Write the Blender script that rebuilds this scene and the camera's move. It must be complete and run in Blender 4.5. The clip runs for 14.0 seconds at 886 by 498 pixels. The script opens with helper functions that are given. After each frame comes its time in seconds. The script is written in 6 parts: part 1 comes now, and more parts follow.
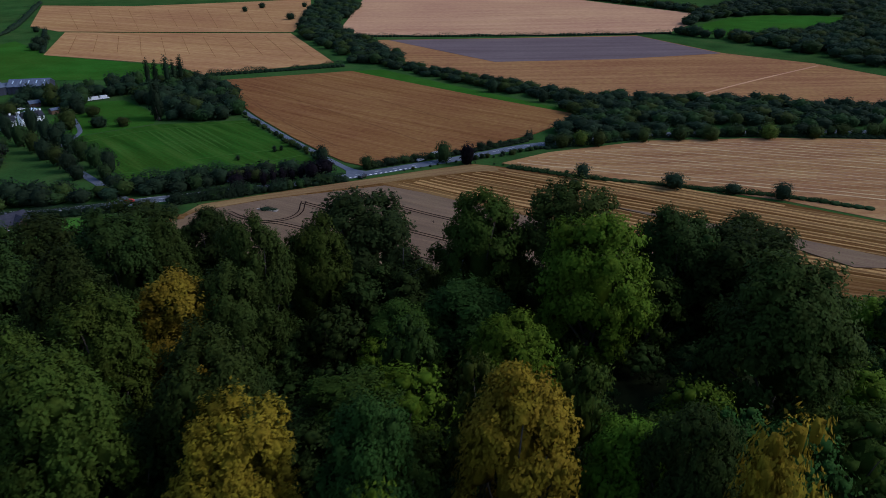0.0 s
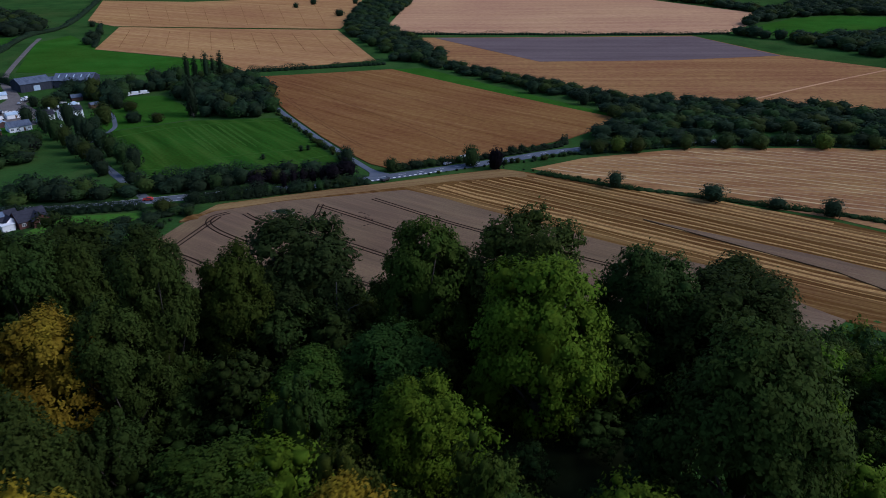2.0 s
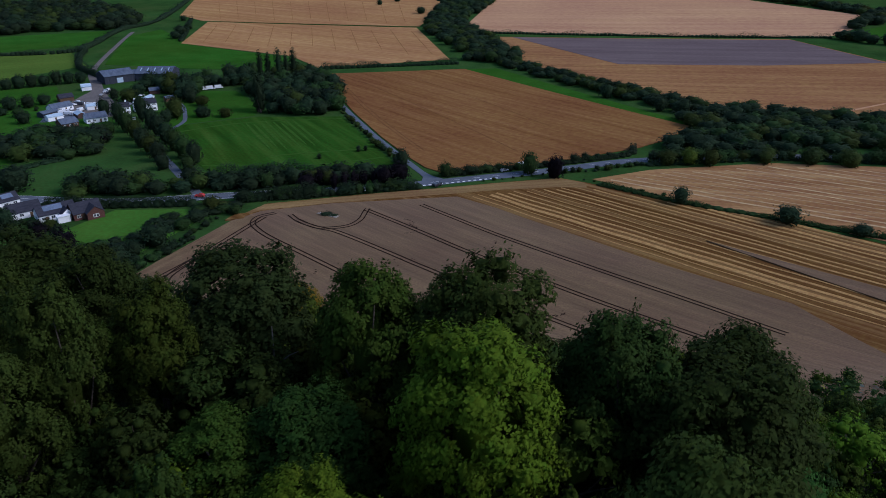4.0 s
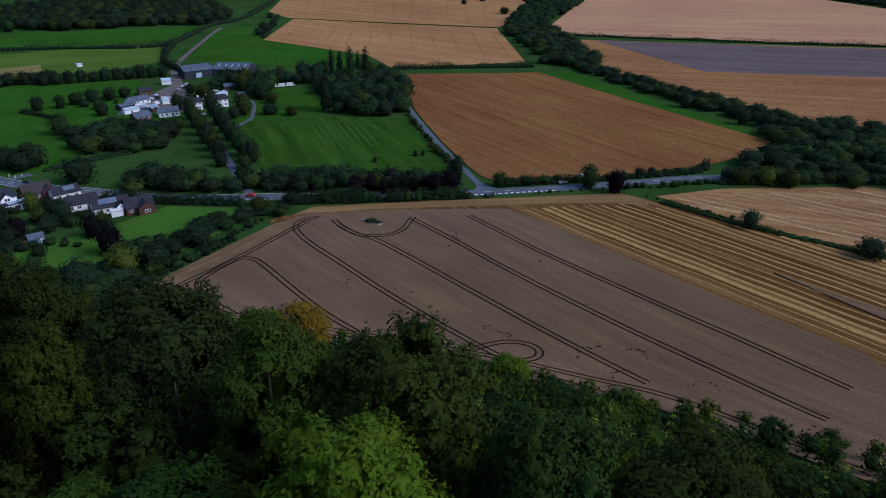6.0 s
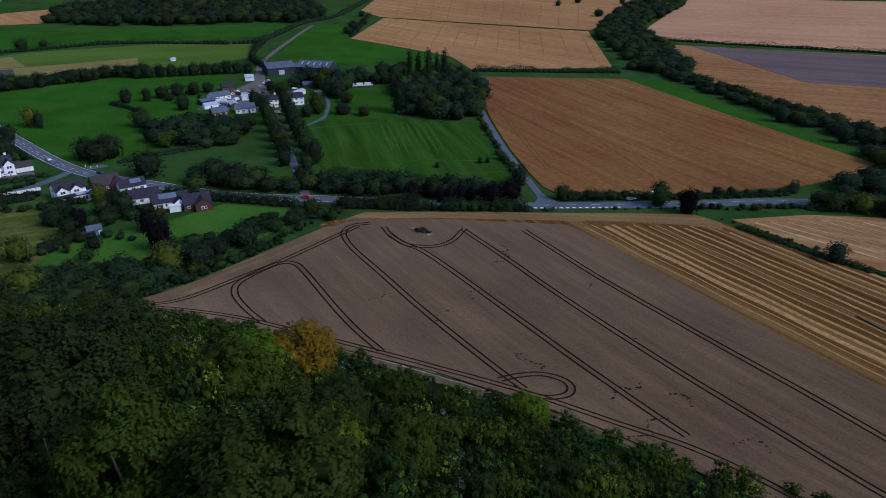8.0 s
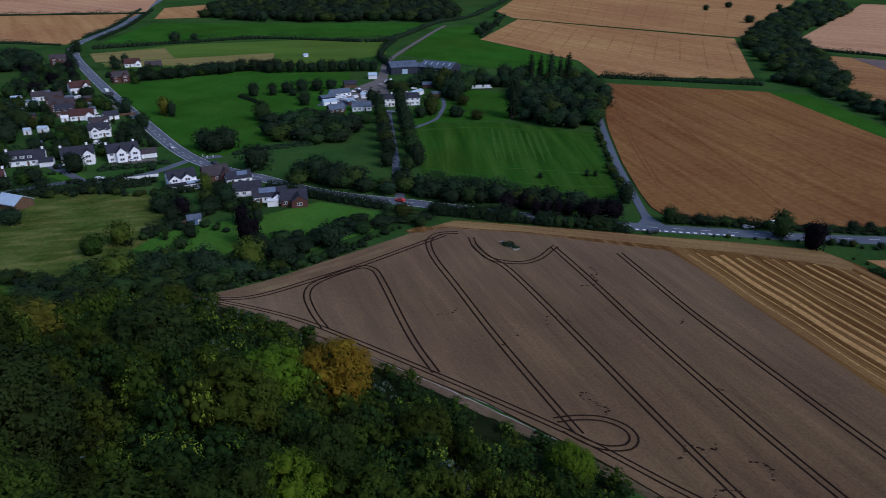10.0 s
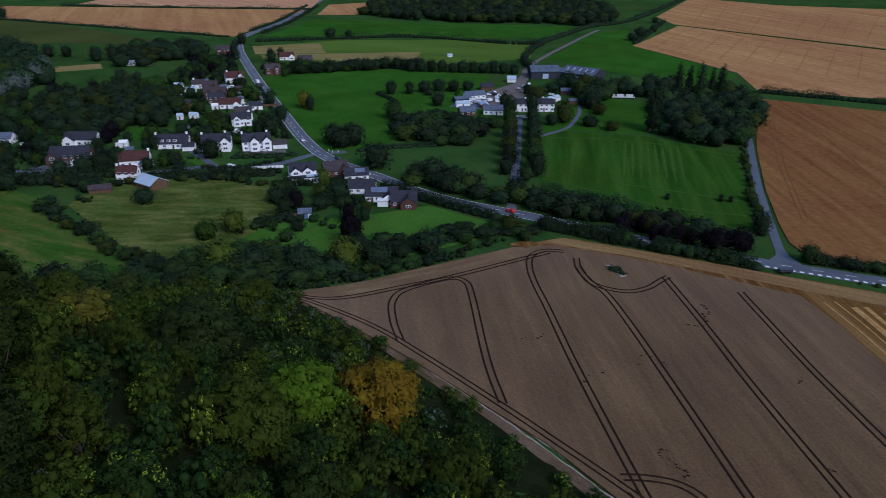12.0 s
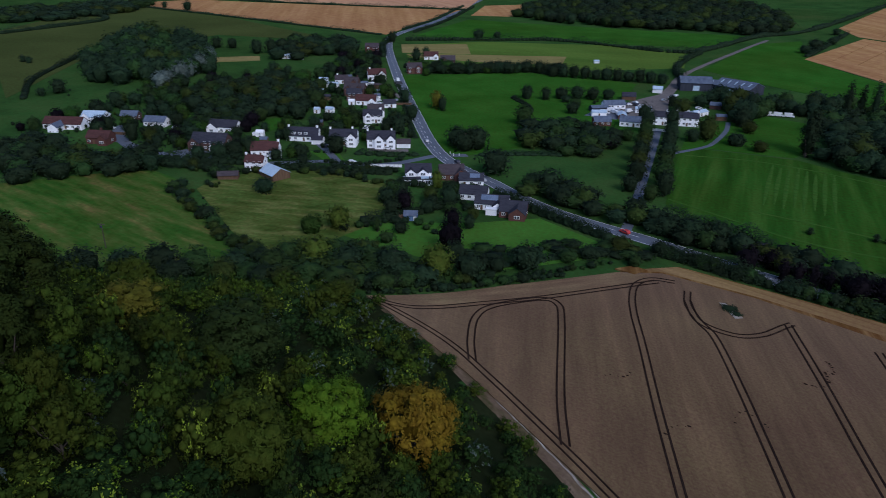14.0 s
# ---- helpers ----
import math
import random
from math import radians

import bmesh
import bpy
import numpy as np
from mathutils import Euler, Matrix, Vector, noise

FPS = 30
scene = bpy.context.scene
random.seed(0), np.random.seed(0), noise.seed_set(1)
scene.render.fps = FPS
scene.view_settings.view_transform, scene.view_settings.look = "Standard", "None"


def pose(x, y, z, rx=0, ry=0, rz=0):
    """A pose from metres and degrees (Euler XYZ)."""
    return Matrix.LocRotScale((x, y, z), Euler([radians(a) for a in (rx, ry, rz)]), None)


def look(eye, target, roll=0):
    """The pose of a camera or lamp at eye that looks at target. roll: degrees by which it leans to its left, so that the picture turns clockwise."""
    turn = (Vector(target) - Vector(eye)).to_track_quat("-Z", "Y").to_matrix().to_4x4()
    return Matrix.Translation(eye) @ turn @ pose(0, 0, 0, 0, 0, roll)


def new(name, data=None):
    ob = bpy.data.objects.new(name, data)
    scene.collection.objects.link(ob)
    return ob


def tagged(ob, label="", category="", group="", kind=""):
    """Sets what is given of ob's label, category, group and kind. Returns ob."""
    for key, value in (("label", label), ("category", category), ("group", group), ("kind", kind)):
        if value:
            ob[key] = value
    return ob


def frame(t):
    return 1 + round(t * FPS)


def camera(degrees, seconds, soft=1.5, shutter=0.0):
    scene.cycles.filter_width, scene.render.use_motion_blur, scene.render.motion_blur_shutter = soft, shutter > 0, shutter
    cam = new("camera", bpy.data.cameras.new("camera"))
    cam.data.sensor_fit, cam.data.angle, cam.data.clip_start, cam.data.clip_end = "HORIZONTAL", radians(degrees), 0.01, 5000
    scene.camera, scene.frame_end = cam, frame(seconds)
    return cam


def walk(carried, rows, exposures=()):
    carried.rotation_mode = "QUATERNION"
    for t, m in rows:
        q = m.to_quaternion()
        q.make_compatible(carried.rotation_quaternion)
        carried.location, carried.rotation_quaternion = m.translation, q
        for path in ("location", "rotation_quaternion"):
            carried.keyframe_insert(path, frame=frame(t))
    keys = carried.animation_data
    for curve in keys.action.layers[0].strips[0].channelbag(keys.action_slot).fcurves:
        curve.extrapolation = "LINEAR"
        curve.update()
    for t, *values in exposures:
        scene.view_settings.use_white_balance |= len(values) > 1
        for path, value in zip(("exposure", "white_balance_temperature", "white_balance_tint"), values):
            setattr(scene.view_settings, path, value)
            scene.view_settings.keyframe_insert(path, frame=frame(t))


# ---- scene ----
# ---------------------------------------------------------------- camera
cam = camera(64.8, 14.0, soft=0.85, shutter=0.5)
PATH = [
    (0, (-85.85, -31.67, 104.85), (-32.58, 42.66, 64.40), 0.00),
    (0.5, (-80.83, -30.96, 104.59), (-29.11, 44.44, 64.10), -0.03),
    (1, (-75.88, -30.08, 104.40), (-25.55, 46.18, 63.78), -0.05),
    (1.5, (-71.38, -29.21, 104.26), (-22.44, 47.92, 63.54), -0.02),
    (2, (-66.74, -28.35, 104.15), (-19.81, 49.97, 63.36), -0.04),
    (2.5, (-62.10, -27.34, 104.09), (-17.56, 52.33, 63.24), -0.09),
    (3, (-57.46, -26.13, 104.06), (-15.56, 54.91, 63.11), -0.11),
    (5.5, (-34.50, -19.02, 104.75), (-6.03, 67.52, 63.50), -0.03),
    (6, (-30.04, -17.10, 104.81), (-4.43, 70.31, 63.54), 0.01),
    (6.5, (-25.61, -14.95, 104.82), (-2.87, 73.24, 63.53), 0.04),
    (7, (-21.35, -12.77, 104.83), (-1.40, 76.09, 63.52), 0.08),
    (9.5, (0.00, 0.00, 104.63), (-0.00, 91.08, 63.34), 0.01),
    (10, (3.82, 2.99, 104.64), (-1.24, 93.93, 63.34), 0.01),
    (10.5, (7.53, 6.16, 104.66), (-2.65, 96.66, 63.34), 0.03),
    (11, (11.08, 9.31, 104.73), (-4.16, 99.10, 63.41), 0.12),
    (11.5, (14.39, 12.70, 104.67), (-5.86, 101.51, 63.41), 0.17),
    (12, (17.29, 16.49, 104.38), (-7.85, 104.06, 63.17), 0.24),
    (12.5, (20.23, 20.31, 104.21), (-9.75, 106.38, 63.05), 0.31),
    (13, (22.93, 24.23, 104.04), (-11.86, 108.48, 62.92), 0.38),
    (13.5, (25.57, 28.15, 103.89), (-13.88, 110.33, 62.79), 0.48),
    (14, (28.27, 32.06, 103.96), (-15.82, 111.84, 62.83), 0.48),
]
walk(cam, [(t, look(eye, target, roll)) for t, eye, target, roll in PATH], exposures=[(0, 0.10, 5400, 18), (6.5, 0.04, 5400, 18), (9.5, -0.05, 5400, 18), (14, -0.05, 5400, 18)])

# ---------------------------------------------------------------- light
world = bpy.data.worlds.new("world")
scene.world = world
world.use_nodes = True
wn = world.node_tree.nodes
wn.clear()
sky = wn.new("ShaderNodeTexSky")
sky.sky_type = "NISHITA"
sky.sun_disc = False
sky.sun_elevation, sky.sun_rotation = radians(40), radians(125)
sky.air_density, sky.dust_density, sky.ozone_density = 1.2, 1.5, 1.5
wbg = wn.new("ShaderNodeBackground")
wbg.inputs["Strength"].default_value = 0.11
wout = wn.new("ShaderNodeOutputWorld")
world.node_tree.links.new(sky.outputs[0], wbg.inputs[0])
world.node_tree.links.new(wbg.outputs[0], wout.inputs[0])
sun = new("sun", bpy.data.lights.new("sun", "SUN"))
sun.data.energy, sun.data.angle, sun.data.color = 1.6, radians(24), (1.0, 0.94, 0.85)
sun.matrix_world = look((150, -105, 154), (0, 0, 0))


# ---------------------------------------------------------------- the lie of the land
def soft_ramp(x, w):
    return w * np.logaddexp(0, np.asarray(x, float) / w)


def wood_depth(x, y):
    """How far inside the wood's edge a place lies."""
    a = -0.577 * (x + 85) - 0.816 * (y - 190)
    b = 20 + 0.6 * (x + 150) - 0.8 * (y - 110)
    return b - soft_ramp(b - a, 12)


def land(x, y):
    """Height of the ground: a flat valley, a gentle rise far out, and the wooded hill with a hollow in its side."""
    x, y = np.asarray(x, float), np.asarray(y, float)
    far = 0.02 * np.maximum(0, np.hypot(x - 15, y - 300) - 120)
    hill = 51 - soft_ramp(51 - 0.62 * soft_ramp(wood_depth(x, y), 14), 4)
    return far + hill * (1 - 0.2 / (1 + np.exp(-np.clip((x - 0.45 * y + 3) / 4, -60, 60))))


# ---------------------------------------------------------------- materials
def material(name, ramp, scale, rough=0.9, detail=4, stretch=None, turn=0.0, bump=0.0, metal=0.0, fine=None, per_object=0.0, per_island=0.0, spec=0.0, where="Object", patches=None, sheen=0.0):
    """A procedural surface: a noise ramp of base colours, a finer grain, broad patches, relief."""
    m = bpy.data.materials.new(name)
    m.use_nodes = True
    n, l = m.node_tree.nodes, m.node_tree.links
    b = n["Principled BSDF"]
    b.inputs["Roughness"].default_value, b.inputs["Metallic"].default_value = rough, metal
    b.inputs["Specular IOR Level"].default_value = spec
    b.inputs["Sheen Weight"].default_value, b.inputs["Sheen Roughness"].default_value = sheen, 0.4
    b.inputs["Sheen Tint"].default_value = (1.0, 0.74, 0.58, 1)
    co = n.new("ShaderNodeTexCoord")
    mp = n.new("ShaderNodeMapping")
    mp.vector_type = "TEXTURE"
    mp.inputs["Rotation"].default_value = (0, 0, radians(turn))
    if stretch:
        mp.inputs["Scale"].default_value = stretch
    l.new(co.outputs[where], mp.inputs[0])
    tex = n.new("ShaderNodeTexNoise")
    tex.inputs["Scale"].default_value, tex.inputs["Detail"].default_value, tex.inputs["Roughness"].default_value = scale, detail, 0.6
    l.new(mp.outputs[0], tex.inputs["Vector"])
    cr = n.new("ShaderNodeValToRGB")
    cr.color_ramp.elements[0].position, cr.color_ramp.elements[1].position = 0.3, 0.7
    while len(cr.color_ramp.elements) < len(ramp):
        cr.color_ramp.elements.new(0.5)
    for i, (e, c) in enumerate(zip(cr.color_ramp.elements, ramp)):
        e.position, e.color = 0.3 + 0.4 * i / max(1, len(ramp) - 1), (*c, 1)
    l.new(tex.outputs["Fac"], cr.inputs[0])
    col = cr.outputs[0]

    def varied(col, source, amount):
        hsv = n.new("ShaderNodeHueSaturation")
        mr = n.new("ShaderNodeMapRange")
        mr.inputs["To Min"].default_value, mr.inputs["To Max"].default_value = 1 - amount, 1 + amount
        l.new(source, mr.inputs["Value"])
        l.new(mr.outputs[0], hsv.inputs["Value"])
        mh = n.new("ShaderNodeMapRange")
        mh.inputs["To Min"].default_value, mh.inputs["To Max"].default_value = 0.5 - amount * 0.07, 0.5 + amount * 0.07
        l.new(source, mh.inputs["Value"])
        l.new(mh.outputs[0], hsv.inputs["Hue"])
        l.new(col, hsv.inputs["Color"])
        return hsv.outputs[0]

    def noise_at(sc, vec, det=3):
        t2 = n.new("ShaderNodeTexNoise")
        t2.inputs["Scale"].default_value, t2.inputs["Detail"].default_value = sc, det
        l.new(vec, t2.inputs["Vector"])
        return t2.outputs["Fac"]

    if fine:
        col = varied(col, noise_at(fine[0], co.outputs[where]), fine[1])
    if patches:
        col = varied(col, noise_at(patches[0], co.outputs[where], 2), patches[1])
    if per_object:
        col = varied(col, n.new("ShaderNodeObjectInfo").outputs["Random"], per_object)
    if per_island:
        col = varied(col, n.new("ShaderNodeNewGeometry").outputs["Random Per Island"], per_island)
    l.new(col, b.inputs["Base Color"])
    if bump:
        bp = n.new("ShaderNodeBump")
        bp.inputs["Strength"].default_value, bp.inputs["Distance"].default_value = bump, 0.3
        l.new(tex.outputs["Fac"], bp.inputs["Height"])
        l.new(bp.outputs[0], b.inputs["Normal"])
    return m


GRASS = material("grass", [(0.0228, 0.0543, 0.0138), (0.0341, 0.0800, 0.0184), (0.0487, 0.0879, 0.0231)], 0.03, fine=(0.6, 0.42), patches=(0.008, 0.3))
SWATH = material("mown_swath", [(0.0310, 0.0860, 0.0120), (0.0520, 0.1130, 0.0180)], 0.35, stretch=(6, 1, 1), fine=(0.8, 0.4))
PASTURE = material("pasture", [(0.0240, 0.0800, 0.0085), (0.0390, 0.1130, 0.0135)], 0.04, fine=(0.6, 0.42), patches=(0.012, 0.25))
MEADOW = material("mown_meadow", [(0.0185, 0.0540, 0.0068), (0.0285, 0.0800, 0.0098), (0.0500, 0.1060, 0.0155)], 0.14, stretch=(14, 1, 1), turn=96, fine=(0.6, 0.42), patches=(0.025, 0.25))
ROUGH = material("rough_grass", [(0.0370, 0.0640, 0.0120), (0.0740, 0.1020, 0.0210), (0.1450, 0.1450, 0.0430)], 0.14, stretch=(2.2, 0.7, 1), turn=20, detail=6, fine=(0.6, 0.55), patches=(0.05, 0.4))
STREAKY = material("streaky_grass", [(0.0240, 0.0680, 0.0095), (0.0400, 0.0900, 0.0130), (0.0720, 0.1060, 0.0210), (0.1400, 0.1200, 0.0350)], 0.11, stretch=(2.6, 0.6, 1), turn=-8, detail=5, fine=(0.5, 0.4), patches=(0.025, 0.35))
DRY_PASTURE = material("dry_pasture", [(0.0633, 0.1127, 0.0184), (0.0978, 0.1552, 0.0264)], 0.03, stretch=(4, 1, 1), turn=15, fine=(0.6, 0.42), patches=(0.01, 0.25))
DRY_EDGE = material("dry_field_edge", [(0.060, 0.058, 0.022), (0.120, 0.085, 0.050), (0.170, 0.120, 0.080)], 0.25, stretch=(1.5, 0.7, 1), turn=-35, fine=(1.2, 0.3), patches=(0.06, 0.25))
LAWN = material("lawn", [(0.0420, 0.1180, 0.0150), (0.0640, 0.1500, 0.0210)], 0.05, fine=(0.6, 0.42), patches=(0.02, 0.25))
DULL = material("dull_grass", [(0.0432, 0.0586, 0.0162), (0.0648, 0.0803, 0.0225)], 0.012, fine=(0.6, 0.42), patches=(0.006, 0.2))
WHEAT = material("ripe_wheat", [(0.0820, 0.0482, 0.0225), (0.1090, 0.0657, 0.0310), (0.1420, 0.0858, 0.0412)], 0.12, stretch=(5, 0.5, 1), turn=-68, fine=(1.5, 0.44), patches=(0.035, 0.24), bump=0.6, sheen=0.44)
WHEAT_EDGE = material("thin_wheat", [(0.1300, 0.0860, 0.0480), (0.1640, 0.1080, 0.0600), (0.2040, 0.1360, 0.0740)], 0.2, stretch=(4, 0.6, 1), turn=45, fine=(1.5, 0.3), patches=(0.08, 0.35))
RUT = material("tramline_soil", [(0.0170, 0.0105, 0.0082), (0.0310, 0.0200, 0.0150)], 0.4, fine=(2, 0.3))
STUBBLE = material("stubble", [(0.0786, 0.0362, 0.0110), (0.1375, 0.0691, 0.0220), (0.2357, 0.1399, 0.0535)], 0.16, stretch=(60, 0.45, 1), turn=-70, fine=(0.8, 0.25), patches=(0.03, 0.2))
HEADLAND = material("straw_headland", [(0.1622, 0.0939, 0.0359), (0.2732, 0.1750, 0.0768)], 0.16, stretch=(40, 0.5, 1), turn=-14, fine=(0.8, 0.25), patches=(0.03, 0.2))
ORANGE_RUT = material("orange_wheel_rut", [(0.150, 0.068, 0.028), (0.220, 0.105, 0.042)], 0.4, fine=(1.5, 0.3))
STRAW_PALE = material("pale_straw", [(0.380, 0.250, 0.130), (0.500, 0.350, 0.190)], 0.3, stretch=(3, 1, 1), fine=(0.6, 0.35), patches=(0.05, 0.4))
STRAW = material("straw_swath", [(0.3300, 0.1850, 0.0640), (0.4500, 0.2650, 0.0980)], 0.5, fine=(1, 0.25))
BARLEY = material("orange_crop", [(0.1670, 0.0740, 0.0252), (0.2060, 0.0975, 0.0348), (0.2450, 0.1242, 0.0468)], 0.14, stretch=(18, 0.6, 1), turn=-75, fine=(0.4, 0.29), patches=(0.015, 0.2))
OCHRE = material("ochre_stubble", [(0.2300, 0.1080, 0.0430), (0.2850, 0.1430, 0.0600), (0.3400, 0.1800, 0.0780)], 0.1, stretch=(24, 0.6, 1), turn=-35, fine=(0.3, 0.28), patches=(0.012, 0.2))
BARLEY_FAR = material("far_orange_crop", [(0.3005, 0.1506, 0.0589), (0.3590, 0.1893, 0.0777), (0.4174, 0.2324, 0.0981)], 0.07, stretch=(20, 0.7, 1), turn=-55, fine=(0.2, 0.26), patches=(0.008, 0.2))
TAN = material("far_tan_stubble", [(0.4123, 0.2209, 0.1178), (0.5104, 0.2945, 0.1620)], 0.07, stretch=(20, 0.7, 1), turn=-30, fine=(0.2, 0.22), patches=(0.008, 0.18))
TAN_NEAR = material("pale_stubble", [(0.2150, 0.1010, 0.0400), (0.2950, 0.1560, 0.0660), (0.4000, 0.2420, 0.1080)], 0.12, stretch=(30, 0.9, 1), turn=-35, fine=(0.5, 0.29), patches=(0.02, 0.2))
PLOUGH = material("purple_plough", [(0.118, 0.088, 0.086), (0.165, 0.124, 0.120)], 0.1, stretch=(20, 0.8, 1), turn=-35, fine=(0.3, 0.16), patches=(0.02, 0.15))
PALE = material("pale_dry_grass", [(0.1584, 0.1485, 0.0446), (0.2673, 0.2079, 0.0842)], 0.06, stretch=(5, 1, 1), turn=30, fine=(0.3, 0.2))
ASPHALT = material("asphalt", [(0.0850, 0.0970, 0.1230), (0.1150, 0.1290, 0.1600)], 0.1, rough=0.7, fine=(0.8, 0.15), spec=0.2)
GRAVEL = material("pale_gravel", [(0.1260, 0.1102, 0.1035), (0.1710, 0.1530, 0.1417)], 0.2, fine=(0.8, 0.2))
CHALK = material("chalk_track", [(0.1920, 0.1600, 0.1160), (0.4000, 0.3680, 0.3200)], 0.3, fine=(1.0, 0.2))
PAINT = material("road_paint", [(0.75, 0.75, 0.75), (0.82, 0.82, 0.82)], 1.0)
BARK = material("bark", [(0.05, 0.04, 0.03), (0.10, 0.085, 0.07)], 1.2, stretch=(1, 1, 5), bump=0.4)
DEADWOOD = material("dead_wood", [(0.060, 0.055, 0.050), (0.110, 0.102, 0.094)], 1.2, stretch=(1, 1, 5), bump=0.4)
# litter under the trees, its colour taken near black to deepen shaded gaps
SHADED_FLOOR = material("woodland_floor", [(0.008, 0.013, 0.005), (0.020, 0.026, 0.010)], 0.1, fine=(0.8, 0.3))


def foliage(name, a, b, vary=0.25, leaf=0.06):
    """Leaves that let a little of the light through."""
    m = material(name, [a, b], 1.1, rough=0.75, per_object=vary, per_island=leaf, spec=0.04, patches=(0.45, 0.28))
    n, l = m.node_tree.nodes, m.node_tree.links
    bsdf = n["Principled BSDF"]
    thin = n.new("ShaderNodeBsdfTranslucent")
    mix = n.new("ShaderNodeMixShader")
    mix.inputs[0].default_value = 0.22
    l.new(bsdf.inputs["Base Color"].links[0].from_socket, thin.inputs["Color"])
    l.new(bsdf.outputs[0], mix.inputs[1])
    l.new(thin.outputs[0], mix.inputs[2])
    l.new(mix.outputs[0], n["Material Output"].inputs[0])
    return m


LEAF_DARK = foliage("dark_leaves", (0.0190, 0.0330, 0.0068), (0.0320, 0.0510, 0.0095))
LEAF_SCRUB = foliage("scrub_leaves", (0.0140, 0.0315, 0.0080), (0.0270, 0.0490, 0.0105))
# yellow-green tip leaves, made extra bright to paint in sunlit tops
LEAF_LIT_TIP = foliage("lit_tip_leaves", (0.1305, 0.1885, 0.0145), (0.2320, 0.2828, 0.0261))
LEAF_MID = foliage("green_leaves", (0.0264, 0.0476, 0.0061), (0.0505, 0.0754, 0.0099))
LEAF_LIGHT = foliage("fresh_leaves", (0.0520, 0.0960, 0.0060), (0.0960, 0.1460, 0.0095))
LEAF_OLIVE = foliage("olive_leaves", (0.0310, 0.0480, 0.0060), (0.0580, 0.0780, 0.0100))
LEAF_GOLD = foliage("golden_leaves", (0.1650, 0.1270, 0.0083), (0.2800, 0.2060, 0.0146), 0.12)
LEAF_AUTUMN = foliage("autumn_leaves", (0.0760, 0.0760, 0.0100), (0.1250, 0.1180, 0.0150), 0.10)
LEAF_DUSK = foliage("dusky_leaves", (0.0260, 0.0410, 0.0070), (0.0410, 0.0600, 0.0105), 0.1)
LEAF_DEEP = foliage("deep_leaves", (0.0195, 0.0325, 0.0085), (0.0310, 0.0465, 0.0115), 0.1)
FAR_LIGHT = foliage("far_light_leaves", (0.0560, 0.0930, 0.0140), (0.0880, 0.1300, 0.0190), 0.2, 0.14)
LEAF_RUST = foliage("rusty_leaves", (0.1350, 0.0930, 0.0080), (0.2250, 0.1520, 0.0130), 0.10)
LEAF_BLUE = foliage("bluish_leaves", (0.0215, 0.0500, 0.0090), (0.0370, 0.0740, 0.0130))
LEAF_PURPLE = foliage("purple_leaves", (0.0058, 0.0050, 0.0068), (0.0116, 0.0084, 0.0111))
LEAF_GREY = foliage("silver_leaves", (0.0800, 0.1080, 0.0960), (0.1450, 0.1800, 0.1550))
# valley greens, bluer than the near ones: distance haze mixed into the colour
FAR_DARK = foliage("hazy_dark_leaves", (0.0150, 0.0285, 0.0150), (0.0250, 0.0425, 0.0190), 0.25, 0.06)
FAR_OLIVE = foliage("hazy_olive_leaves", (0.0270, 0.0420, 0.0100), (0.0430, 0.0610, 0.0130), 0.25, 0.06)
FAR_MID = foliage("hazy_green_leaves", (0.0200, 0.0420, 0.0125), (0.0340, 0.0610, 0.0170), 0.25, 0.06)


# ---------------------------------------------------------------- builders
def mesh_of(name, verts, faces, mat=None, smooth=False):
    me = bpy.data.meshes.new(name)
    me.from_pydata([tuple(v) for v in verts], [], [tuple(f) for f in faces])
    if mat:
        me.materials.append(mat)
    if smooth:
        me.shade_smooth()
    return me


def part(name, bm, mat, parent, label=""):
    """Links a bmesh as one mesh object under a thing or a part."""
    me = bpy.data.meshes.new(name)
    bm.to_mesh(me)
    bm.free()
    me.materials.append(mat)
    ob = new(name, me)
    ob.parent = parent
    return tagged(ob, label)


def grid_lines(lo, hi, fine_lo, fine_hi):
    out = [-4200.0, -3000.0, -2000.0, -1400.0]
    x = lo
    while x <= hi:
        out.append(float(x))
        x += 10 if fine_lo <= x < fine_hi else 20
    return out + [1500.0, 2100.0, 3000.0, 4200.0]


GX, GY = grid_lines(-1000, 1100, -320, 240), grid_lines(-300, 1300, -100, 300)


def sheet():
    gx, gy = np.meshgrid(GX, GY, indexing="ij")
    gz = land(gx, gy)
    nx, ny = gx.shape
    verts = np.stack([gx, gy, gz], -1).reshape(-1, 3).tolist()
    faces = [(i * ny + j, (i + 1) * ny + j, (i + 1) * ny + j + 1, i * ny + j + 1) for i in range(nx - 1) for j in range(ny - 1)]
    return tagged(new("ground", mesh_of("ground", verts, faces, GRASS, True)), "green grassy valley floor and wooded hillside", "ground", kind="structure")


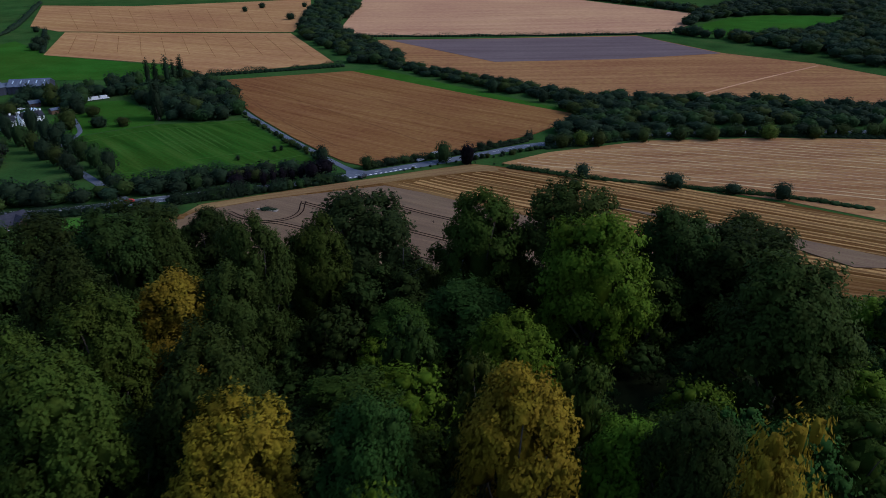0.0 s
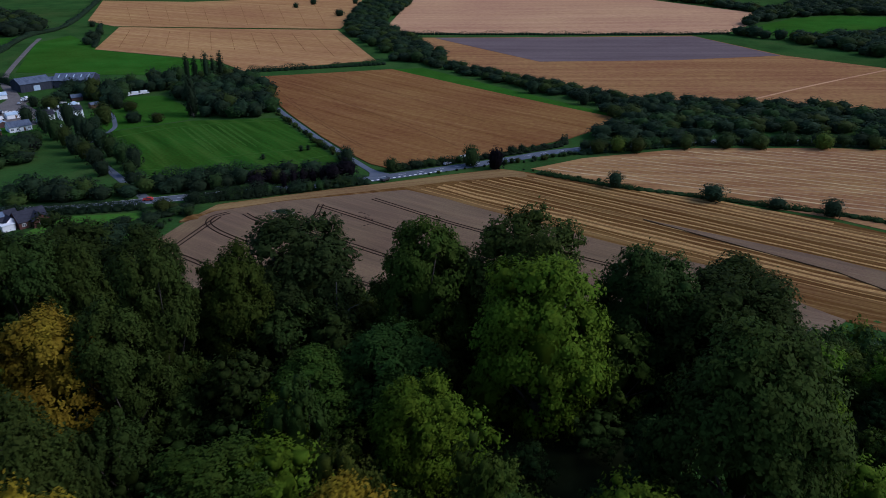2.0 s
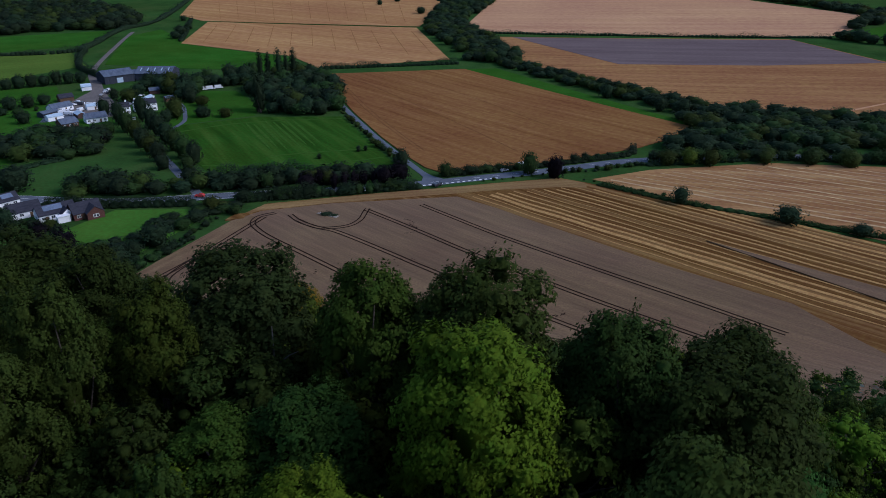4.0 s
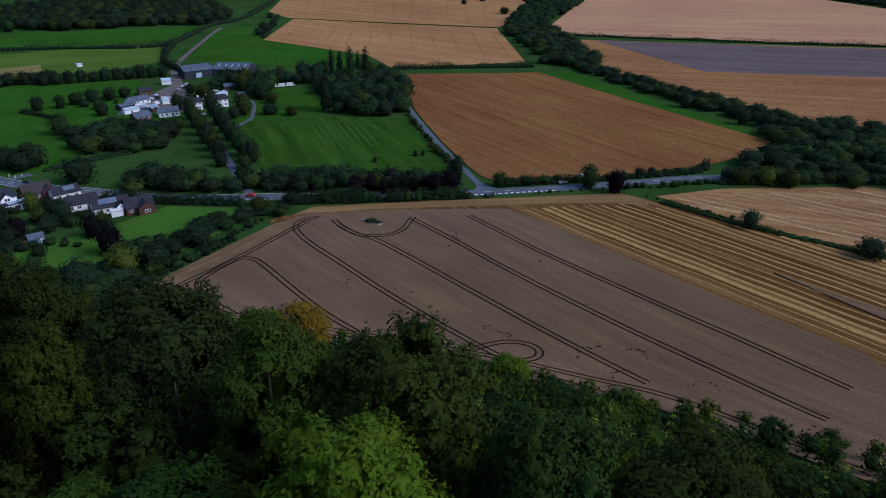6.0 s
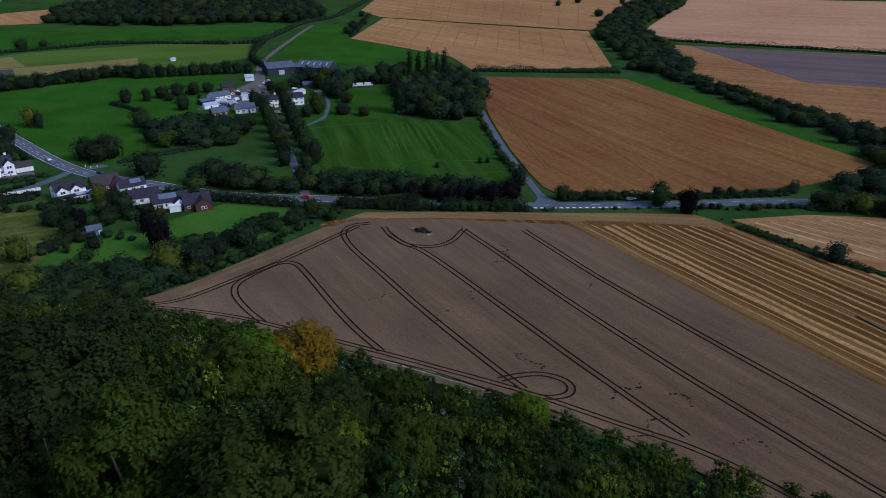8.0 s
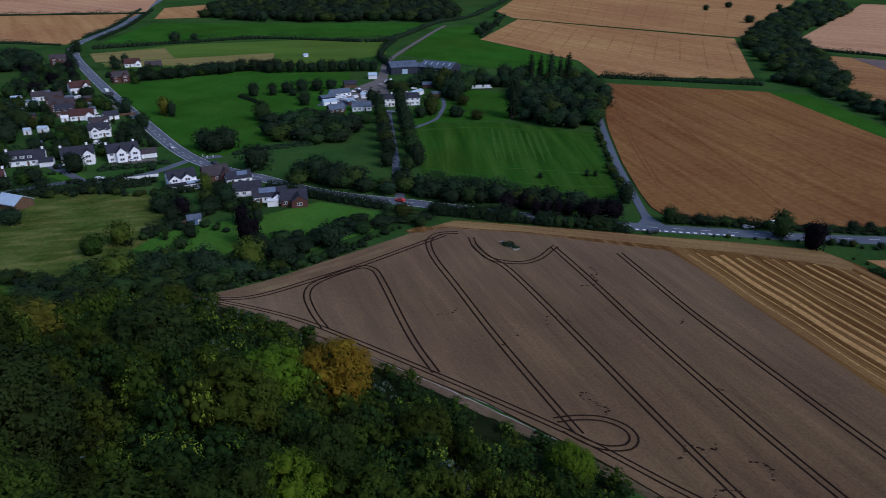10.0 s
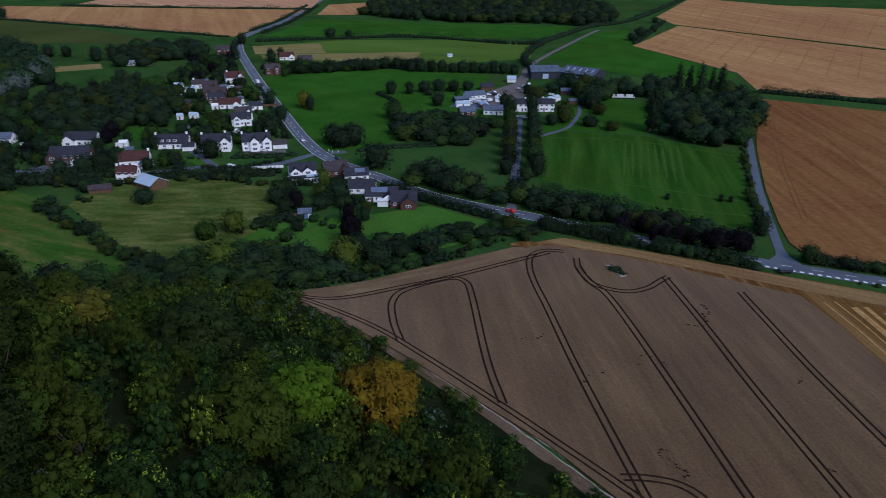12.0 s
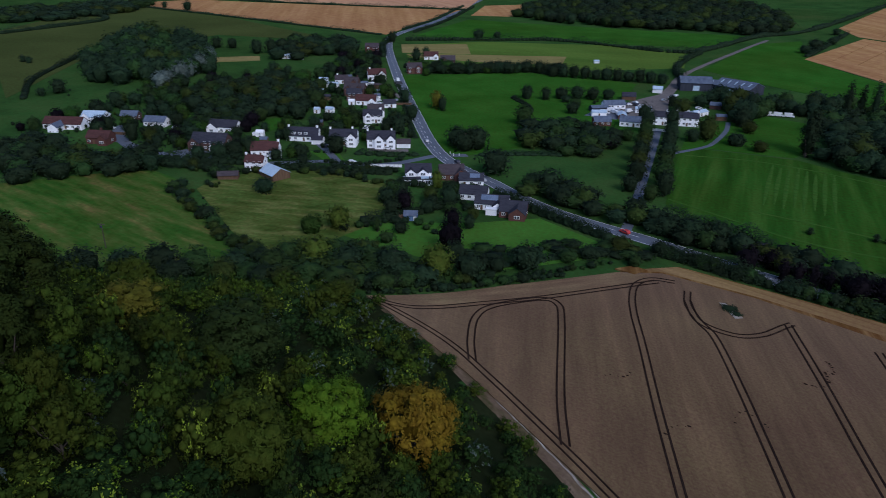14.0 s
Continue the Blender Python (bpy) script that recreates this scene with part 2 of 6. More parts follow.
def field(name, outline, mat, rise, label, category="field", cuts=()):
    """A crop or a sward: the outline laid over the land at its own height, with edges down to the soil."""
    bm = bmesh.new()
    face = bm.faces.new([bm.verts.new((x, y, 0)) for x, y in outline])
    if face.normal.z < 0 or face.calc_area() and (face.normal_update() or face.normal.z < 0):
        face.normal_flip()
    bmesh.ops.triangulate(bm, faces=bm.faces[:])
    xs, ys = [p[0] for p in outline], [p[1] for p in outline]
    for axis, lines, lo, hi in ((0, GX, min(xs), max(xs)), (1, GY, min(ys), max(ys))):
        for g in cuts or lines:
            if lo < g < hi:
                co, no = [0, 0, 0], [0, 0, 0]
                co[axis], no[axis] = g, 1
                bmesh.ops.bisect_plane(bm, geom=bm.verts[:] + bm.edges[:] + bm.faces[:], plane_co=co, plane_no=no, dist=1e-4)
    rim = [e for e in bm.edges if e.is_boundary]
    low = bmesh.ops.extrude_edge_only(bm, edges=rim)["geom"]
    low = {v for v in low if isinstance(v, bmesh.types.BMVert)}
    for v in bm.verts:
        v.co.z = float(land(v.co.x, v.co.y)) + (-0.3 if v in low else rise)
    bmesh.ops.recalc_face_normals(bm, faces=bm.faces[:])
    me = bpy.data.meshes.new(name)
    bm.to_mesh(me)
    bm.free()
    me.materials.append(mat)
    return tagged(new(name, me), label, category, kind="structure")


def curve_through(points, step=4.0):
    """A smooth line through the points of a plan."""
    p = [Vector(q).to_2d() for q in points]
    p = [2 * p[0] - p[1]] + p + [2 * p[-1] - p[-2]]
    out = []
    for a, b, c, d in zip(p, p[1:], p[2:], p[3:]):
        k = max(1, int((c - b).length / step))
        for i in range(k):
            t = i / k
            out.append(0.5 * (2 * b + (c - a) * t + (2 * a - 5 * b + 4 * c - d) * t * t + (3 * b - a - 3 * c + d) * t**3))
    return out + [p[-2]]


def offset_line(line, off):
    out = []
    for i, q in enumerate(line):
        d = (line[min(i + 1, len(line) - 1)] - line[max(i - 1, 0)]).normalized()
        out.append(q + Vector((-d.y, d.x)) * off)
    return out


def ribbon(name, line, width, rise, mat, depth=0.0):
    """A strip of ground that follows a line of the plan; its cross-section is a low camber."""
    verts, faces = [], []
    for i, q in enumerate(line):
        d = (line[min(i + 1, len(line) - 1)] - line[max(i - 1, 0)]).normalized()
        n = Vector((-d.y, d.x))
        w = width(i / len(line)) if callable(width) else width
        for s, dz in ((-0.5, -0.25), (-0.5, 0), (0, depth), (0.5, 0), (0.5, -0.25)):
            r = q + n * w * s
            verts.append((r.x, r.y, float(land(r.x, r.y)) + rise + dz))
    for i in range(len(line) - 1):
        for j in range(4):
            faces.append((5 * i + j, 5 * i + j + 1, 5 * i + j + 6, 5 * i + j + 5)[::-1])
    return new(name, mesh_of(name, verts, faces, mat))


# leaves: each is a lozenge with a shading normal that follows the bough it sits on; rows hold place and normal
def unit(v):
    return v / (np.linalg.norm(v, axis=-1, keepdims=True) + 1e-9)


def leaf_data(centres, normals, sizes, rng, hang=0.0, along=None, slim=0.4, shade=None):
    n = len(centres)
    normals = unit(normals)
    r = rng.normal(size=(n, 3))
    r[:, 2] -= hang
    if along is not None:
        r = r * 0.55 + along
    u = unit(r - (r * normals).sum(1, keepdims=True) * normals)
    v = np.cross(normals, u)
    s = sizes[:, None]
    quad = np.stack([centres + u * s * 0.62, centres + v * s * slim - normals * s * 0.08, centres - u * s * 0.5, centres - v * s * slim - normals * s * 0.08], 1).reshape(-1, 3)
    return np.concatenate([quad, np.repeat(normals if shade is None else unit(shade), 4, 0)], 1)


def leaf_mesh(name, rows):
    """Leaves and the leafy inside of the boughs in one mesh."""
    n = len(rows) // 4
    me = bpy.data.meshes.new(name)
    me.vertices.add(4 * n)
    me.vertices.foreach_set("co", rows[:, :3].astype(np.float32).ravel())
    me.loops.add(4 * n)
    me.loops.foreach_set("vertex_index", np.arange(4 * n, dtype=np.int32))
    me.polygons.add(n)
    me.polygons.foreach_set("loop_start", np.arange(0, 4 * n, 4, dtype=np.int32))
    me.update(calc_edges=True)
    me.normals_split_custom_set_from_vertices(rows[:, 3:].tolist())
    me.materials.append(LEAF_MID)
    return me


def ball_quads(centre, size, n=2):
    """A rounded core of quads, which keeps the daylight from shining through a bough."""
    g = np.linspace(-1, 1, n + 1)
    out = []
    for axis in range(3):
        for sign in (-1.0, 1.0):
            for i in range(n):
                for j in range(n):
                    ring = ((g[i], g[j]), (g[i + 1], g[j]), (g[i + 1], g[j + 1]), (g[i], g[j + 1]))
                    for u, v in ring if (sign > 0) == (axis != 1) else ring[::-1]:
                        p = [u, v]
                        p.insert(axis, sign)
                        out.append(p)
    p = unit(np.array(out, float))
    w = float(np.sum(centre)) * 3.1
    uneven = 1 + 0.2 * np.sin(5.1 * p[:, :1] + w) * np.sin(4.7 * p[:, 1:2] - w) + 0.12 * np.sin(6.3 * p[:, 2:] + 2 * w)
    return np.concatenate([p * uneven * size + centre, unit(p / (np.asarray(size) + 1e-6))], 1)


def crown_leaves(rng, count, base, top, radius, leaf, lobes=30, full=2.5, flat=0.8, taper=0.0, per=7, wild=0.4, reach=1.15, rough=0.07, bough=(0.24, 0.4), slim=0.33, cores=3, core=0.55, heart=0.0, soft=0.5):
    """A domed crown: boughs spread evenly over it, each a rounded spray of leaves, with dark gaps between them."""
    mid, half = (base + top) / 2, (top - base) / 2
    i = np.arange(lobes) + 0.5
    z = 1 - 2 * i / lobes
    w = i * 2.39996 + rng.uniform(0, 6.3)
    out = unit(np.stack([np.sqrt(1 - z * z) * np.cos(w), np.sqrt(1 - z * z) * np.sin(w), z], 1) + rng.normal(size=(lobes, 3)) * 0.2)
    skin = out * (np.abs(out) ** full).sum(1, keepdims=True) ** (-1 / full)
    size = rng.uniform(*bough, lobes)
    c = skin * (1 - size * 0.85 + rng.normal(size=lobes) * rough)[:, None]
    c[:, :2] *= (1 - taper * np.maximum(0, c[:, 2]))[:, None]
    c = c * (radius, radius, half) + (0, 0, mid)
    r = size * radius * (1 - 0.3 * taper * np.maximum(0, out[:, 2]))
    # the heart of the crown carries leaves too, where the boughs leave it open
    c = np.concatenate([c, [(0, 0, mid + half * 0.25)]])
    r = np.append(r, radius * (core + 0.16))
    out = np.concatenate([out, [(0, 0, 1.0)]])
    lobes += 1
    got, total, want = [], 0, count // per
    share = r**2 / (r**2).sum()
    while total < want:
        m = want * 3
        k = rng.choice(lobes, size=m, p=share)
        d = unit(rng.normal(size=(m, 3)))
        ripple = 1 + 0.16 * np.sin(d[:, 0] * 6 + k) * np.sin(d[:, 1] * 6 - k) + 0.1 * np.sin(d[:, 2] * 9 + 2 * k)
        pos = c[k] + d * (r[k] * ripple * (0.8 + 0.22 * rng.random(m)))[:, None] * (1, 1, flat)
        away = (pos[:, None] - c[None]) / (1, 1, flat)
        hidden = (np.linalg.norm(away, axis=2) < 0.7 * r[None]).any(1)
        inner = ((d * out[k]).sum(1) < -0.25) | ((d[:, 2] < -0.35) & (rng.random(m) < 0.6))
        keep = ~hidden & ~inner & (pos[:, 2] > base * 0.7)
        got.append((pos[keep], d[keep], k[keep]))
        total += keep.sum()
    pos, d, k = (np.concatenate(g)[:want] for g in zip(*got))
    n = len(pos)
    d = unit(d / (1, 1, flat))
    way = unit(d * 0.8 + out[k] * 0.4 + (0, 0, 0.15) + rng.normal(size=d.shape) * 0.4)
    along = rng.uniform(-0.5, 1.0, (n, per, 1)) * leaf * reach
    leaves = pos[:, None] + way[:, None] * along + rng.normal(size=(n, per, 3)) * leaf * 0.5
    m = n * per
    faces = (d * 0.8 + out[k] * 0.3 + (0, 0, 0.35))[:, None] + rng.normal(size=(n, per, 3)) * wild
    shade = (d * 1.3 * (1 - soft) + out[k] * 1.2 * soft + (0, 0, 0.12 + 2.2 * max(0, soft - 0.5)))[:, None] + rng.normal(size=(n, per, 3)) * wild * 0.4
    rows = leaf_data(leaves.reshape(-1, 3), faces.reshape(-1, 3), leaf * rng.uniform(0.6, 1.35, m), rng, 0.1, np.repeat(way, per, 0), slim, shade.reshape(-1, 3))
    # upward-facing sprays of some boughs, to be coloured as if lit from above
    lit_tops = np.repeat((np.sin(k * 2.4) > 0.35) & (d[:, 2] > 0.25), per) & (rng.random(m) < 0.75)
    slender = 1 - 0.3 * taper
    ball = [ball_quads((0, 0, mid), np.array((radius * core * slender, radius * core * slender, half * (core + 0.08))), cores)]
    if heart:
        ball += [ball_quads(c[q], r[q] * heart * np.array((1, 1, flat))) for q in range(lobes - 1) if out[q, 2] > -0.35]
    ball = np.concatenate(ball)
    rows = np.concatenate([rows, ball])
    lit_tops = np.concatenate([lit_tops, np.zeros(len(ball) // 4, bool)])
    low, high = np.percentile(rows[:, 2], (0.6, 99.6))
    rows[:, 2] = base + (rows[:, 2] - low) * (top - base) / (high - low)
    rows[:, :2] *= radius / np.percentile(np.hypot(rows[:, 0], rows[:, 1]), 96)
    return rows, c, lit_tops


def limb(verts, faces, a, b, ra, rb, sides=6, bend=0.0):
    """A tapered round limb from a to b."""
    a, b = Vector(a), Vector(b)
    axis = (b - a).normalized()
    u = axis.orthogonal().normalized()
    v = axis.cross(u)
    rings = 4
    start = len(verts)
    for i in range(rings):
        t = i / (rings - 1)
        q = a.lerp(b, t) + u * bend * math.sin(math.pi * t)
        rr = ra + (rb - ra) * t
        for k in range(sides):
            w = 2 * math.pi * k / sides
            verts.append(q + (u * math.cos(w) + v * math.sin(w)) * rr)
    for i in range(rings - 1):
        for k in range(sides):
            faces.append((start + i * sides + k, start + i * sides + (k + 1) % sides, start + (i + 1) * sides + (k + 1) % sides, start + (i + 1) * sides + k))
    faces.append([start + (rings - 1) * sides + k for k in range(sides)])


def trunk_mesh(name, top, base, radius, boughs, sides=7):
    verts, faces = [], []
    thick = max(0.12, top * 0.022)
    limb(verts, faces, (0, 0, -0.6), (0, 0, base + (top - base) * 0.55), thick * 1.3, thick * 0.45, sides, thick)
    for k, q in enumerate(boughs):
        z = base * 0.8 + (top - base) * 0.3 * (k % 3) / 3
        limb(verts, faces, (0, 0, z), tuple(q), thick * 0.5, thick * 0.12, 5, thick * 0.8)
    return mesh_of(name, verts, faces, BARK, True)


def tree_kind(name, seed, count, top, base, radius, leaf, boughs=6, **shape):
    rng = np.random.default_rng(seed)
    rows, centres, _ = crown_leaves(rng, count, base, top, radius, leaf, **shape)
    return dict(crown=leaf_mesh(name + "_crown", rows), trunk=trunk_mesh(name + "_trunk", top, base, radius, centres[::max(1, len(centres) // boughs)][:boughs]), top=top, radius=radius)


def plant(kind, x, y, height, radius, turn, mat, name, label, category="tree", group=""):
    """One tree: an empty at its foot, a trunk and a crown."""
    root = new(name)
    sx, sz = radius / kind["radius"], height / kind["top"]
    root.matrix_basis = pose(x, y, float(land(x, y)) - 0.1, 0, 0, turn) @ Matrix.Diagonal((sx, sx, sz, 1))
    for piece in ("trunk", "crown"):
        ob = new(piece, kind[piece])
        ob.parent = root
        if piece == "crown":
            ob.material_slots[0].link = "OBJECT"
            ob.material_slots[0].material = mat
    return tagged(root, label, category, group)


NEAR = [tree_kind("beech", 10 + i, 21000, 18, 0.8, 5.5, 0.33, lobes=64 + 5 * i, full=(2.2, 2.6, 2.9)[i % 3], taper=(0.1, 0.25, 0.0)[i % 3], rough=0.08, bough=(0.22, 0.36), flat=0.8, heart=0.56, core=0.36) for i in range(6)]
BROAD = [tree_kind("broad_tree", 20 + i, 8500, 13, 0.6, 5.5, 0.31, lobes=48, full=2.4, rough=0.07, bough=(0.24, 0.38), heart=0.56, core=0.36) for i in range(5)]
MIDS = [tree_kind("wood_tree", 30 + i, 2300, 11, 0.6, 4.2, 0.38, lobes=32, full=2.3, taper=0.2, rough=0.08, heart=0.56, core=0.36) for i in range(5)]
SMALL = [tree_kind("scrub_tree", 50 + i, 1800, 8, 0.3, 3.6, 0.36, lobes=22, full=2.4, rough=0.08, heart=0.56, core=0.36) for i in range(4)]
FAR = [tree_kind("hedgerow_tree", 70 + i, 760, 10, -0.2, 5.0, 0.56, 3, lobes=16 + 2 * i, full=(2.2, 2.5, 2.8)[i % 3], flat=0.85, taper=(0.0, 0.2, 0.1)[i % 3], per=3, wild=0.3, reach=0.5, rough=0.08, bough=(0.3, 0.48), slim=0.45, core=0.7, soft=0.72) for i in range(5)]
CONE = [tree_kind("conical_tree", 85 + i, 500, 10, 0.2, 3.4, 0.5, 2, lobes=22, full=1.9, flat=1.2, taper=0.7, per=3, wild=0.3, reach=0.4, bough=(0.3, 0.46), slim=0.45, core=0.6, soft=0.72) for i in range(2)]
POPLAR = [tree_kind("poplar", 90 + i, 800, 20, 0.3, 2.6, 0.55, 2, lobes=30, full=2.1, flat=1.8, taper=0.45, per=3, wild=0.25, reach=0.5, bough=(0.3, 0.5), slim=0.45) for i in range(2)]
BUSH = [tree_kind("bush", 95 + i, 230, 4.0, -0.2, 2.6, 0.44, 2, lobes=9, full=2.4, per=3, wild=0.3, reach=0.5, bough=(0.34, 0.52), slim=0.45, core=0.7, soft=0.72) for i in range(3)]


def hedge(name, points, width, height, mat, label, leaf=0.6, density=1.3, uneven=0.5, category="hedge"):
    """A hedge along a line of the plan: one uneven body of leaves."""
    line = curve_through(points, 4.0)
    rng = np.random.default_rng(int(abs(points[0][0] * 7 + points[0][1] * 13)) + 1)
    length = sum((b - a).length for a, b in zip(line, line[1:]))
    count = int(min(5500, length * (width + 2 * height) * density / (leaf * leaf)))
    t = rng.random(count) * (len(line) - 1)
    i = np.minimum(t.astype(int), len(line) - 2)
    p = np.array([(q.x, q.y) for q in line])
    q = p[i] + (p[i + 1] - p[i]) * (t - i)[:, None]
    d = p[i + 1] - p[i]
    d /= np.linalg.norm(d, axis=1, keepdims=True) + 1e-9
    side = np.stack([-d[:, 1], d[:, 0]], 1)
    a = rng.uniform(-0.15, math.pi + 0.15, count)
    s = t * length / len(line)
    wave = 1 + uneven * (np.sin(s / 5.3 + 1) * 0.5 + np.sin(s / 2.1) * 0.3 + np.sin(s / 13.0) * 0.6)
    wave = np.maximum(wave, 0.35)
    r = 0.82 + 0.25 * rng.random(count)
    off = np.sign(np.cos(a)) * np.abs(np.cos(a)) ** 0.6 * width / 2 * r * (0.7 + 0.3 * wave)
    up = np.abs(np.sin(a)) ** 0.6 * height * wave * r
    q = q + side * off[:, None]
    pos = np.concatenate([q, (land(q[:, 0], q[:, 1]) + up)[:, None]], 1)
    nor = np.concatenate([side * np.cos(a)[:, None], (0.4 + np.sin(a))[:, None]], 1) + rng.normal(size=(count, 3)) * 0.22
    verts = [leaf_data(pos, nor, leaf * rng.uniform(0.7, 1.4, count), rng, shade=nor)]
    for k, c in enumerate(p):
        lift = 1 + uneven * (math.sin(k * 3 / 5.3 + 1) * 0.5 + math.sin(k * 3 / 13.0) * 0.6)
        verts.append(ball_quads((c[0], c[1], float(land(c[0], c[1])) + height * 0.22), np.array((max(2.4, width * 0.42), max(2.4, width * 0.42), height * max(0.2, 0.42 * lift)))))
    me = leaf_mesh(name, np.concatenate(verts))
    me.materials[0] = mat
    return tagged(new(name, me), label, category, "hedges")


def inside(x, y, outline):
    ok = False
    for (x0, y0), (x1, y1) in zip(outline, outline[1:] + outline[:1]):
        if (y0 > y) != (y1 > y) and x < (x1 - x0) * (y - y0) / (y1 - y0) + x0:
            ok = not ok
    return ok


DOMES = [crown_leaves(np.random.default_rng(120 + i), 230, 0.0, 10.0, 5.0, 0.66, lobes=20 + i, full=2.4, flat=0.9, taper=0.1, per=3, wild=0.3, reach=0.4, rough=0.04, bough=(0.24, 0.38), slim=0.5, core=0.74, soft=0.75)[0] for i in range(5)]


def far_wood(name, outline, mat, label, spacing=9.0, top=11.0, glades=()):
    """A far wood as a mass of many separate domed crowns, in a few tones of green."""
    rng = np.random.default_rng(int(abs(outline[0][0] + 3 * outline[0][1])) + 5)
    xs, ys = [p[0] for p in outline], [p[1] for p in outline]
    tones = (mat, FAR_DARK, FAR_MID, FAR_OLIVE)
    out = [[] for _ in tones]
    for gx in np.arange(min(xs), max(xs), spacing):
        for gy in np.arange(min(ys), max(ys), spacing):
            x, y = gx + rng.uniform(-0.5, 0.5) * spacing, gy + rng.uniform(-0.5, 0.5) * spacing
            if inside(x, y, outline) and not any(inside(x, y, q) for q in glades):
                h, r, w = top * rng.uniform(0.65, 1.2), spacing * rng.uniform(0.6, 0.95), rng.uniform(0, 6.28)
                turn = np.array(((math.cos(w), math.sin(w), 0), (-math.sin(w), math.cos(w), 0), (0, 0, 1)))
                rows = DOMES[int(rng.integers(5))]
                placed = np.concatenate([rows[:, :3] @ turn * (r / 5, r / 5, h / 10) + (x, y, float(land(x, y))), rows[:, 3:] @ turn], 1)
                out[int(rng.choice(4, p=(0.4, 0.25, 0.22, 0.13)))].append(placed)
    for tone, rows in zip(tones, out):
        if rows:
            me = leaf_mesh(name, np.concatenate(rows))
            me.materials[0] = tone
            tagged(new(name, me), label, "woodland", kind="stuff")


# the open lawns between the village trees
LAWNS = [[(-322, 421), (-300, 436), (-284, 418), (-306, 405)], [(-262, 338), (-256, 346), (-238, 328), (-244, 318)], [(-305, 320), (-299, 323), (-285, 311), (-291, 305)], [(-200, 302), (-184, 294), (-176, 300), (-190, 312)]]

# ---------------------------------------------------------------- ground and fields
sheet()
field("wheat_field", [(-80, 181), (-51, 217), (-22, 246), (-9, 252), (20, 249), (72, 235), (81, 216), (107, 140), (122, 103), (118, 60), (73, 50), (63, 76), (48, 99), (29, 118), (6, 137), (-20, 152), (-36, 161), (-63, 173)], WHEAT, 0.6, "standing field of ripe greyish-brown wheat with tramlines", cuts=[4.0 * k for k in range(-30, 70)])
field("wheat_headland", [(-79, 181.5), (-51, 216.3), (-22.5, 245.2), (-14, 248.6), (-11, 245.5), (-19, 237), (-38, 217), (-52, 202), (-66, 186.5), (-74, 181.8)], WHEAT_EDGE, 0.63, "thin paler wheat along the edge of the field")
field("straw_field", [(-23, 248), (-5, 261), (40, 255), (73, 249), (97, 245.5), (126, 240), (134, 228), (153, 188), (175, 152), (194, 110), (208, 55), (180, 0), (118, 30), (118, 60), (122, 103), (107, 140), (81, 216), (72, 235), (20, 249), (-9, 252)], STUBBLE, 0.15, "harvested golden-brown stubble with rows of straw")
field("wheat_wedge", [(134, 152), (160, 88), (172, 40), (150, 60), (151, 82)], WHEAT, 0.55, "wedge of standing greyish wheat left in the stubble")
field("pale_stubble_field", [(139, 231), (171, 230), (229, 212), (288, 171), (329, 132), (380, 40), (330, 0), (211, 54), (197, 112), (187, 133), (177.5, 153), (156.5, 189)], TAN_NEAR, 0.15, "pale tan stubble field beyond a hedgerow")
field("orange_field", [(92, 532), (202, 503), (243, 284), (215, 268), (188, 262), (149, 262), (100, 266), (80, 268.5), (75.4, 280), (74.4, 298), (74.4, 341), (77.8, 405), (81, 442)], BARLEY, 0.4, "wide orange-brown ripe cereal field beside the road")
field("green_margin", [(202, 503), (227, 494), (250, 280), (243, 284)], PASTURE, 0.2, "bright green grass margin along the orange field", "margin")
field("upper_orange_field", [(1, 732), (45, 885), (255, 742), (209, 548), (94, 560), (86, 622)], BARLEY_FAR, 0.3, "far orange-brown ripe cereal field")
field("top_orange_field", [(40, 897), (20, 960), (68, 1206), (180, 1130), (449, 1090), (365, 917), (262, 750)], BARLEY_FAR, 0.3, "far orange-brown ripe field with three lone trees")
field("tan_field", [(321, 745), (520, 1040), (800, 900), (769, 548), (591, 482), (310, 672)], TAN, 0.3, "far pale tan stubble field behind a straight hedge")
field("ochre_field", [(296, 650), (551, 492), (520, 363), (530, 280), (510, 190), (415, 165), (372, 212), (338, 257), (282, 313), (268, 397), (256, 483)], OCHRE, 0.2, "orange-brown stubble field round a ploughed part")
field("far_clearing", [(600, 470), (665, 500), (759, 518), (818, 507), (880, 425), (760, 380), (650, 400)], PASTURE, 0.2, "bright green clearing in the far wood")
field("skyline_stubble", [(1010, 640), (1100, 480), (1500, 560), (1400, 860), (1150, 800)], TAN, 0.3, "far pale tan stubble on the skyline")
field("ploughed_field", [(319, 633), (548, 486), (517, 363), (424, 402), (326, 463)], PLOUGH, 0.35, "purplish grey ploughed part of the field")
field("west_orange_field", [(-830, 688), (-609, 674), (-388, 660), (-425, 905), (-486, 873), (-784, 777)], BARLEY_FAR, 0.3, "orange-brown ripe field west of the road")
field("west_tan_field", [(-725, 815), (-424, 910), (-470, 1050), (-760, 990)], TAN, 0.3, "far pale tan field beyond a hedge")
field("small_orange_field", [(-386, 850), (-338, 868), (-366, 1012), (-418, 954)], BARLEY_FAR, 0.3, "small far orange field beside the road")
field("dull_pasture", [(-430, 285), (-700, 430), (-830, 675), (-609, 664), (-398, 600), (-525, 560), (-520, 410)], DULL, 0.15, "dull grey-green pasture on a low rise")
field("pale_grass_strip", [(-342, 616), (-290, 652), (-262, 606), (-317, 578)], PALE, 0.15, "pale dry grass strip")
field("tan_strip", [(-440, 462), (-409, 494), (-394, 478), (-422, 448)], PALE, 0.2, "strip of pale tan grass behind silver willows")
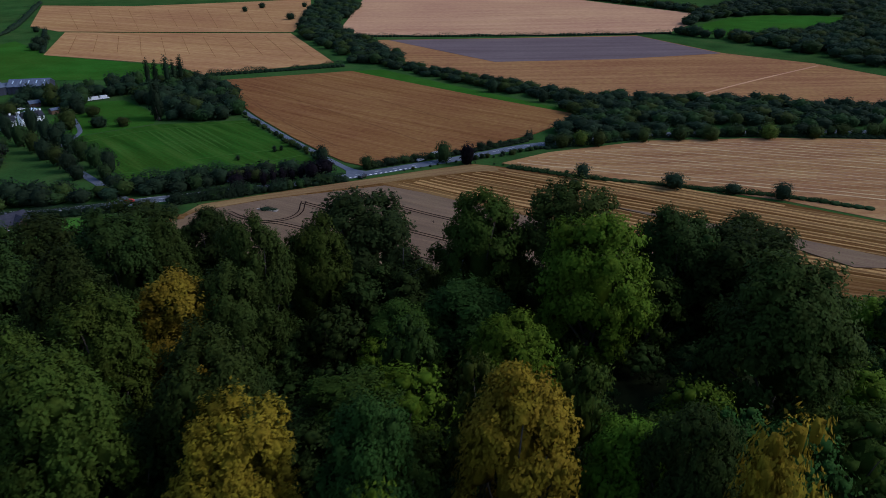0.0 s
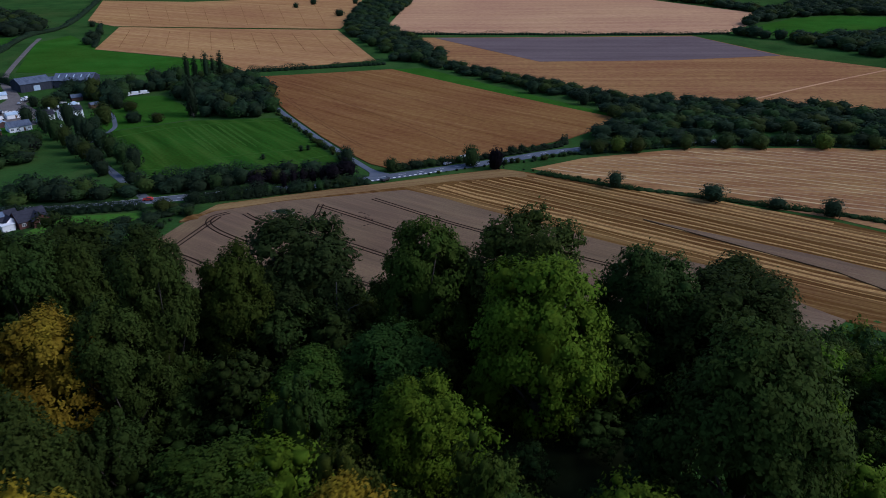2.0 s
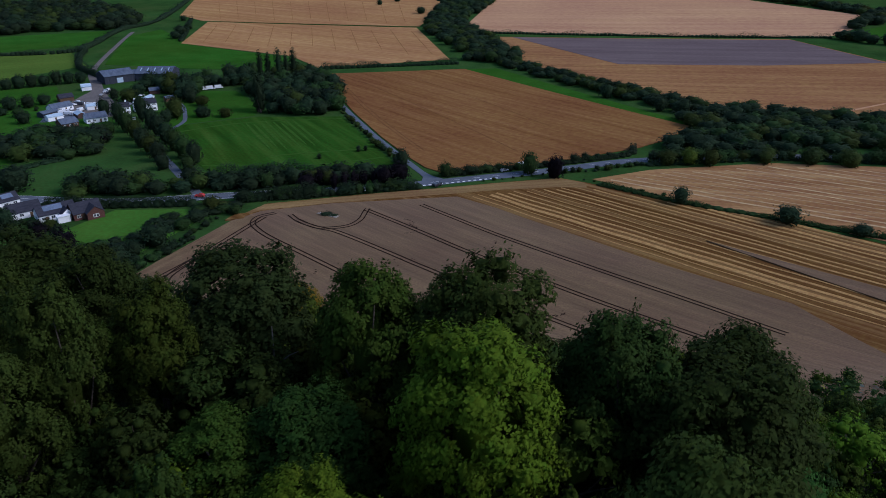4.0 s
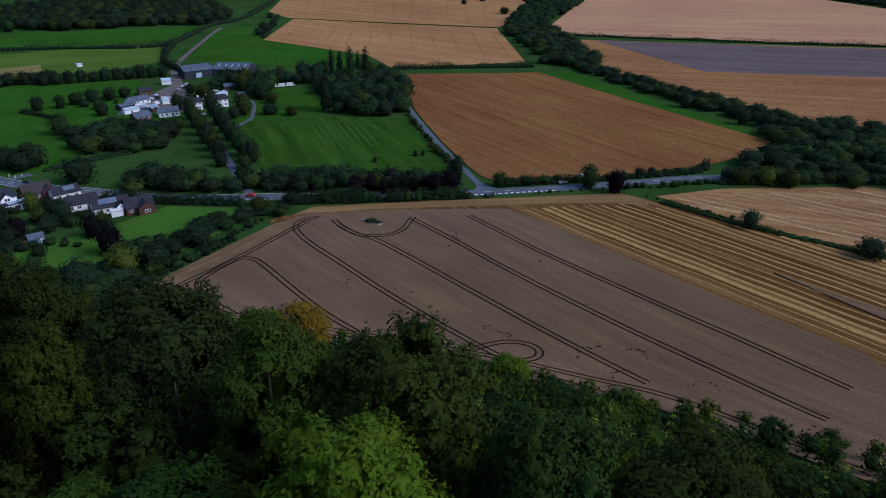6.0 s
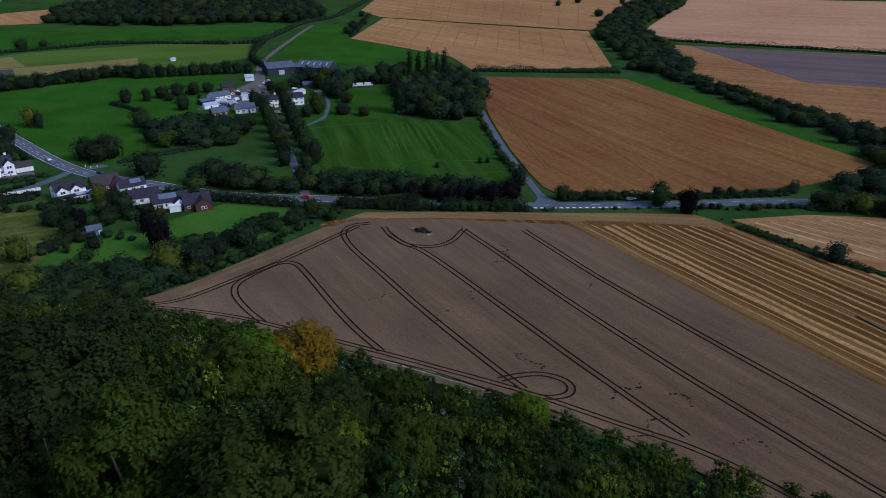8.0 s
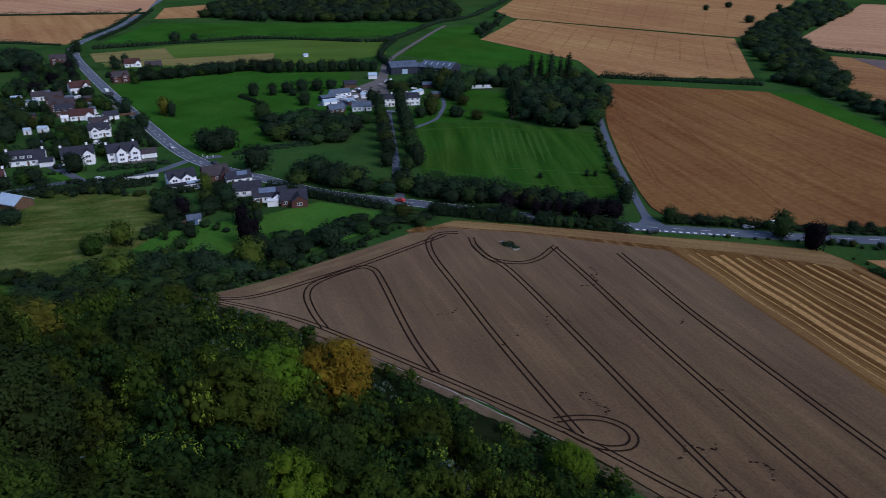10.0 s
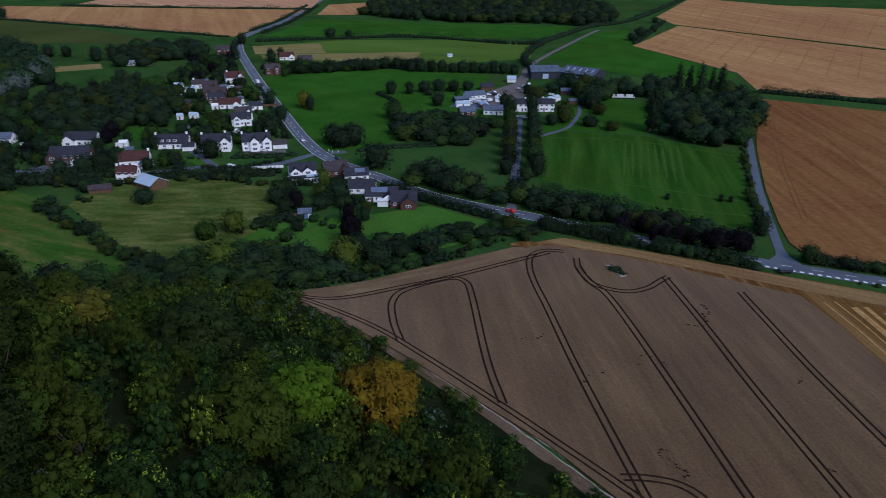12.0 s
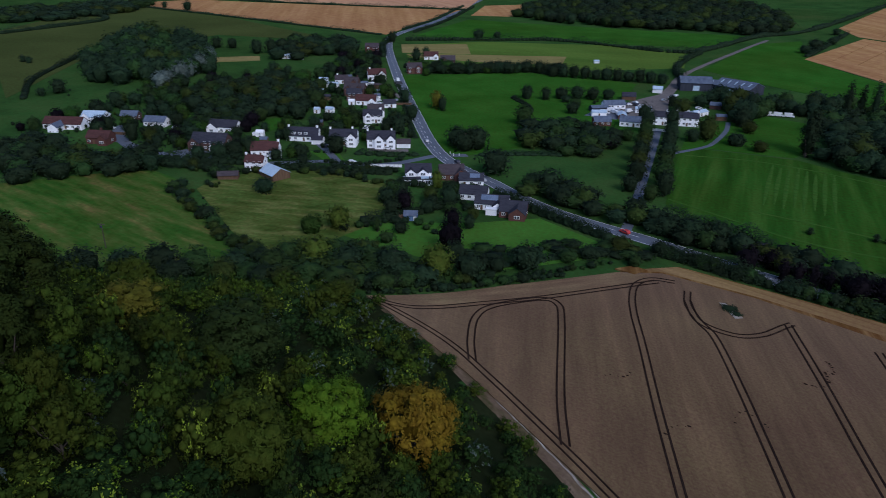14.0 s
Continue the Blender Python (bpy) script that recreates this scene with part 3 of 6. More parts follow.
field("dry_grass_field", [(-268, 600), (-184, 640), (-175, 604), (-222, 578), (-300, 566), (-310, 574)], PALE, 0.15, "pale dry grass field by the village")
field("north_pasture", [(-360, 668), (-371, 813), (-58, 849), (-90, 750), (-239, 715), (-287, 689)], PASTURE, 0.15, "bright green pasture below a far wood")
field("middle_pasture", [(-336, 618), (-284, 674), (-165, 722), (-96, 712), (-82, 640), (-134, 600), (-172, 575), (-222, 560), (-300, 560)], DRY_PASTURE, 0.1, "green pasture between hedges")
field("barn_pasture", [(-68, 640), (-45, 800), (-10, 840), (10, 720), (85, 612), (60, 560), (-10, 600)], PASTURE, 0.15, "vivid green pasture behind the farm barns")
field("mown_meadow", [(-38, 398), (-26, 416), (-12, 418), (20, 420), (40, 410), (68, 399), (64, 292), (23, 285), (-23, 318)], MEADOW, 0.12, "green mown meadow with faint stripes")
field("farm_lawn", [(-36, 410), (-22, 419), (-12, 420), (18, 423), (24, 440), (24, 466), (18, 500), (-4, 506), (-24, 482), (-40, 452)], PASTURE, 0.1, "green lawn and paddock beside the farmhouse", "lawn")
field("paddock", [(-166, 354), (-200, 396), (-250, 462), (-268, 488), (-240, 515), (-195, 552), (-150, 566), (-100, 560), (-96, 520), (-104, 490), (-60, 440), (-95, 390), (-132, 336)], PASTURE, 0.1, "green paddock beside the main road")
field("house_paddock", [(-84, 262), (-64, 279), (-36, 268), (-28, 258), (-40, 246), (-56, 229), (-74, 222), (-100, 222), (-121, 224), (-118, 240), (-104, 250)], LAWN, 0.12, "green paddock behind the bungalow")
field("rough_paddock", [(-207, 241), (-200, 262), (-178, 279), (-132, 283), (-124, 262), (-118, 235), (-124, 206), (-138, 195), (-160, 206), (-204, 231)], ROUGH, 0.15, "rough yellowing grass paddock")
field("west_meadow", [(-290, 172), (-262, 215), (-240, 238), (-222, 236), (-210, 226), (-136, 187), (-150, 172), (-174, 156), (-225, 126)], STREAKY, 0.15, "rough meadow of green and yellow grass")

# ---------------------------------------------------------------- roads
ROAD_LINE = curve_through([(440, 30), (345, 138), (300, 178), (235, 222), (175, 245), (139, 250), (95, 255), (62, 259), (26, 266), (-18, 278), (-56, 287), (-81, 298), (-99, 309), (-129, 325), (-154, 348), (-192, 395), (-247, 465), (-308, 546), (-350, 606), (-379, 664), (-399, 794), (-439, 946), (-480, 1110)], 6)
road = tagged(ribbon("road", ROAD_LINE, 7.6, 0.12, ASPHALT, 0.08), "grey asphalt main road through the valley", "road", kind="structure")
tagged(ribbon("lane", curve_through([(71, 262), (71, 285), (71.2, 310), (72, 350), (75.4, 413), (77.5, 440), (84, 500)]), 3.4, 0.16, ASPHALT, 0.05), "narrow grey lane beside the orange field", "road", kind="structure")
tagged(ribbon("farm_drive", curve_through([(-30, 282), (-37, 328), (-50, 407), (-56, 443)]), 4.2, 0.16, ASPHALT, 0.05), "grey farm drive between two rows of trees", "road", kind="structure")
tagged(ribbon("farm_yard_track", curve_through([(-62, 470), (-71, 514), (-74, 560), (-76, 621), (-55, 752), (-40, 830)]), lambda t: 12 - 8 * min(1, t * 2.2), 0.16, GRAVEL, 0.05), "pale concrete farm yard and track", "road", kind="structure")
tagged(ribbon("village_lane", curve_through([(-142, 331), (-153, 308), (-169, 297), (-184, 292), (-211, 271), (-252, 259), (-300, 262)]), 4.2, 0.17, ASPHALT, 0.05), "grey village lane between hedges", "road", kind="structure")
tagged(ribbon("meadow_path", curve_through([(-40, 396), (-34, 407), (-29, 415), (-24, 425), (-22, 440), (-21, 461), (-23, 480)]), 2.6, 0.17, ASPHALT, 0.03), "grey path curving through the lawn", "path", kind="structure")

# ---------------------------------------------------------------- tramlines
def tramline(points):
    line = curve_through(points, 1.2)
    for off in (-0.95, 0.95):
        tagged(ribbon("tramline", offset_line(line, off), 0.52, 0.68, RUT, 0.0), "dark wheel rut pressed through the wheat", "rut", "tramlines", kind="structure")


for pts in ([(-78, 180), (-66, 184), (-52, 201), (-38, 215), (-18, 236), (-9, 245)],
            [(-76, 180), (-49, 173), (-30, 163), (-6, 148), (6, 140), (26, 126), (42, 112), (57, 100), (68, 82), (75, 58)],
            [(-38, 168), (-44, 179), (-49, 192), (-48, 202), (-38, 214), (-32, 214), (-27, 204), (-14, 168), (-6, 149)],
            [(-4, 247.5), (-11, 246), (-14.5, 240), (-13.5, 231), (-10, 220), (-3, 203), (8, 175), (18, 150), (27, 127)],
            [(1, 243), (3, 234), (8, 225), (14, 217), (25, 192), (36, 164), (46, 137), (58, 105)],
            [(2, 237), (8, 225), (18, 222), (25, 226), (30, 234), (32, 237)],
            [(31, 236), (42, 207), (55, 170), (68, 135), (80, 104), (88, 80)],
            [(54, 232), (69, 188), (84, 148), (96, 117), (105, 90)],
            [(22, 132), (27, 134), (33, 134.5), (37.5, 132), (39, 128), (37, 124), (32, 122.5), (27.5, 124.5), (24, 128)]):
    tramline(pts)

# ---------------------------------------------------------------- straw rows, margins and marks of the fields
def rows_between(name, start, direction, length, first, gap, number, outline, mat, label, width=1.2, height=0.1):
    """Parallel rows of straw, each kept inside the field."""
    d = Vector(direction).normalized()
    side = Vector((-d.y, d.x))
    r = random.Random(8)
    for k in range(number):
        off = first + gap * k + r.uniform(-0.4, 0.4)
        run = []
        for i in range(int(length / 4) + 1):
            q = Vector(start) + d * (4 * i) + side * (off + 0.25 * math.sin(i * 0.7 + k))
            if inside(q.x, q.y, outline):
                run.append(q)
            elif run:
                break
        if len(run) > 3:
            w = width * r.uniform(0.4, 1.8)
            tagged(ribbon(name, run, w, 0.22, mat, height), label, "straw swath", "straw swaths")


STRAW_OUTLINE = [(80, 236), (104, 232), (124, 227), (131, 219), (152, 188), (176, 152), (191, 108), (205, 55), (180, 0), (118, 30), (118, 60), (122, 103), (107, 140), (81, 216), (72, 235)]
PALE_OUTLINE = [(142, 228), (170, 226), (226, 208), (284, 167), (324, 129), (372, 42), (330, 6), (214, 56), (200, 114), (190, 135), (180, 155), (160, 190)]
rows_between("straw_swath", (140, 232), (0.52, -0.854), 250, 2.0, 5.2, 30, PALE_OUTLINE, STRAW_PALE, "thin pale row of straw on stubble", 0.8, 0.06)
rows_between("straw_swath", (66, 250), (0.345, -0.94), 260, 2.2, 3.7, 30, STRAW_OUTLINE, STRAW, "pale golden row of cut straw lying on stubble")
# floor of the wood, with the shade between crowns put into its colour
field("woodland_floor", [(-74, 178), (-36, 158), (4, 135), (26, 115), (45, 97), (60, 74), (72, 48), (90, 0), (60, -120), (-240, -120), (-280, 30), (-162, 122), (-110, 166)], SHADED_FLOOR, 0.2, "leaf-littered floor of the hillside wood, coloured near black as shade", "woodland floor")
TRACK = curve_through([(-50, 172), (-36, 163), (-22, 154), (-5, 143.5), (10, 133), (22, 124)], 1.5)
for off, start in ((-0.75, 0.0), (0.75, 0.25)):
    run = offset_line(TRACK, off)[int(start * len(TRACK)):]
    tagged(ribbon("chalk_track", [q + Vector((0.18 * math.sin(0.9 * k), 0.15 * math.sin(1.7 * k))) for k, q in enumerate(run)], lambda t: 0.42 + 0.25 * math.sin(31 * t + off) * math.sin(11 * t), 0.32, CHALK, 0.03), "pale chalky wheel track along the edge of the wood", "track", kind="structure")
tagged(ribbon("grass_track", curve_through([(-70, 177), (-50, 168), (-22, 151), (-5, 141), (22, 120), (45, 102)]), 4.2, 0.25, DRY_EDGE, 0.05), "strip of dry grass along the edge of the wood", "track", kind="structure")
field("straw_headland", [(-20, 250), (-6, 260.5), (40, 254.5), (73, 248.5), (97, 245), (125, 239.5), (133, 228), (130, 222), (118, 229), (95, 236), (74, 240), (20, 251), (-9, 254)], HEADLAND, 0.19, "pale straw-covered headland beside the road")
field("bare_corner", [(-24, 248), (-19, 253), (-14, 252), (-17, 246.5)], STUBBLE, 0.66, "bare brown corner of the wheat field", "bare ground")
field("chalk_hollow", [(11, 240), (13, 240.5), (19, 233.5), (17, 232)], CHALK, 0.72, "small pale chalk hollow in the wheat", "bare ground")


def scattered_marks(name, x, y, n, spread, turn, seed):
    """Lodged, trampled spots in the wheat: small uneven dark blots along a wandering line."""
    r = random.Random(seed)
    verts, faces = [], []
    px, py = x, y
    for i in range(n):
        turn += r.uniform(-0.9, 0.9)
        px += math.cos(turn) * spread * r.uniform(0.4, 1.2)
        py += math.sin(turn) * spread * r.uniform(0.4, 1.2)
        k, base = r.randint(5, 7), len(verts)
        s = r.uniform(0.12, 0.42)
        z = float(land(px, py)) + 0.66
        for j in range(k):
            w = 2 * math.pi * j / k
            verts.append((px + s * 1.6 * math.cos(w) * r.uniform(0.6, 1.2), py + s * math.sin(w) * r.uniform(0.6, 1.2), z))
        faces.append(list(range(base, base + k)))
    tagged(new(name, mesh_of(name, verts, faces, RUT)), "trampled dark patches in the standing wheat", "crop damage", kind="stuff")


for x, y, n, spread, turn, seed in ((35, 205, 16, 1.3, 1.0, 1), (58, 112, 22, 1.2, 1.7, 2), (46, 121, 14, 1.4, 0.9, 3), (34, 136, 18, 1.0, 1.2, 4), (64, 116, 10, 1.2, 0.4, 5), (42, 213, 9, 1.0, 0.2, 6),
                                    (63, 183, 6, 0.8, 0.5, 7), (60, 150, 5, 1.4, 0.5, 8), (12, 165, 7, 1.8, 1.5, 9), (-8, 182, 6, 2.0, 1.2, 10), (25, 178, 8, 2.2, 2.0, 11), (72, 96, 9, 1.8, 1.1, 12)):
    scattered_marks("trampled_wheat", x, y, n, spread, turn, seed)

# faint twin wheel lines in the orange field and the long line across the upper one
for pts, w in (([(90, 505), (91, 470), (87.5, 415), (85, 364), (84, 307)], 0.9), ([(93, 505), (94, 470), (89.5, 405), (87, 350), (86.2, 307)], 0.9), ([(110, 500), (122, 400), (128, 330), (130, 285)], 0.5), ([(150, 500), (165, 400), (172, 320)], 0.4)):
    tagged(ribbon("wheel_line", curve_through(pts), w * 0.6, 0.48, ORANGE_RUT, 0), "faint wheel line through the orange crop", "rut", "wheel lines", kind="structure")
for k in range(11):
    u = k / 10
    for lo, hi in ((Vector((20 + 180 * u, 722 - 165 * u)), Vector((56 + 190 * u, 872 - 128 * u))), (Vector((60 + 190 * u, 888 - 128 * u)), Vector((92 + 250 * u, 1150 - 110 * u)))):
        a, b = lo.lerp(hi, 0.06 + 0.05 * (k % 3)), lo.lerp(hi, 0.86 + 0.04 * (k % 2))
        tagged(ribbon("wheel_line", curve_through([a, b], 12), 0.4, 0.38, BARLEY, 0), "faint wheel line through the far orange crop", "rut", "wheel lines", kind="structure")
tagged(ribbon("field_division", curve_through([(46, 886), (120, 840), (190, 795), (257, 746)]), 3.5, 0.3, DULL, 0.2), "dark grassy line dividing two orange fields", "margin", kind="structure")
tagged(ribbon("footpath", curve_through([(341, 266), (422, 271), (522, 273)]), 2.0, 0.3, TAN, 0), "pale footpath crossing the ochre field", "path", kind="structure")

# mown swaths and worn paths of the meadow
for k in range(8):
    x = 10 + 3.9 * k
    tagged(ribbon("mown_swath", curve_through([(x + 2.6, 340 + 4 * (k % 2)), (x + 1.2, 372), (x, 405 - 3 * (k % 3))]), lambda t: 1.5 * (0.35 + math.sin(math.pi * t)), 0.2, SWATH, 0.05), "pale row of mown grass on the meadow", "mown swath", "mown swaths", kind="structure")
for pts in ([(-24, 328), (2, 317), (21, 309), (40, 305), (63, 305)], [(8, 331), (32, 328), (63, 322)], [(-32, 400), (0, 407), (30, 404), (66, 393)]):
    tagged(ribbon("worn_path", curve_through(pts), 1.3, 0.22, SWATH, 0.04), "faint worn path across the meadow", "path", kind="structure")

# ---------------------------------------------------------------- road markings
def marks(name, line, off, width, dash, gap, label):
    """Painted lines along a road: one mesh for each run of paint."""
    side = offset_line(line, off)
    verts, faces, run, on = [], [], 0.0, True
    for a, b in zip(side, side[1:]):
        length = (b - a).length
        d = (b - a).normalized()
        n = Vector((-d.y, d.x)) * width / 2
        at = 0.0
        while at < length - 0.01:
            step = min((dash if on else gap) - run, length - at)
            if on:
                base = len(verts)
                for q in (a + d * at - n, a + d * (at + step) - n, a + d * (at + step) + n, a + d * at + n):
                    verts.append((q.x, q.y, float(land(q.x, q.y)) + 0.24))
                faces.append((base, base + 1, base + 2, base + 3))
            at += step
            run += step
            if run >= (dash if on else gap) - 0.01:
                on, run = (not on if gap else True), 0.0
    tagged(new(name, mesh_of(name, verts, faces, PAINT)), label, "road marking", kind="structure")


VILLAGE_RUN = [q for q in ROAD_LINE if q.x < 30 and q.y < 700]
marks("edge_line", VILLAGE_RUN, 3.6, 0.2, 50, 0, "white painted edge line of the main road")
marks("edge_line", VILLAGE_RUN, -3.6, 0.2, 50, 0, "white painted edge line of the main road")
marks("centre_line", ROAD_LINE, -0.3, 0.2, 4, 6, "broken white centre line of the main road")
marks("turn_lane_line", [q for q in ROAD_LINE if -215 < q.x < -112], 1.3, 0.2, 3, 3, "white hatched turning lane markings")
JUNCTION_RUN = [q for q in ROAD_LINE if 36 < q.x < 104]
marks("junction_bars", JUNCTION_RUN, 3.0, 1.1, 1.3, 1.4, "row of white painted bars at the lane junction")
field("junction_splay", [(66, 261.5), (69, 267), (69.6, 274), (72.6, 274), (73.6, 267), (77, 260)], ASPHALT, 0.19, "grey asphalt splay where the lane meets the road", "road")
field("side_entrance", [(-137, 338), (-134, 334), (-127, 339), (-130, 342)], ASPHALT, 0.19, "grey asphalt field entrance beside the main road", "road")

# ---------------------------------------------------------------- the near wood
wood = random.Random(4)
LEAVES = dict(K=LEAF_DEEP, Q=LEAF_DUSK, A=LEAF_AUTUMN, G=LEAF_GOLD, M=LEAF_MID, L=LEAF_LIGHT, O=LEAF_OLIVE, D=LEAF_DARK, R=LEAF_RUST, B=LEAF_BLUE, P=LEAF_PURPLE, S=LEAF_GREY)
LOOK = dict(K="deep green", Q="dark olive", A="olive-brown", G="golden-yellow", M="green", L="fresh bright green", O="olive-green", D="dark green", R="rusty orange", B="bluish green", P="dark purple", S="silvery grey")
HILLTOP = [(-70, 41.5, 17.5, 5.4, "R"), (-56, 0, 21.4, 5.5, "G"), (-74, 12.5, 18.3, 5.0, "G"), (-46.5, -15, 22, 3.4, "G"), (-26, 20, 21.4, 7.1, "L"), (-5.6, 12.5, 18.5, 8.3, "D"), (-20, -1, 21.3, 7.4, "Q"), (-64.6, 39.3, 18, 5, "Q"), (-59.4, 44.8, 20.9, 4.5, "Q"), (-50.6, 45.8, 18.9, 4.4, "M"), (-73.3, 20.4, 21, 4.9, "Q"), (-59.8, 19.6, 11.9, 5.6, "M"), (-84.6, 23, 21.5, 5.8, "O"), (-46.4, 31.8, 10.6, 5.4, "M"),
           (-42.2, 17.2, 13.8, 4.4, "L"), (-45.7, -2.6, 13.9, 3.8, "L"), (-38.7, 28.9, 12.3, 6, "B"), (-79, 39, 18.7, 5.2, "O"), (0, 16, 19.3, 7.1, "D"), (-30, 37, 21.1, 6.6, "M"), (-20, 31, 21.6, 7.4, "Q"), (-11, 20, 19.4, 6.2, "D"), (-41, 51, 19.8, 8.5, "K"), (-67, 77, 18.6, 8.1, "D"), (-79, 80, 18.5, 8.3, "D"), (-57, 70, 17.5, 6.3, "D"), (-88, 66, 20.1, 7.3, "D"), (-72, 62, 20.3, 5.8, "D")]
SLOPE_TOP = [(-43, 5.4, 15.4, 3.1, "M"), (-69.2, 23, 15.3, 2.5, "D"), (-61.5, 14, 12.5, 3, "M"), (-86, 30, 20.9, 4.6, "O"), (-53, 8, 18, 3.4, "O"), (-66, 6, 20, 4, "B"), (-70, -2, 19.5, 2.8, "L"), (-45, -8, 18, 4, "D"), (-66, 62, 17.8, 4.3, "Q"), (-7, 24, 17.8, 2.4, "D"), (5, 20, 16.8, 5.4, "O"), (-52, 22, 14.9, 3.2, "B"), (-80, 47, 21.1, 5, "D")]
SLOPE = [(-24, 117, 15, 7.4, "R"), (-32, 103, 12.5, 6.4, "L"), (-31, 84, 13.1, 7.0, "O"), (-54, 107, 13.5, 8, "K"), (-71, 99, 9, 6.2, "A"), (-59, 78, 13, 4.8, "O"), (-47, 69, 11.2, 3.4, "O"), (-57, 94, 9.1, 3.4, "M"), (22, 107, 8, 5, "L"), (8, 33, 10.9, 4.6, "O"), (-78, 164, 8, 5, "O"), (-5, 101, 10, 5.2, "M"), (-8, 62, 11.1, 5, "M"), (-18, 48, 14.3, 5.6, "D"), (-100, 88, 12.3, 6, "D"), (-88, 112, 11, 5, "O"), (-16, 75, 10, 5, "D"), (-16, 60, 11, 5, "L"), (14, 60, 9, 5, "D")]
KEY_TREES = HILLTOP + SLOPE_TOP + SLOPE
for i, (x, y, h, r, leaf) in enumerate(KEY_TREES):
    kind = BROAD[i % len(BROAD)] if i >= len(HILLTOP) + len(SLOPE_TOP) else NEAR[i % len(NEAR)] if r > 3.6 else MIDS[i % len(MIDS)]
    plant(kind, x, y, h, r, wood.uniform(0, 360), LEAVES[leaf], "beech_tree" if h > 12 else "wood_tree", f"{'tall' if h > 12 else 'bushy'} {LOOK[leaf]} broadleaf tree in the hillside wood", "tree", "trees of the wood")


def clear_of(x, y, gap, others):
    return all(math.hypot(x - k[0], y - k[1]) > gap * k[3] for k in others)


FILL = []
for gx in np.arange(-200, 110, 7.0):
    for gy in np.arange(-40, 190, 7.0):
        x, y = gx + wood.uniform(-2.8, 2.8), gy + wood.uniform(-2.8, 2.8)
        s = float(wood_depth(x, y))
        ahead = -0.49 * (x + 86) + 0.87 * (y + 32)
        top = s > 74
        if s < 5 or ahead < (8 if x < -45 else -75) or x < -150 + 0.5 * (150 - y) * (y < 150) or not clear_of(x, y, 0.8, KEY_TREES):
            continue
        if not (y > -15 and -95 - 2.2 * max(0, y - 90) < x < 26 + 3 * y) or math.hypot(x + 27, y - 11) < 10 or wood.random() < (0.2 if top else 0.35):
            continue
        FILL.append((x, y, top))
FILL.sort(key=lambda f: math.hypot(f[0] + 25, f[1] - 25))
for x, y, top in FILL[:175]:
    kind = wood.choice(MIDS if top else SMALL)
    h = wood.uniform(6.5, 12.5) if top else wood.uniform(5.0, 8.0)
    leaf = wood.choice("LMLMOLMB" if top and y < 35 and x > -60 else "DDMDODDDM")
    plant(kind, x, y, h, h * wood.uniform(0.36, 0.46), wood.uniform(0, 360), LEAVES[leaf], "wood_tree", f"{LOOK[leaf]} broadleaf tree in the hillside wood", "tree", "trees of the wood")


SHRUBS = [crown_leaves(np.random.default_rng(60 + i), 1050, 0.2, 6.0, 3.2, 0.28, lobes=15 + 2 * i, full=2.2, taper=0.2, rough=0.12, bough=(0.24, 0.42), wild=0.4, cores=2, heart=0.5, core=0.4, soft=0.6) for i in range(5)]
SHRUBS_PLAIN = [crown_leaves(np.random.default_rng(66 + i), 150, 0.2, 6.0, 3.0, 0.9, lobes=12, full=2.3, rough=0.1, bough=(0.3, 0.5), per=3, cores=2) for i in range(3)]


def thicket(name, region, spacing, low, high, mats, label, lit_share=0.0, seed=17):
    """Dense young growth: lobed crowns of uneven height, one mesh for each tone of leaf; lit tops are coloured in."""
    r = np.random.default_rng(seed)
    out = [[] for _ in mats]
    x0, y0, x1, y1, ok = region
    for gx in np.arange(x0, x1, spacing):
        for gy in np.arange(y0, y1, spacing):
            x, y = gx + r.uniform(-0.55, 0.55) * spacing, gy + r.uniform(-0.55, 0.55) * spacing
            if not ok(x, y):
                continue
            seen = -14 < y < 185 and -95 - 2.2 * max(0, y - 90) < x < min(60, 26 + 3 * y)
            rows, _, lit_tops = (SHRUBS if seen else SHRUBS_PLAIN)[int(r.integers(5 if seen else 3))]
            h = r.uniform(low, high) * (0.75 + 0.5 * r.random() ** 2)
            rad = spacing * r.uniform(0.4, 0.66)
            if float(wood_depth(x, y)) < 6:
                h, rad = h * 0.55, rad * 0.8
            w = r.uniform(0, 6.28)
            turn = np.array(((math.cos(w), math.sin(w), 0), (-math.sin(w), math.cos(w), 0), (0, 0, 1)))
            quads = np.concatenate([rows[:, :3] @ turn * (rad / 3.2, rad / 3.2, h / 6) + (x, y, float(land(x, y))), rows[:, 3:] @ turn], 1)
            tone = out[int(r.choice(3, p=(0.5, 0.36, 0.14)))]
            luck = r.random()
            # upper leaves of some shrubs take brighter colours: painted light on their tops
            bright = np.repeat(lit_tops & (luck < lit_share), 4)
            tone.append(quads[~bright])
            out[3 if luck < lit_share * 0.55 else 4 if luck < lit_share * 0.9 else 5].append(quads[bright])
    for mat, rows in zip(mats, out):
        if rows:
            me = leaf_mesh(name, np.concatenate(rows))
            me.materials[0] = mat
            tagged(new(name, me), label, "undergrowth", kind="stuff")


def slope_region(x, y):
    s = float(wood_depth(x, y))
    return -6 + 3 * (x > -80) < s < 84 and x > -190 and -0.49 * (x + 86) + 0.87 * (y + 32) > (8 if x < -45 else -70) and (x < 100)


thicket("thicket", (-195, -60, 105, 190, slope_region), 6.2, 4.5, 8.6, [LEAF_SCRUB, LEAF_MID, LEAF_OLIVE, LEAF_LIGHT, LEAF_LIT_TIP, LEAF_GREY], "dense green scrub and young trees on the slope", 0.6)
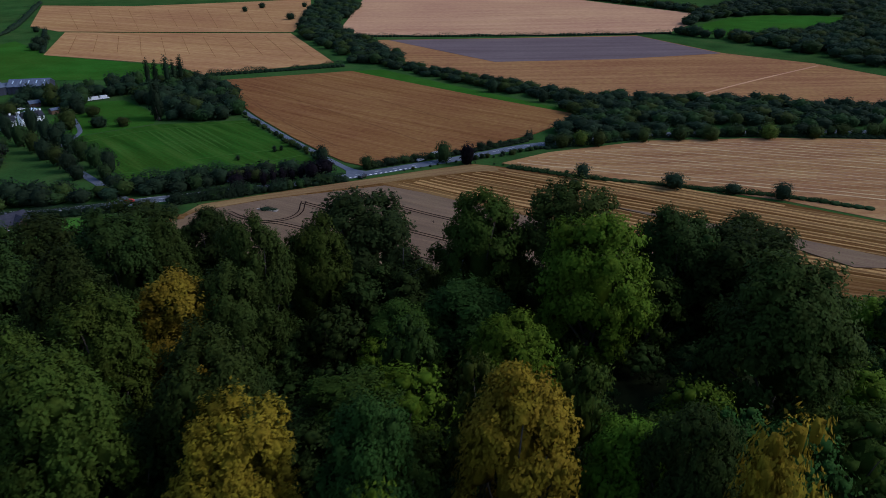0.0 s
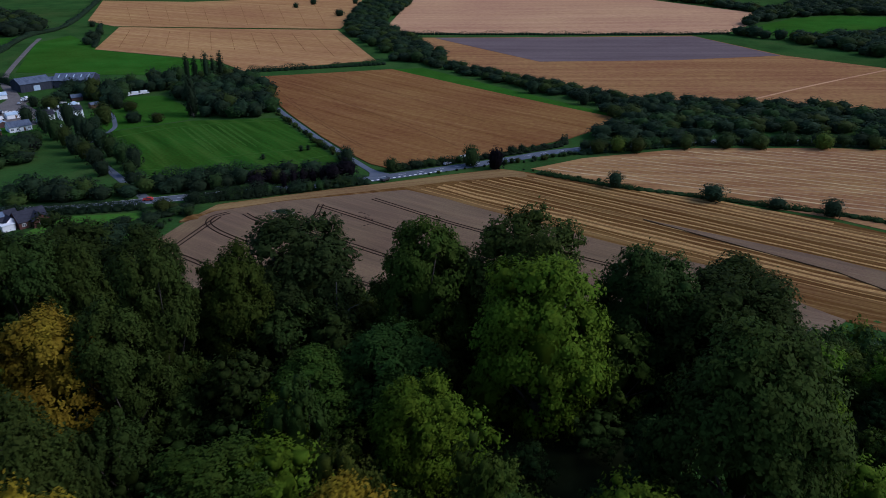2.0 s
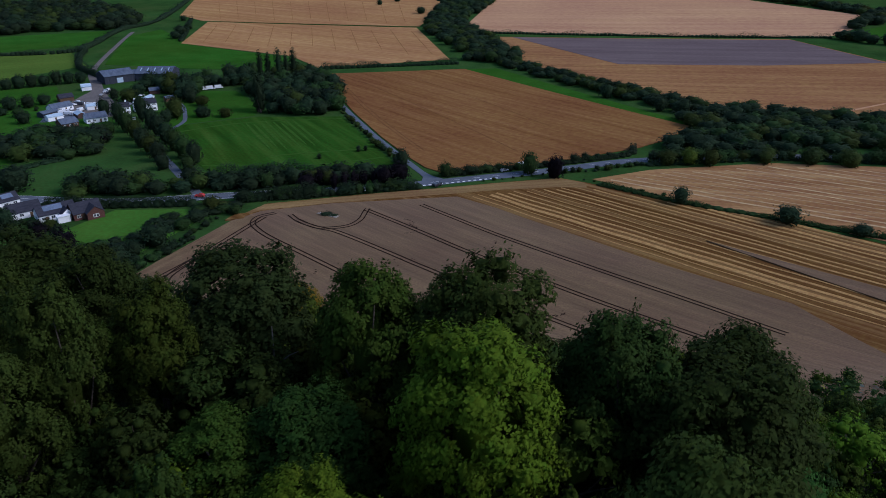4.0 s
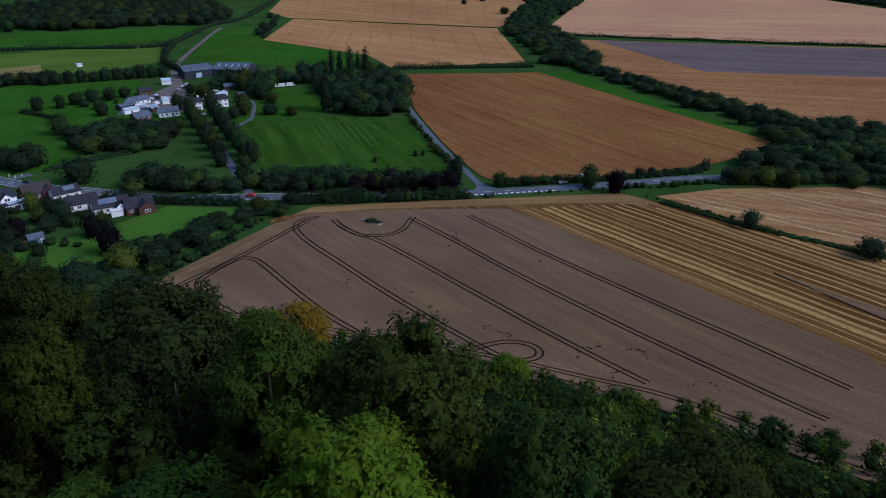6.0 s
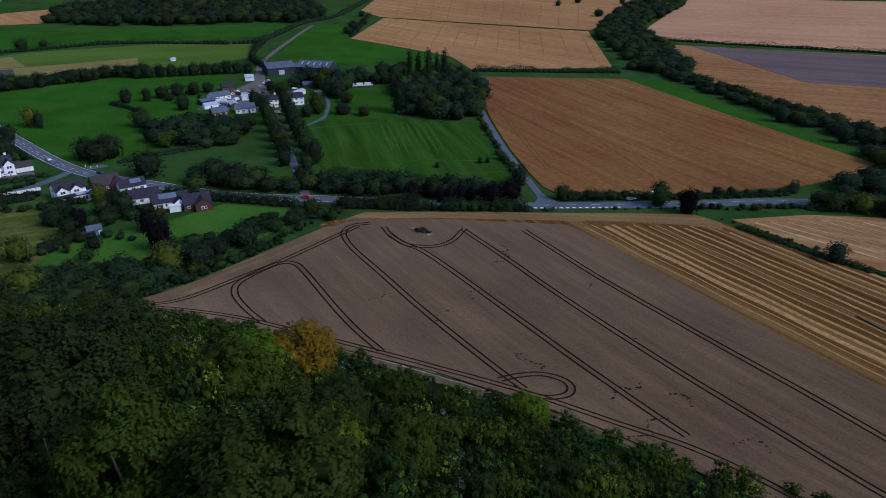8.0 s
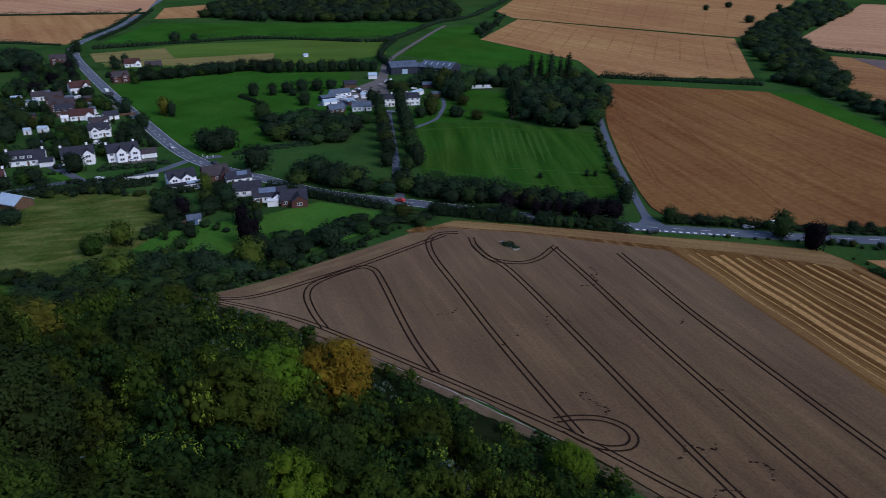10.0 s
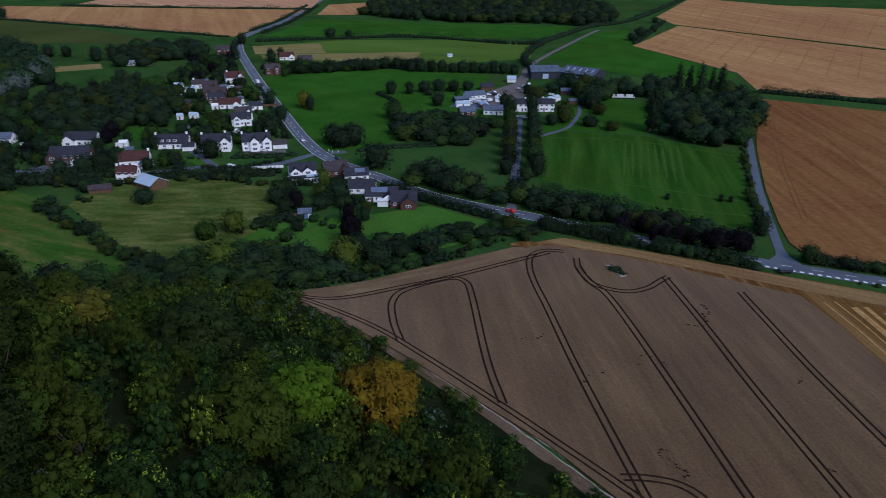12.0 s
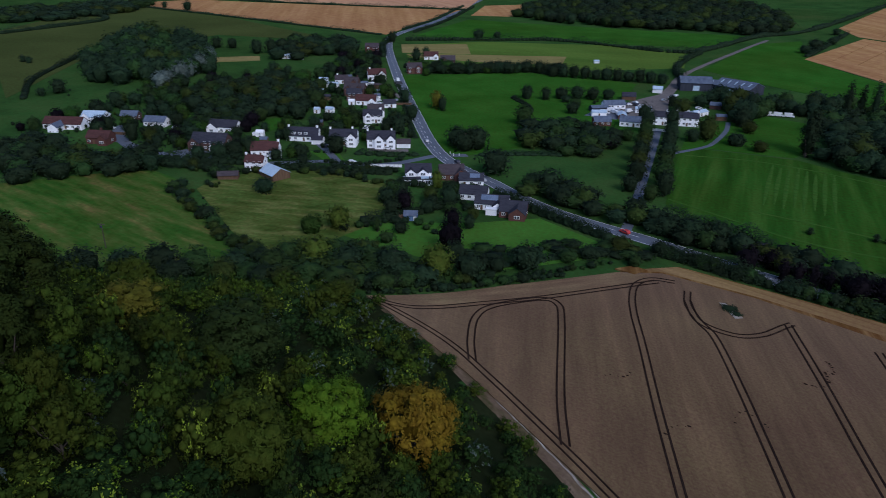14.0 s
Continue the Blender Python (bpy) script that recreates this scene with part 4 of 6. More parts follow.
thicket("undergrowth", (-130, -70, 60, 90, lambda x, y: float(wood_depth(x, y)) >= 80 and -0.49 * (x + 86) + 0.87 * (y + 32) > -60), 6.6, 3.4, 7.4, [LEAF_SCRUB, LEAF_DARK, LEAF_MID, LEAF_MID, LEAF_MID, LEAF_MID], "dark undergrowth between the trees of the hilltop")

# the dead tree that stands bare among the crowns
dv, df = [], []
limb(dv, df, (0, 0, -0.5), (0.3, 0.1, 6.5), 0.2, 0.12, 8, 0.15)
limb(dv, df, (0.25, 0.1, 5.0), (0.6, 0.0, 10.5), 0.15, 0.05, 6, 0.1)
limb(dv, df, (0.25, 0.1, 6.0), (3.0, -1.2, 8.0), 0.12, 0.03, 5, 0.25)
limb(dv, df, (0.2, 0.1, 5.6), (-0.9, 0.6, 7.6), 0.10, 0.03, 5, 0.1)
dead = new("dead_tree", mesh_of("dead_tree", dv, df, DEADWOOD, True))
dead.matrix_basis = pose(-39.6, 43.1, float(land(-39.6, 43.1))) @ Matrix.Diagonal((1, 1, 1.22, 1))
tagged(dead, "bare grey dead tree among dark crowns", "tree")

# ---------------------------------------------------------------- far woods
far_wood("east_wood", [(230, 268), (250, 300), (296, 305), (352, 236), (402, 162), (345, 146), (300, 190), (240, 226), (185, 247), (215, 262)], FAR_DARK, "dark green wood along the main road", 9.0, 7.6)
far_wood("north_east_wood", [(594, 478), (604, 436), (650, 395), (760, 375), (880, 420), (1080, 460), (700, 240), (548, 220), (580, 330)], FAR_DARK, "dark green wood on the far rise", 13, 11)
far_wood("skyline_copse", [(598, 484), (660, 506), (759, 524), (826, 510), (890, 440), (1080, 470), (1000, 640), (757, 560)], FAR_DARK, "dark green wood behind a far clearing", 13, 11)
far_wood("skyline_belt", [(770, 560), (800, 720), (808, 900), (822, 900), (826, 720), (800, 552)], FAR_DARK, "dark belt of trees beyond the far stubble", 11, 9)
far_wood("valley_wood", [(249, 690), (290, 790), (375, 940), (500, 1075), (470, 960), (315, 745), (300, 670), (275, 560), (262, 505), (215, 530), (232, 560)], FAR_DARK, "long dark wood in a fold between two fields", 10, 9)
far_wood("hedgerow_wood", [(228, 560), (256, 560), (255, 470), (270, 392), (284, 318), (262, 300), (256, 340), (247, 400), (238, 480)], FAR_DARK, "thick dark hedgerow wood beside the green margin", 7.5, 6.5)
far_wood("far_wood", [(-339, 866), (-355, 969), (-232, 1140), (-100, 1120), (-29, 965), (-31, 862), (-257, 838)], FAR_DARK, "dark wood on the skyline above green pasture", 13, 12)
far_wood("farm_wood", [(27, 430), (28, 470), (24, 506), (70, 550), (92, 500), (78, 440), (70, 404), (46, 411)], FAR_DARK, "dark trees round the farm garden", 9, 11)
far_wood("barn_wood", [(-44, 524), (-20, 528), (8, 534), (40, 548), (32, 517), (-2, 518), (-8, 500), (-4, 480), (-14, 474), (-24, 486), (-30, 504)], FAR_DARK, "dark trees between barns and farm garden", 7.5, 12.5)
far_wood("farm_copse", [(-108, 362), (-122, 404), (-106, 418), (-76, 412), (-62, 388), (-70, 370)], FAR_DARK, "dark copse beside the farm buildings", 8.5, 9)
far_wood("village_wood", [(-285, 300), (-310, 330), (-343, 377), (-337, 428), (-285, 425), (-245, 365), (-246, 336), (-256, 310)], FAR_DARK, "dark trees between the village gardens", 8.5, 9.5, LAWNS)
far_wood("village_copse", [(-366, 460), (-375, 525), (-345, 540), (-388, 600), (-425, 540)], FAR_DARK, "dark trees at the end of the village", 11, 11)
far_wood("lane_copse", [(-272, 192), (-318, 214), (-323, 238), (-285, 234), (-247, 249), (-236, 241), (-249, 216)], FAR_DARK, "dark trees between the meadow and the village", 8, 9)
far_wood("west_wood", [(-448, 348), (-412, 350), (-392, 375), (-380, 414), (-429, 461), (-514, 515), (-600, 530), (-512, 417)], FAR_DARK, "rounded dark wood on the western rise", 11, 15)
far_wood("corner_copse", [(-116, 178), (-128, 188), (-123, 204), (-105, 211), (-80, 214), (-64, 211), (-78, 190), (-89, 180)], FAR_MID, "green trees at the corner of the wheat field", 7, 7)
far_wood("road_belt", [(-86, 304), (-60, 297), (-36, 290), (-24, 290), (-28, 300), (-50, 306), (-78, 316)], FAR_DARK, "dark belt of trees along the main road", 7, 8)
far_wood("meadow_belt", [(-24, 286), (0, 280), (24, 275), (48, 270), (62, 268), (62, 276), (40, 281), (20, 287), (-4, 294), (-22, 300)], FAR_DARK, "dark belt of trees between road and meadow", 7, 8)
far_wood("paddock_belt", [(-12, 262), (-24, 268), (-44, 262), (-66, 244), (-82, 222), (-76, 216), (-58, 232), (-40, 250), (-22, 258)], FAR_DARK, "dark belt of bushes along the wheat field", 6, 2.6)
far_wood("skyline_wood", [(-747, 480), (-726, 590), (-765, 700), (-815, 700), (-860, 500)], FAR_DARK, "dark wood beyond the western pasture", 14, 9)

# ---------------------------------------------------------------- hedges
for pts, w, h, mat, label in (
        ([(138, 222), (153, 190), (176, 155), (189, 133), (201, 115), (214, 85)], 3.2, 1.6, FAR_MID, "low green hedge between two stubble fields"),
        ([(80, 264), (100, 262), (116, 260), (142, 257), (176, 254), (186, 262)], 3.2, 2.8, FAR_DARK, "dark green roadside hedge below the orange field"),
        ([(176, 236), (240, 212), (300, 165), (360, 100)], 3.0, 2.0, FAR_DARK, "dark hedge along the pale stubble field"),
        ([(-20, 258), (-30, 262), (-40, 252), (-58, 232)], 3.0, 1.6, FAR_DARK, "low dark hedge round the house paddock"),
        ([(61, 253.5), (54, 255), (47, 256.5)], 4.0, 3.4, FAR_DARK, "overgrown dark hedge between road and field"),
        ([(35, 258.5), (30, 259.5), (27, 260)], 4.0, 3.6, FAR_DARK, "overgrown dark hedge between road and field"),
        ([(17, 261.5), (8, 263), (-2, 266), (-14, 268)], 5.0, 4.8, FAR_DARK, "overgrown dark hedge between road and field"),
        ([(95, 552), (130, 545), (170, 535), (206, 526)], 4.0, 4.0, FAR_DARK, "dark hedge with small trees between orange fields"),
        ([(300, 676), (400, 606), (500, 536), (590, 478)], 4.0, 3.5, FAR_DARK, "straight dark hedge across the far fields"),
        ([(-350, 640), (-284, 684), (-215, 719), (-118, 709), (-86, 718)], 5.0, 4.5, FAR_DARK, "dark hedge between two green pastures"),
        ([(-87, 722), (-75, 760), (-51, 845), (-4, 930), (70, 1240)], 8.0, 6.0, FAR_DARK, "dark hedgerow beside the farm track"),
        ([(2, 745), (12, 800), (29, 915)], 5.0, 4.0, FAR_DARK, "dark hedge between pasture and orange field"),
        ([(-72, 585), (-86, 626), (-88, 680), (-84, 716)], 6.0, 6.0, FAR_DARK, "dark hedgerow beside the farm track"),
        ([(-790, 674), (-602, 668), (-392, 655)], 3.5, 3.0, FAR_DARK, "long dark hedge below the orange field"),
        ([(-730, 806), (-560, 850), (-418, 893)], 4.0, 4.0, FAR_DARK, "dark hedge between two far fields"),
        ([(-176, 312), (-166, 316), (-156, 321), (-151, 326)], 2.6, 2.4, FAR_DARK, "clipped dark garden hedge"),
        ([(-195, 273), (-165, 286), (-146, 294)], 5.0, 3.5, FAR_DARK, "dark hedge along the village lane"),
        ([(-246, 252), (-225, 262), (-206, 271)], 4.0, 4.0, FAR_DARK, "dark hedge along the village lane"),
        ([(-122, 240), (-112, 251), (-103, 273)], 4.0, 3.0, FAR_DARK, "dark hedge between garden and rough paddock"),
        ([(-277, 522), (-239, 521), (-195, 560), (-165, 558)], 8.0, 6.0, FAR_DARK, "tall dark hedgerow behind the paddock"),
        ([(-160, 470), (-140, 450), (-130, 420)], 2.5, 2.0, FAR_DARK, "low dark hedge across the paddock"),
        ([(-122, 345), (-100, 360), (-88, 366)], 2.5, 2.0, FAR_DARK, "low dark hedge across the paddock"),
        ([(-168, 354), (-198, 394), (-234, 444), (-254, 470)], 1.4, 0.8, FAR_DARK, "dark roadside hedge beside the paddock"),
        ([(-320, 552), (-352, 600), (-372, 650)], 6.0, 5.0, FAR_DARK, "dark roadside hedge at the end of the village"),
        ([(-392, 700), (-405, 790), (-440, 930)], 4.0, 3.0, FAR_DARK, "dark roadside hedge in the far fields"),
        ([(-372, 690), (-388, 790), (-424, 930)], 4.0, 3.0, FAR_DARK, "dark roadside hedge in the far fields"),
        ([(-760, 590), (-700, 560), (-690, 440)], 8.0, 5.0, FAR_DARK, "dark hedgerow across the western pasture"),
        ([(-525, 405), (-470, 330), (-420, 290)], 4.0, 3.0, FAR_DARK, "dark hedge at the edge of the western pasture"),
        ([(-20, 300), (-5, 296), (12, 292), (22, 282)], 6.0, 6.0, FAR_DARK, "dark tree belt along the mown meadow")):
    hedge("hedge", pts, w, h, mat, label)

hedge("hedge", [(-90, 294), (-72, 286), (-52, 278.5), (-34, 272)], 4.0, 4.4, FAR_DARK, "long clipped dark green boundary hedge", 0.5, 1.6, 0.08)
VALLEY = dict(LEAVES, L=FAR_LIGHT, D=FAR_DARK, M=FAR_MID, O=FAR_OLIVE)


def bush_row(points, gap, low, high, wide, tones="DDDMO", share_tree=0.25, label="dark green bush in an overgrown hedge"):
    """An overgrown hedge: bushes and small trees of its own, each a little off the line."""
    r = random.Random(int(abs(points[0][0] * 3 + points[0][1])))
    for q in curve_through(points, gap):
        x, y = q.x + r.uniform(-wide, wide), q.y + r.uniform(-wide, wide)
        h = r.uniform(low, high)
        leaf = r.choice(tones)
        tall = r.random() < share_tree
        words = label.replace("dark green", LOOK[leaf])
        if tall:
            plant(r.choice(FAR), x, y, h, h * r.uniform(0.5, 0.85), r.uniform(0, 360), VALLEY[leaf], "hedgerow_tree", words.replace("bush", "small tree"), "tree", "hedgerow trees")
        else:
            plant(r.choice(BUSH), x, y, h, h * r.uniform(0.5, 0.85), r.uniform(0, 360), VALLEY[leaf], "bush", words, "bush", "hedge bushes")


bush_row([(-216, 229), (-196, 219), (-177, 209), (-152, 199), (-128, 188)], 2.3, 2.4, 6.0, 3.0)
bush_row([(-214, 230), (-190, 218), (-160, 203)], 6.0, 1.2, 3.0, 4.0, "MODD")
bush_row([(-208, 250), (-198, 264), (-180, 272), (-165, 279), (-148, 281), (-132, 279)], 2.8, 2.2, 4.6, 2.2)
bush_row([(-262, 240), (-250, 243), (-239, 246), (-225, 252), (-210, 257)], 2.6, 3.0, 5.0, 0.8, "DDD", 0.2, "dark green bush in a tall hedge below the village lane")
bush_row([(-208, 295), (-199, 301), (-192, 304)], 2.2, 1.4, 2.2, 0.5, "D", 0.0, "dark green bush in a clipped garden hedge")
bush_row([(-181, 292), (-167, 297), (-160, 304), (-153, 315)], 2.2, 1.8, 2.8, 0.5, "D", 0.0, "dark green bush in a clipped garden hedge")
bush_row([(-296, 391), (-284, 403), (-276, 409)], 2.2, 1.2, 2.0, 0.5, "DM", 0.0, "dark green bush in a garden row")
bush_row([(-288, 383), (-273, 393)], 2.2, 1.2, 2.0, 0.5, "DM", 0.0, "dark green bush in a garden row")
bush_row([(-172, 287), (-158, 291), (-146, 297)], 2.6, 2.5, 4.5, 1.6)
bush_row([(-206, 245), (-224, 250), (-250, 246), (-270, 238)], 3.5, 2.5, 6.5, 3.0)
bush_row([(92, 249.5), (112, 248.5), (132, 245)], 5.0, 0.8, 1.8, 0.6, "DMO", 0.0, "dark green bush on the road verge")
bush_row([(-16, 270), (0, 265.5), (17, 261.5), (35, 258), (48, 256), (58, 254.5)], 2.8, 3.2, 6.0, 1.0, "DDDM", 0.3)
bush_row([(126, 245), (150, 241), (178, 237), (215, 222)], 3.4, 1.4, 3.6, 1.2, "DDMO", 0.1)
bush_row([(136, 232), (146, 212), (153, 198)], 4.0, 0.8, 2.0, 0.8, "DMO", 0.0)
bush_row([(66.5, 284), (67, 312), (67.8, 345), (70.5, 392), (72.5, 425)], 3.4, 1.2, 4.2, 1.2, "DDMO", 0.3, "dark green bush between lane and meadow")
bush_row([(182, 239), (232, 216.5), (262, 196), (294, 172.5), (340, 129)], 4.6, 4.5, 8.5, 1.6, "DMMOM", 1.0, "dark green tree in a belt along the main road")
bush_row([(80, 263.5), (100, 261.5), (130, 258.5), (165, 254.5)], 3.2, 2.2, 5.2, 0.9, "DDM", 0.4)
bush_row([(-266, 516), (-244, 518), (-214, 536), (-186, 556), (-164, 566)], 5.0, 6.0, 11.0, 3.0, "DDDB", 1.0, "dark green tree in a belt behind the paddock")
bush_row([(-250, 520), (-225, 536), (-196, 556)], 6.0, 6.0, 10.0, 5.0, "DDDM", 1.0, "dark green tree in a belt behind the paddock")
bush_row([(-55, 221), (-46, 231), (-36, 241), (-27, 251)], 2.6, 1.2, 3.0, 0.8, "DMDO", 0.0, "dark green bush along the edge of the wheat")
bush_row([(-88, 184), (-70, 204), (-57, 219)], 3.0, 2.5, 6.5, 1.6, "DDMDO", 0.5, "dark green bush along the edge of the wheat")
bush_row([(-80.5, 184), (-66, 202.5), (-53, 218.5), (-38, 234)], 2.2, 1.6, 3.6, 0.7, "DDMDD", 0.2, "dark green bush along the edge of the wheat")
bush_row([(-94, 190), (-76, 210), (-60, 227)], 4.0, 3.0, 7.0, 2.5, "DDMD", 0.6, "dark green bush along the edge of the wheat")
bush_row([(-130, 189), (-122, 196), (-112, 214), (-104, 226)], 3.5, 2.0, 5.0, 2.5, "DMOM")
bush_row([(-122, 229), (-112, 246), (-103, 250), (-92, 246)], 3.2, 1.5, 3.6, 2.0, "DDM")
bush_row([(-103, 300), (-112, 296), (-122, 287), (-134, 286)], 2.4, 2.0, 4.5, 1.5, "DDMB")
bush_row([(-93, 273), (-101, 279), (-110, 285)], 2.4, 1.5, 4.0, 1.5, "DDM")
bush_row([(-176, 338), (-190, 332), (-206, 327), (-230, 325)], 2.6, 2.5, 6.0, 2.0, "DDMB", 0.5)
bush_row([(-206, 333), (-216, 352), (-226, 372)], 3.0, 3.0, 8.0, 3.0, "DDDB", 0.7)
bush_row([(-280, 470), (-296, 492), (-316, 520)], 4.0, 3.0, 8.0, 4.0, "DDM", 0.7)
plant(BUSH[1], 14.5, 237.5, 1.9, 3.0, 40, FAR_DARK, "bush", "low dark bush in a hollow of the wheat", "bush")
plant(BUSH[2], 17, 235, 1.5, 2.0, 10, FAR_DARK, "bush", "low dark bush in a hollow of the wheat", "bush")

# ---------------------------------------------------------------- trees of the valley
EAST_TREES = [(153, 188, 8.2, 4.6, "D"), (174, 152, 7.8, 6.2, "D"), (188, 131, 5.4, 4.2, "D"), (198, 114, 7.8, 4.8, "D"), (245, 368, 11, 5.2, "D"), (252, 321, 10, 5, "D"), (262, 311, 8.5, 5.4, "D"), (270, 294, 8, 5.3, "D"), (117, 251, 11.5, 4.9, "M"), (125, 241, 12, 4.6, "P"),
              (184, 233, 8, 5.5, "O"), (193, 228, 9, 5, "L"), (201, 222, 9.5, 5, "O"), (244, 202, 9, 5.7, "M"), (257, 191, 9, 5.6, "O"), (283, 172, 10, 5.6, "L"), (226, 212, 7, 4.6, "O"), (303, 157, 8, 4.5, "O"), (66, 287, 9.5, 4.2, "D")]
ROAD_TREES = [(48, 262, 10, 5.4, "P"), (56, 265, 10.5, 5.8, "P"), (22, 275, 7.7, 3.3, "P"), (15, 272, 8.9, 4.6, "P"), (79, 264, 7.8, 4, "M"), (32, 316, 3.0, 1.6, "D"), (54, 320, 3.5, 1.6, "D"), (58, 320, 3.2, 1.4, "D"),
              (-16, 288, 9, 6, "D"), (-7, 287, 10.4, 6, "D"), (3, 288, 10, 5.7, "D"), (11, 287, 7.4, 4.9, "M"), (-27, 264, 6.1, 4.8, "O"), (-19, 254, 5, 3, "M"), (-50, 233, 10.5, 6.6, "D"), (-58, 226, 6, 3.8, "D"), (-40, 246, 5.3, 3.9, "M")]
GARDEN_TREES = [(-80, 233, 13, 5.2, "P"), (-89, 252, 9, 4, "P"), (-74, 226, 8.4, 4, "D"), (-117, 289, 9.5, 3.5, "L"), (-107, 284, 5.5, 4.5, "M"), (-112, 234, 6.6, 1.9, "M"), (-126, 229, 9.7, 5.5, "L"), (-132, 220, 8, 5, "B"), (-115, 259, 9.5, 4, "P"), (-106, 261, 6.5, 4, "D"),
                (-104, 238, 5, 3.4, "D"), (-82, 291, 5.4, 1.4, "D"), (-79, 291, 5, 1.4, "D"), (-111, 197, 12, 6.4, "L"), (-99, 198, 9.8, 6.3, "D"), (-85, 203, 11.7, 6.2, "D"), (-73, 211, 12, 6.3, "L"), (-64, 217, 9.5, 5.4, "D"), (-98, 266, 5, 3.5, "M")]
PADDOCK_TREES = [(-140, 351, 11.8, 7, "D"), (-130, 354, 13, 8, "D"), (-134, 347, 11, 7, "D"), (-104, 322, 12.5, 9, "D"), (-80, 311, 9.2, 5, "D"), (-72, 310, 11.5, 7, "D"), (-62, 308, 9.9, 6.3, "D"), (-52, 304, 8.7, 6.5, "D"), (-190, 417, 12, 4.8, "A"), (-184, 414, 11, 3.0, "D"),
                 (-128, 412, 12.5, 6.3, "M"), (-152, 474, 10.5, 4.5, "D"), (-42, 330, 9, 4.3, "D"), (-27, 331, 13, 4.7, "D"), (-31, 322, 8.8, 4.3, "M"), (-105, 173, 7.3, 5.5, "O"), (-119, 173, 7.5, 5, "M"), (-87, 180, 6, 4.8, "O"), (-35, 252, 5.4, 4, "D")]
FARM_TREES = [(-132, 487, 9, 5.5, "D"), (-123, 493, 10, 6, "D"), (-113, 495, 9, 5.5, "D"), (-104, 502, 8, 5, "D"), (-140, 478, 9, 4.2, "D"), (-126, 479, 5, 4, "D"), (-116, 470, 7, 4.5, "M"), (-112, 452, 8, 5, "D"), (-36, 540, 9, 6, "O"), (-22, 536, 9, 6, "D"), (-62, 505, 8, 4, "D"), (-46, 512, 9, 6, "D"), (-40, 523, 10, 8, "D"), (-26, 524, 10.5, 9, "D"), (-28, 436, 14, 6.6, "O"), (-12, 432, 7.8, 5.3, "D"), (-43, 345, 12, 5.2, "D"), (-31, 345, 13, 5.4, "M"), (-46, 360, 12, 5.2, "O"), (-34, 362, 13, 5.2, "M"),
              (-49, 376, 13, 5.2, "D"), (-37, 379, 14, 5.2, "D"), (-52, 393, 13, 5.0, "O"), (-40, 397, 15, 4.8, "D"), (-56, 412, 14, 5.0, "M"), (-43, 414, 16, 4.8, "D"), (-60, 432, 17, 4.6, "D"), (-47, 434, 18, 4.8, "D"), (-70, 392, 9, 6.5, "P"), (-76, 400, 8, 5.5, "P"), (-92, 414, 8, 6, "D"), (-66, 412, 8, 5, "M"), (-100, 408, 9, 7, "M"), (-68, 455, 13, 4.5, "D"), (-53, 493, 9, 7.5, "O"), (1, 427, 6.5, 5, "O"), (-34, 428, 9, 4.5, "D"), (-14, 500, 11, 6, "D"), (-9, 462, 8, 5.5, "O"), (-15, 474, 9, 5.5, "D"), (-10, 433, 5, 4, "D")]
VILLAGE_TREES = [(-249, 234, 10, 6.5, "D"), (-241, 238, 9, 5.5, "D"), (-256, 240, 9, 6, "D"), (-228, 268, 9, 6, "D"), (-187, 308, 10.5, 6.4, "D"), (-204, 282, 6.6, 4.2, "D"), (-188, 283, 5.3, 4, "D"), (-177, 244, 7.3, 5.3, "D"), (-297, 219, 10.6, 5.4, "D"), (-286, 219, 9.4, 5.8, "M"), (-266, 224, 10.3, 7.5, "D"), (-248, 242, 12.5, 8.6, "D"), (-236, 262, 8.2, 4.2, "D"), (-288, 266, 11.6, 4.4, "D"),
                 (-222, 273, 10.4, 5.2, "D"), (-306, 425, 11.8, 7.3, "B"), (-222, 335, 9.3, 4.7, "D"), (-308, 448, 9.8, 5.1, "M"), (-207, 345, 10.6, 4.7, "B"), (-188, 340, 7.2, 4.6, "D"), (-179, 355, 12, 5.3, "D"), (-214, 418, 10.7, 4.4, "D"), (-189, 385, 11.2, 5.1, "D")]
WEST_TREES = [(-374, 359, 13, 6.6, "S"), (-382, 372, 12, 6.2, "S"), (-384, 386, 15, 7.2, "S"), (-392, 400, 13, 6.4, "S"), (-396, 415, 16, 7.6, "S"), (-408, 430, 13, 6.4, "S"), (-423, 450, 13, 6.9, "S"), (-538, 365, 6, 3.1, "D"), (-530, 365, 6, 3.1, "D"), (-417, 313, 10.8, 6.3, "D"), (-419, 302, 5.7, 3.7, "D"), (-480, 494, 12.8, 6.1, "D"), (-468, 503, 10.8, 6.2, "D"),
              (-457, 511, 9.9, 5.1, "D"), (-419, 502, 14, 6.2, "D"), (-409, 509, 14, 6, "D"), (-421, 557, 12, 9, "D"), (-402, 562, 12, 9, "D"), (-383, 566, 12, 8.5, "D"), (-743, 684, 9.6, 4.3, "D"), (-699, 681, 13, 6.3, "D"), (-356, 309, 11.5, 5.2, "D")]
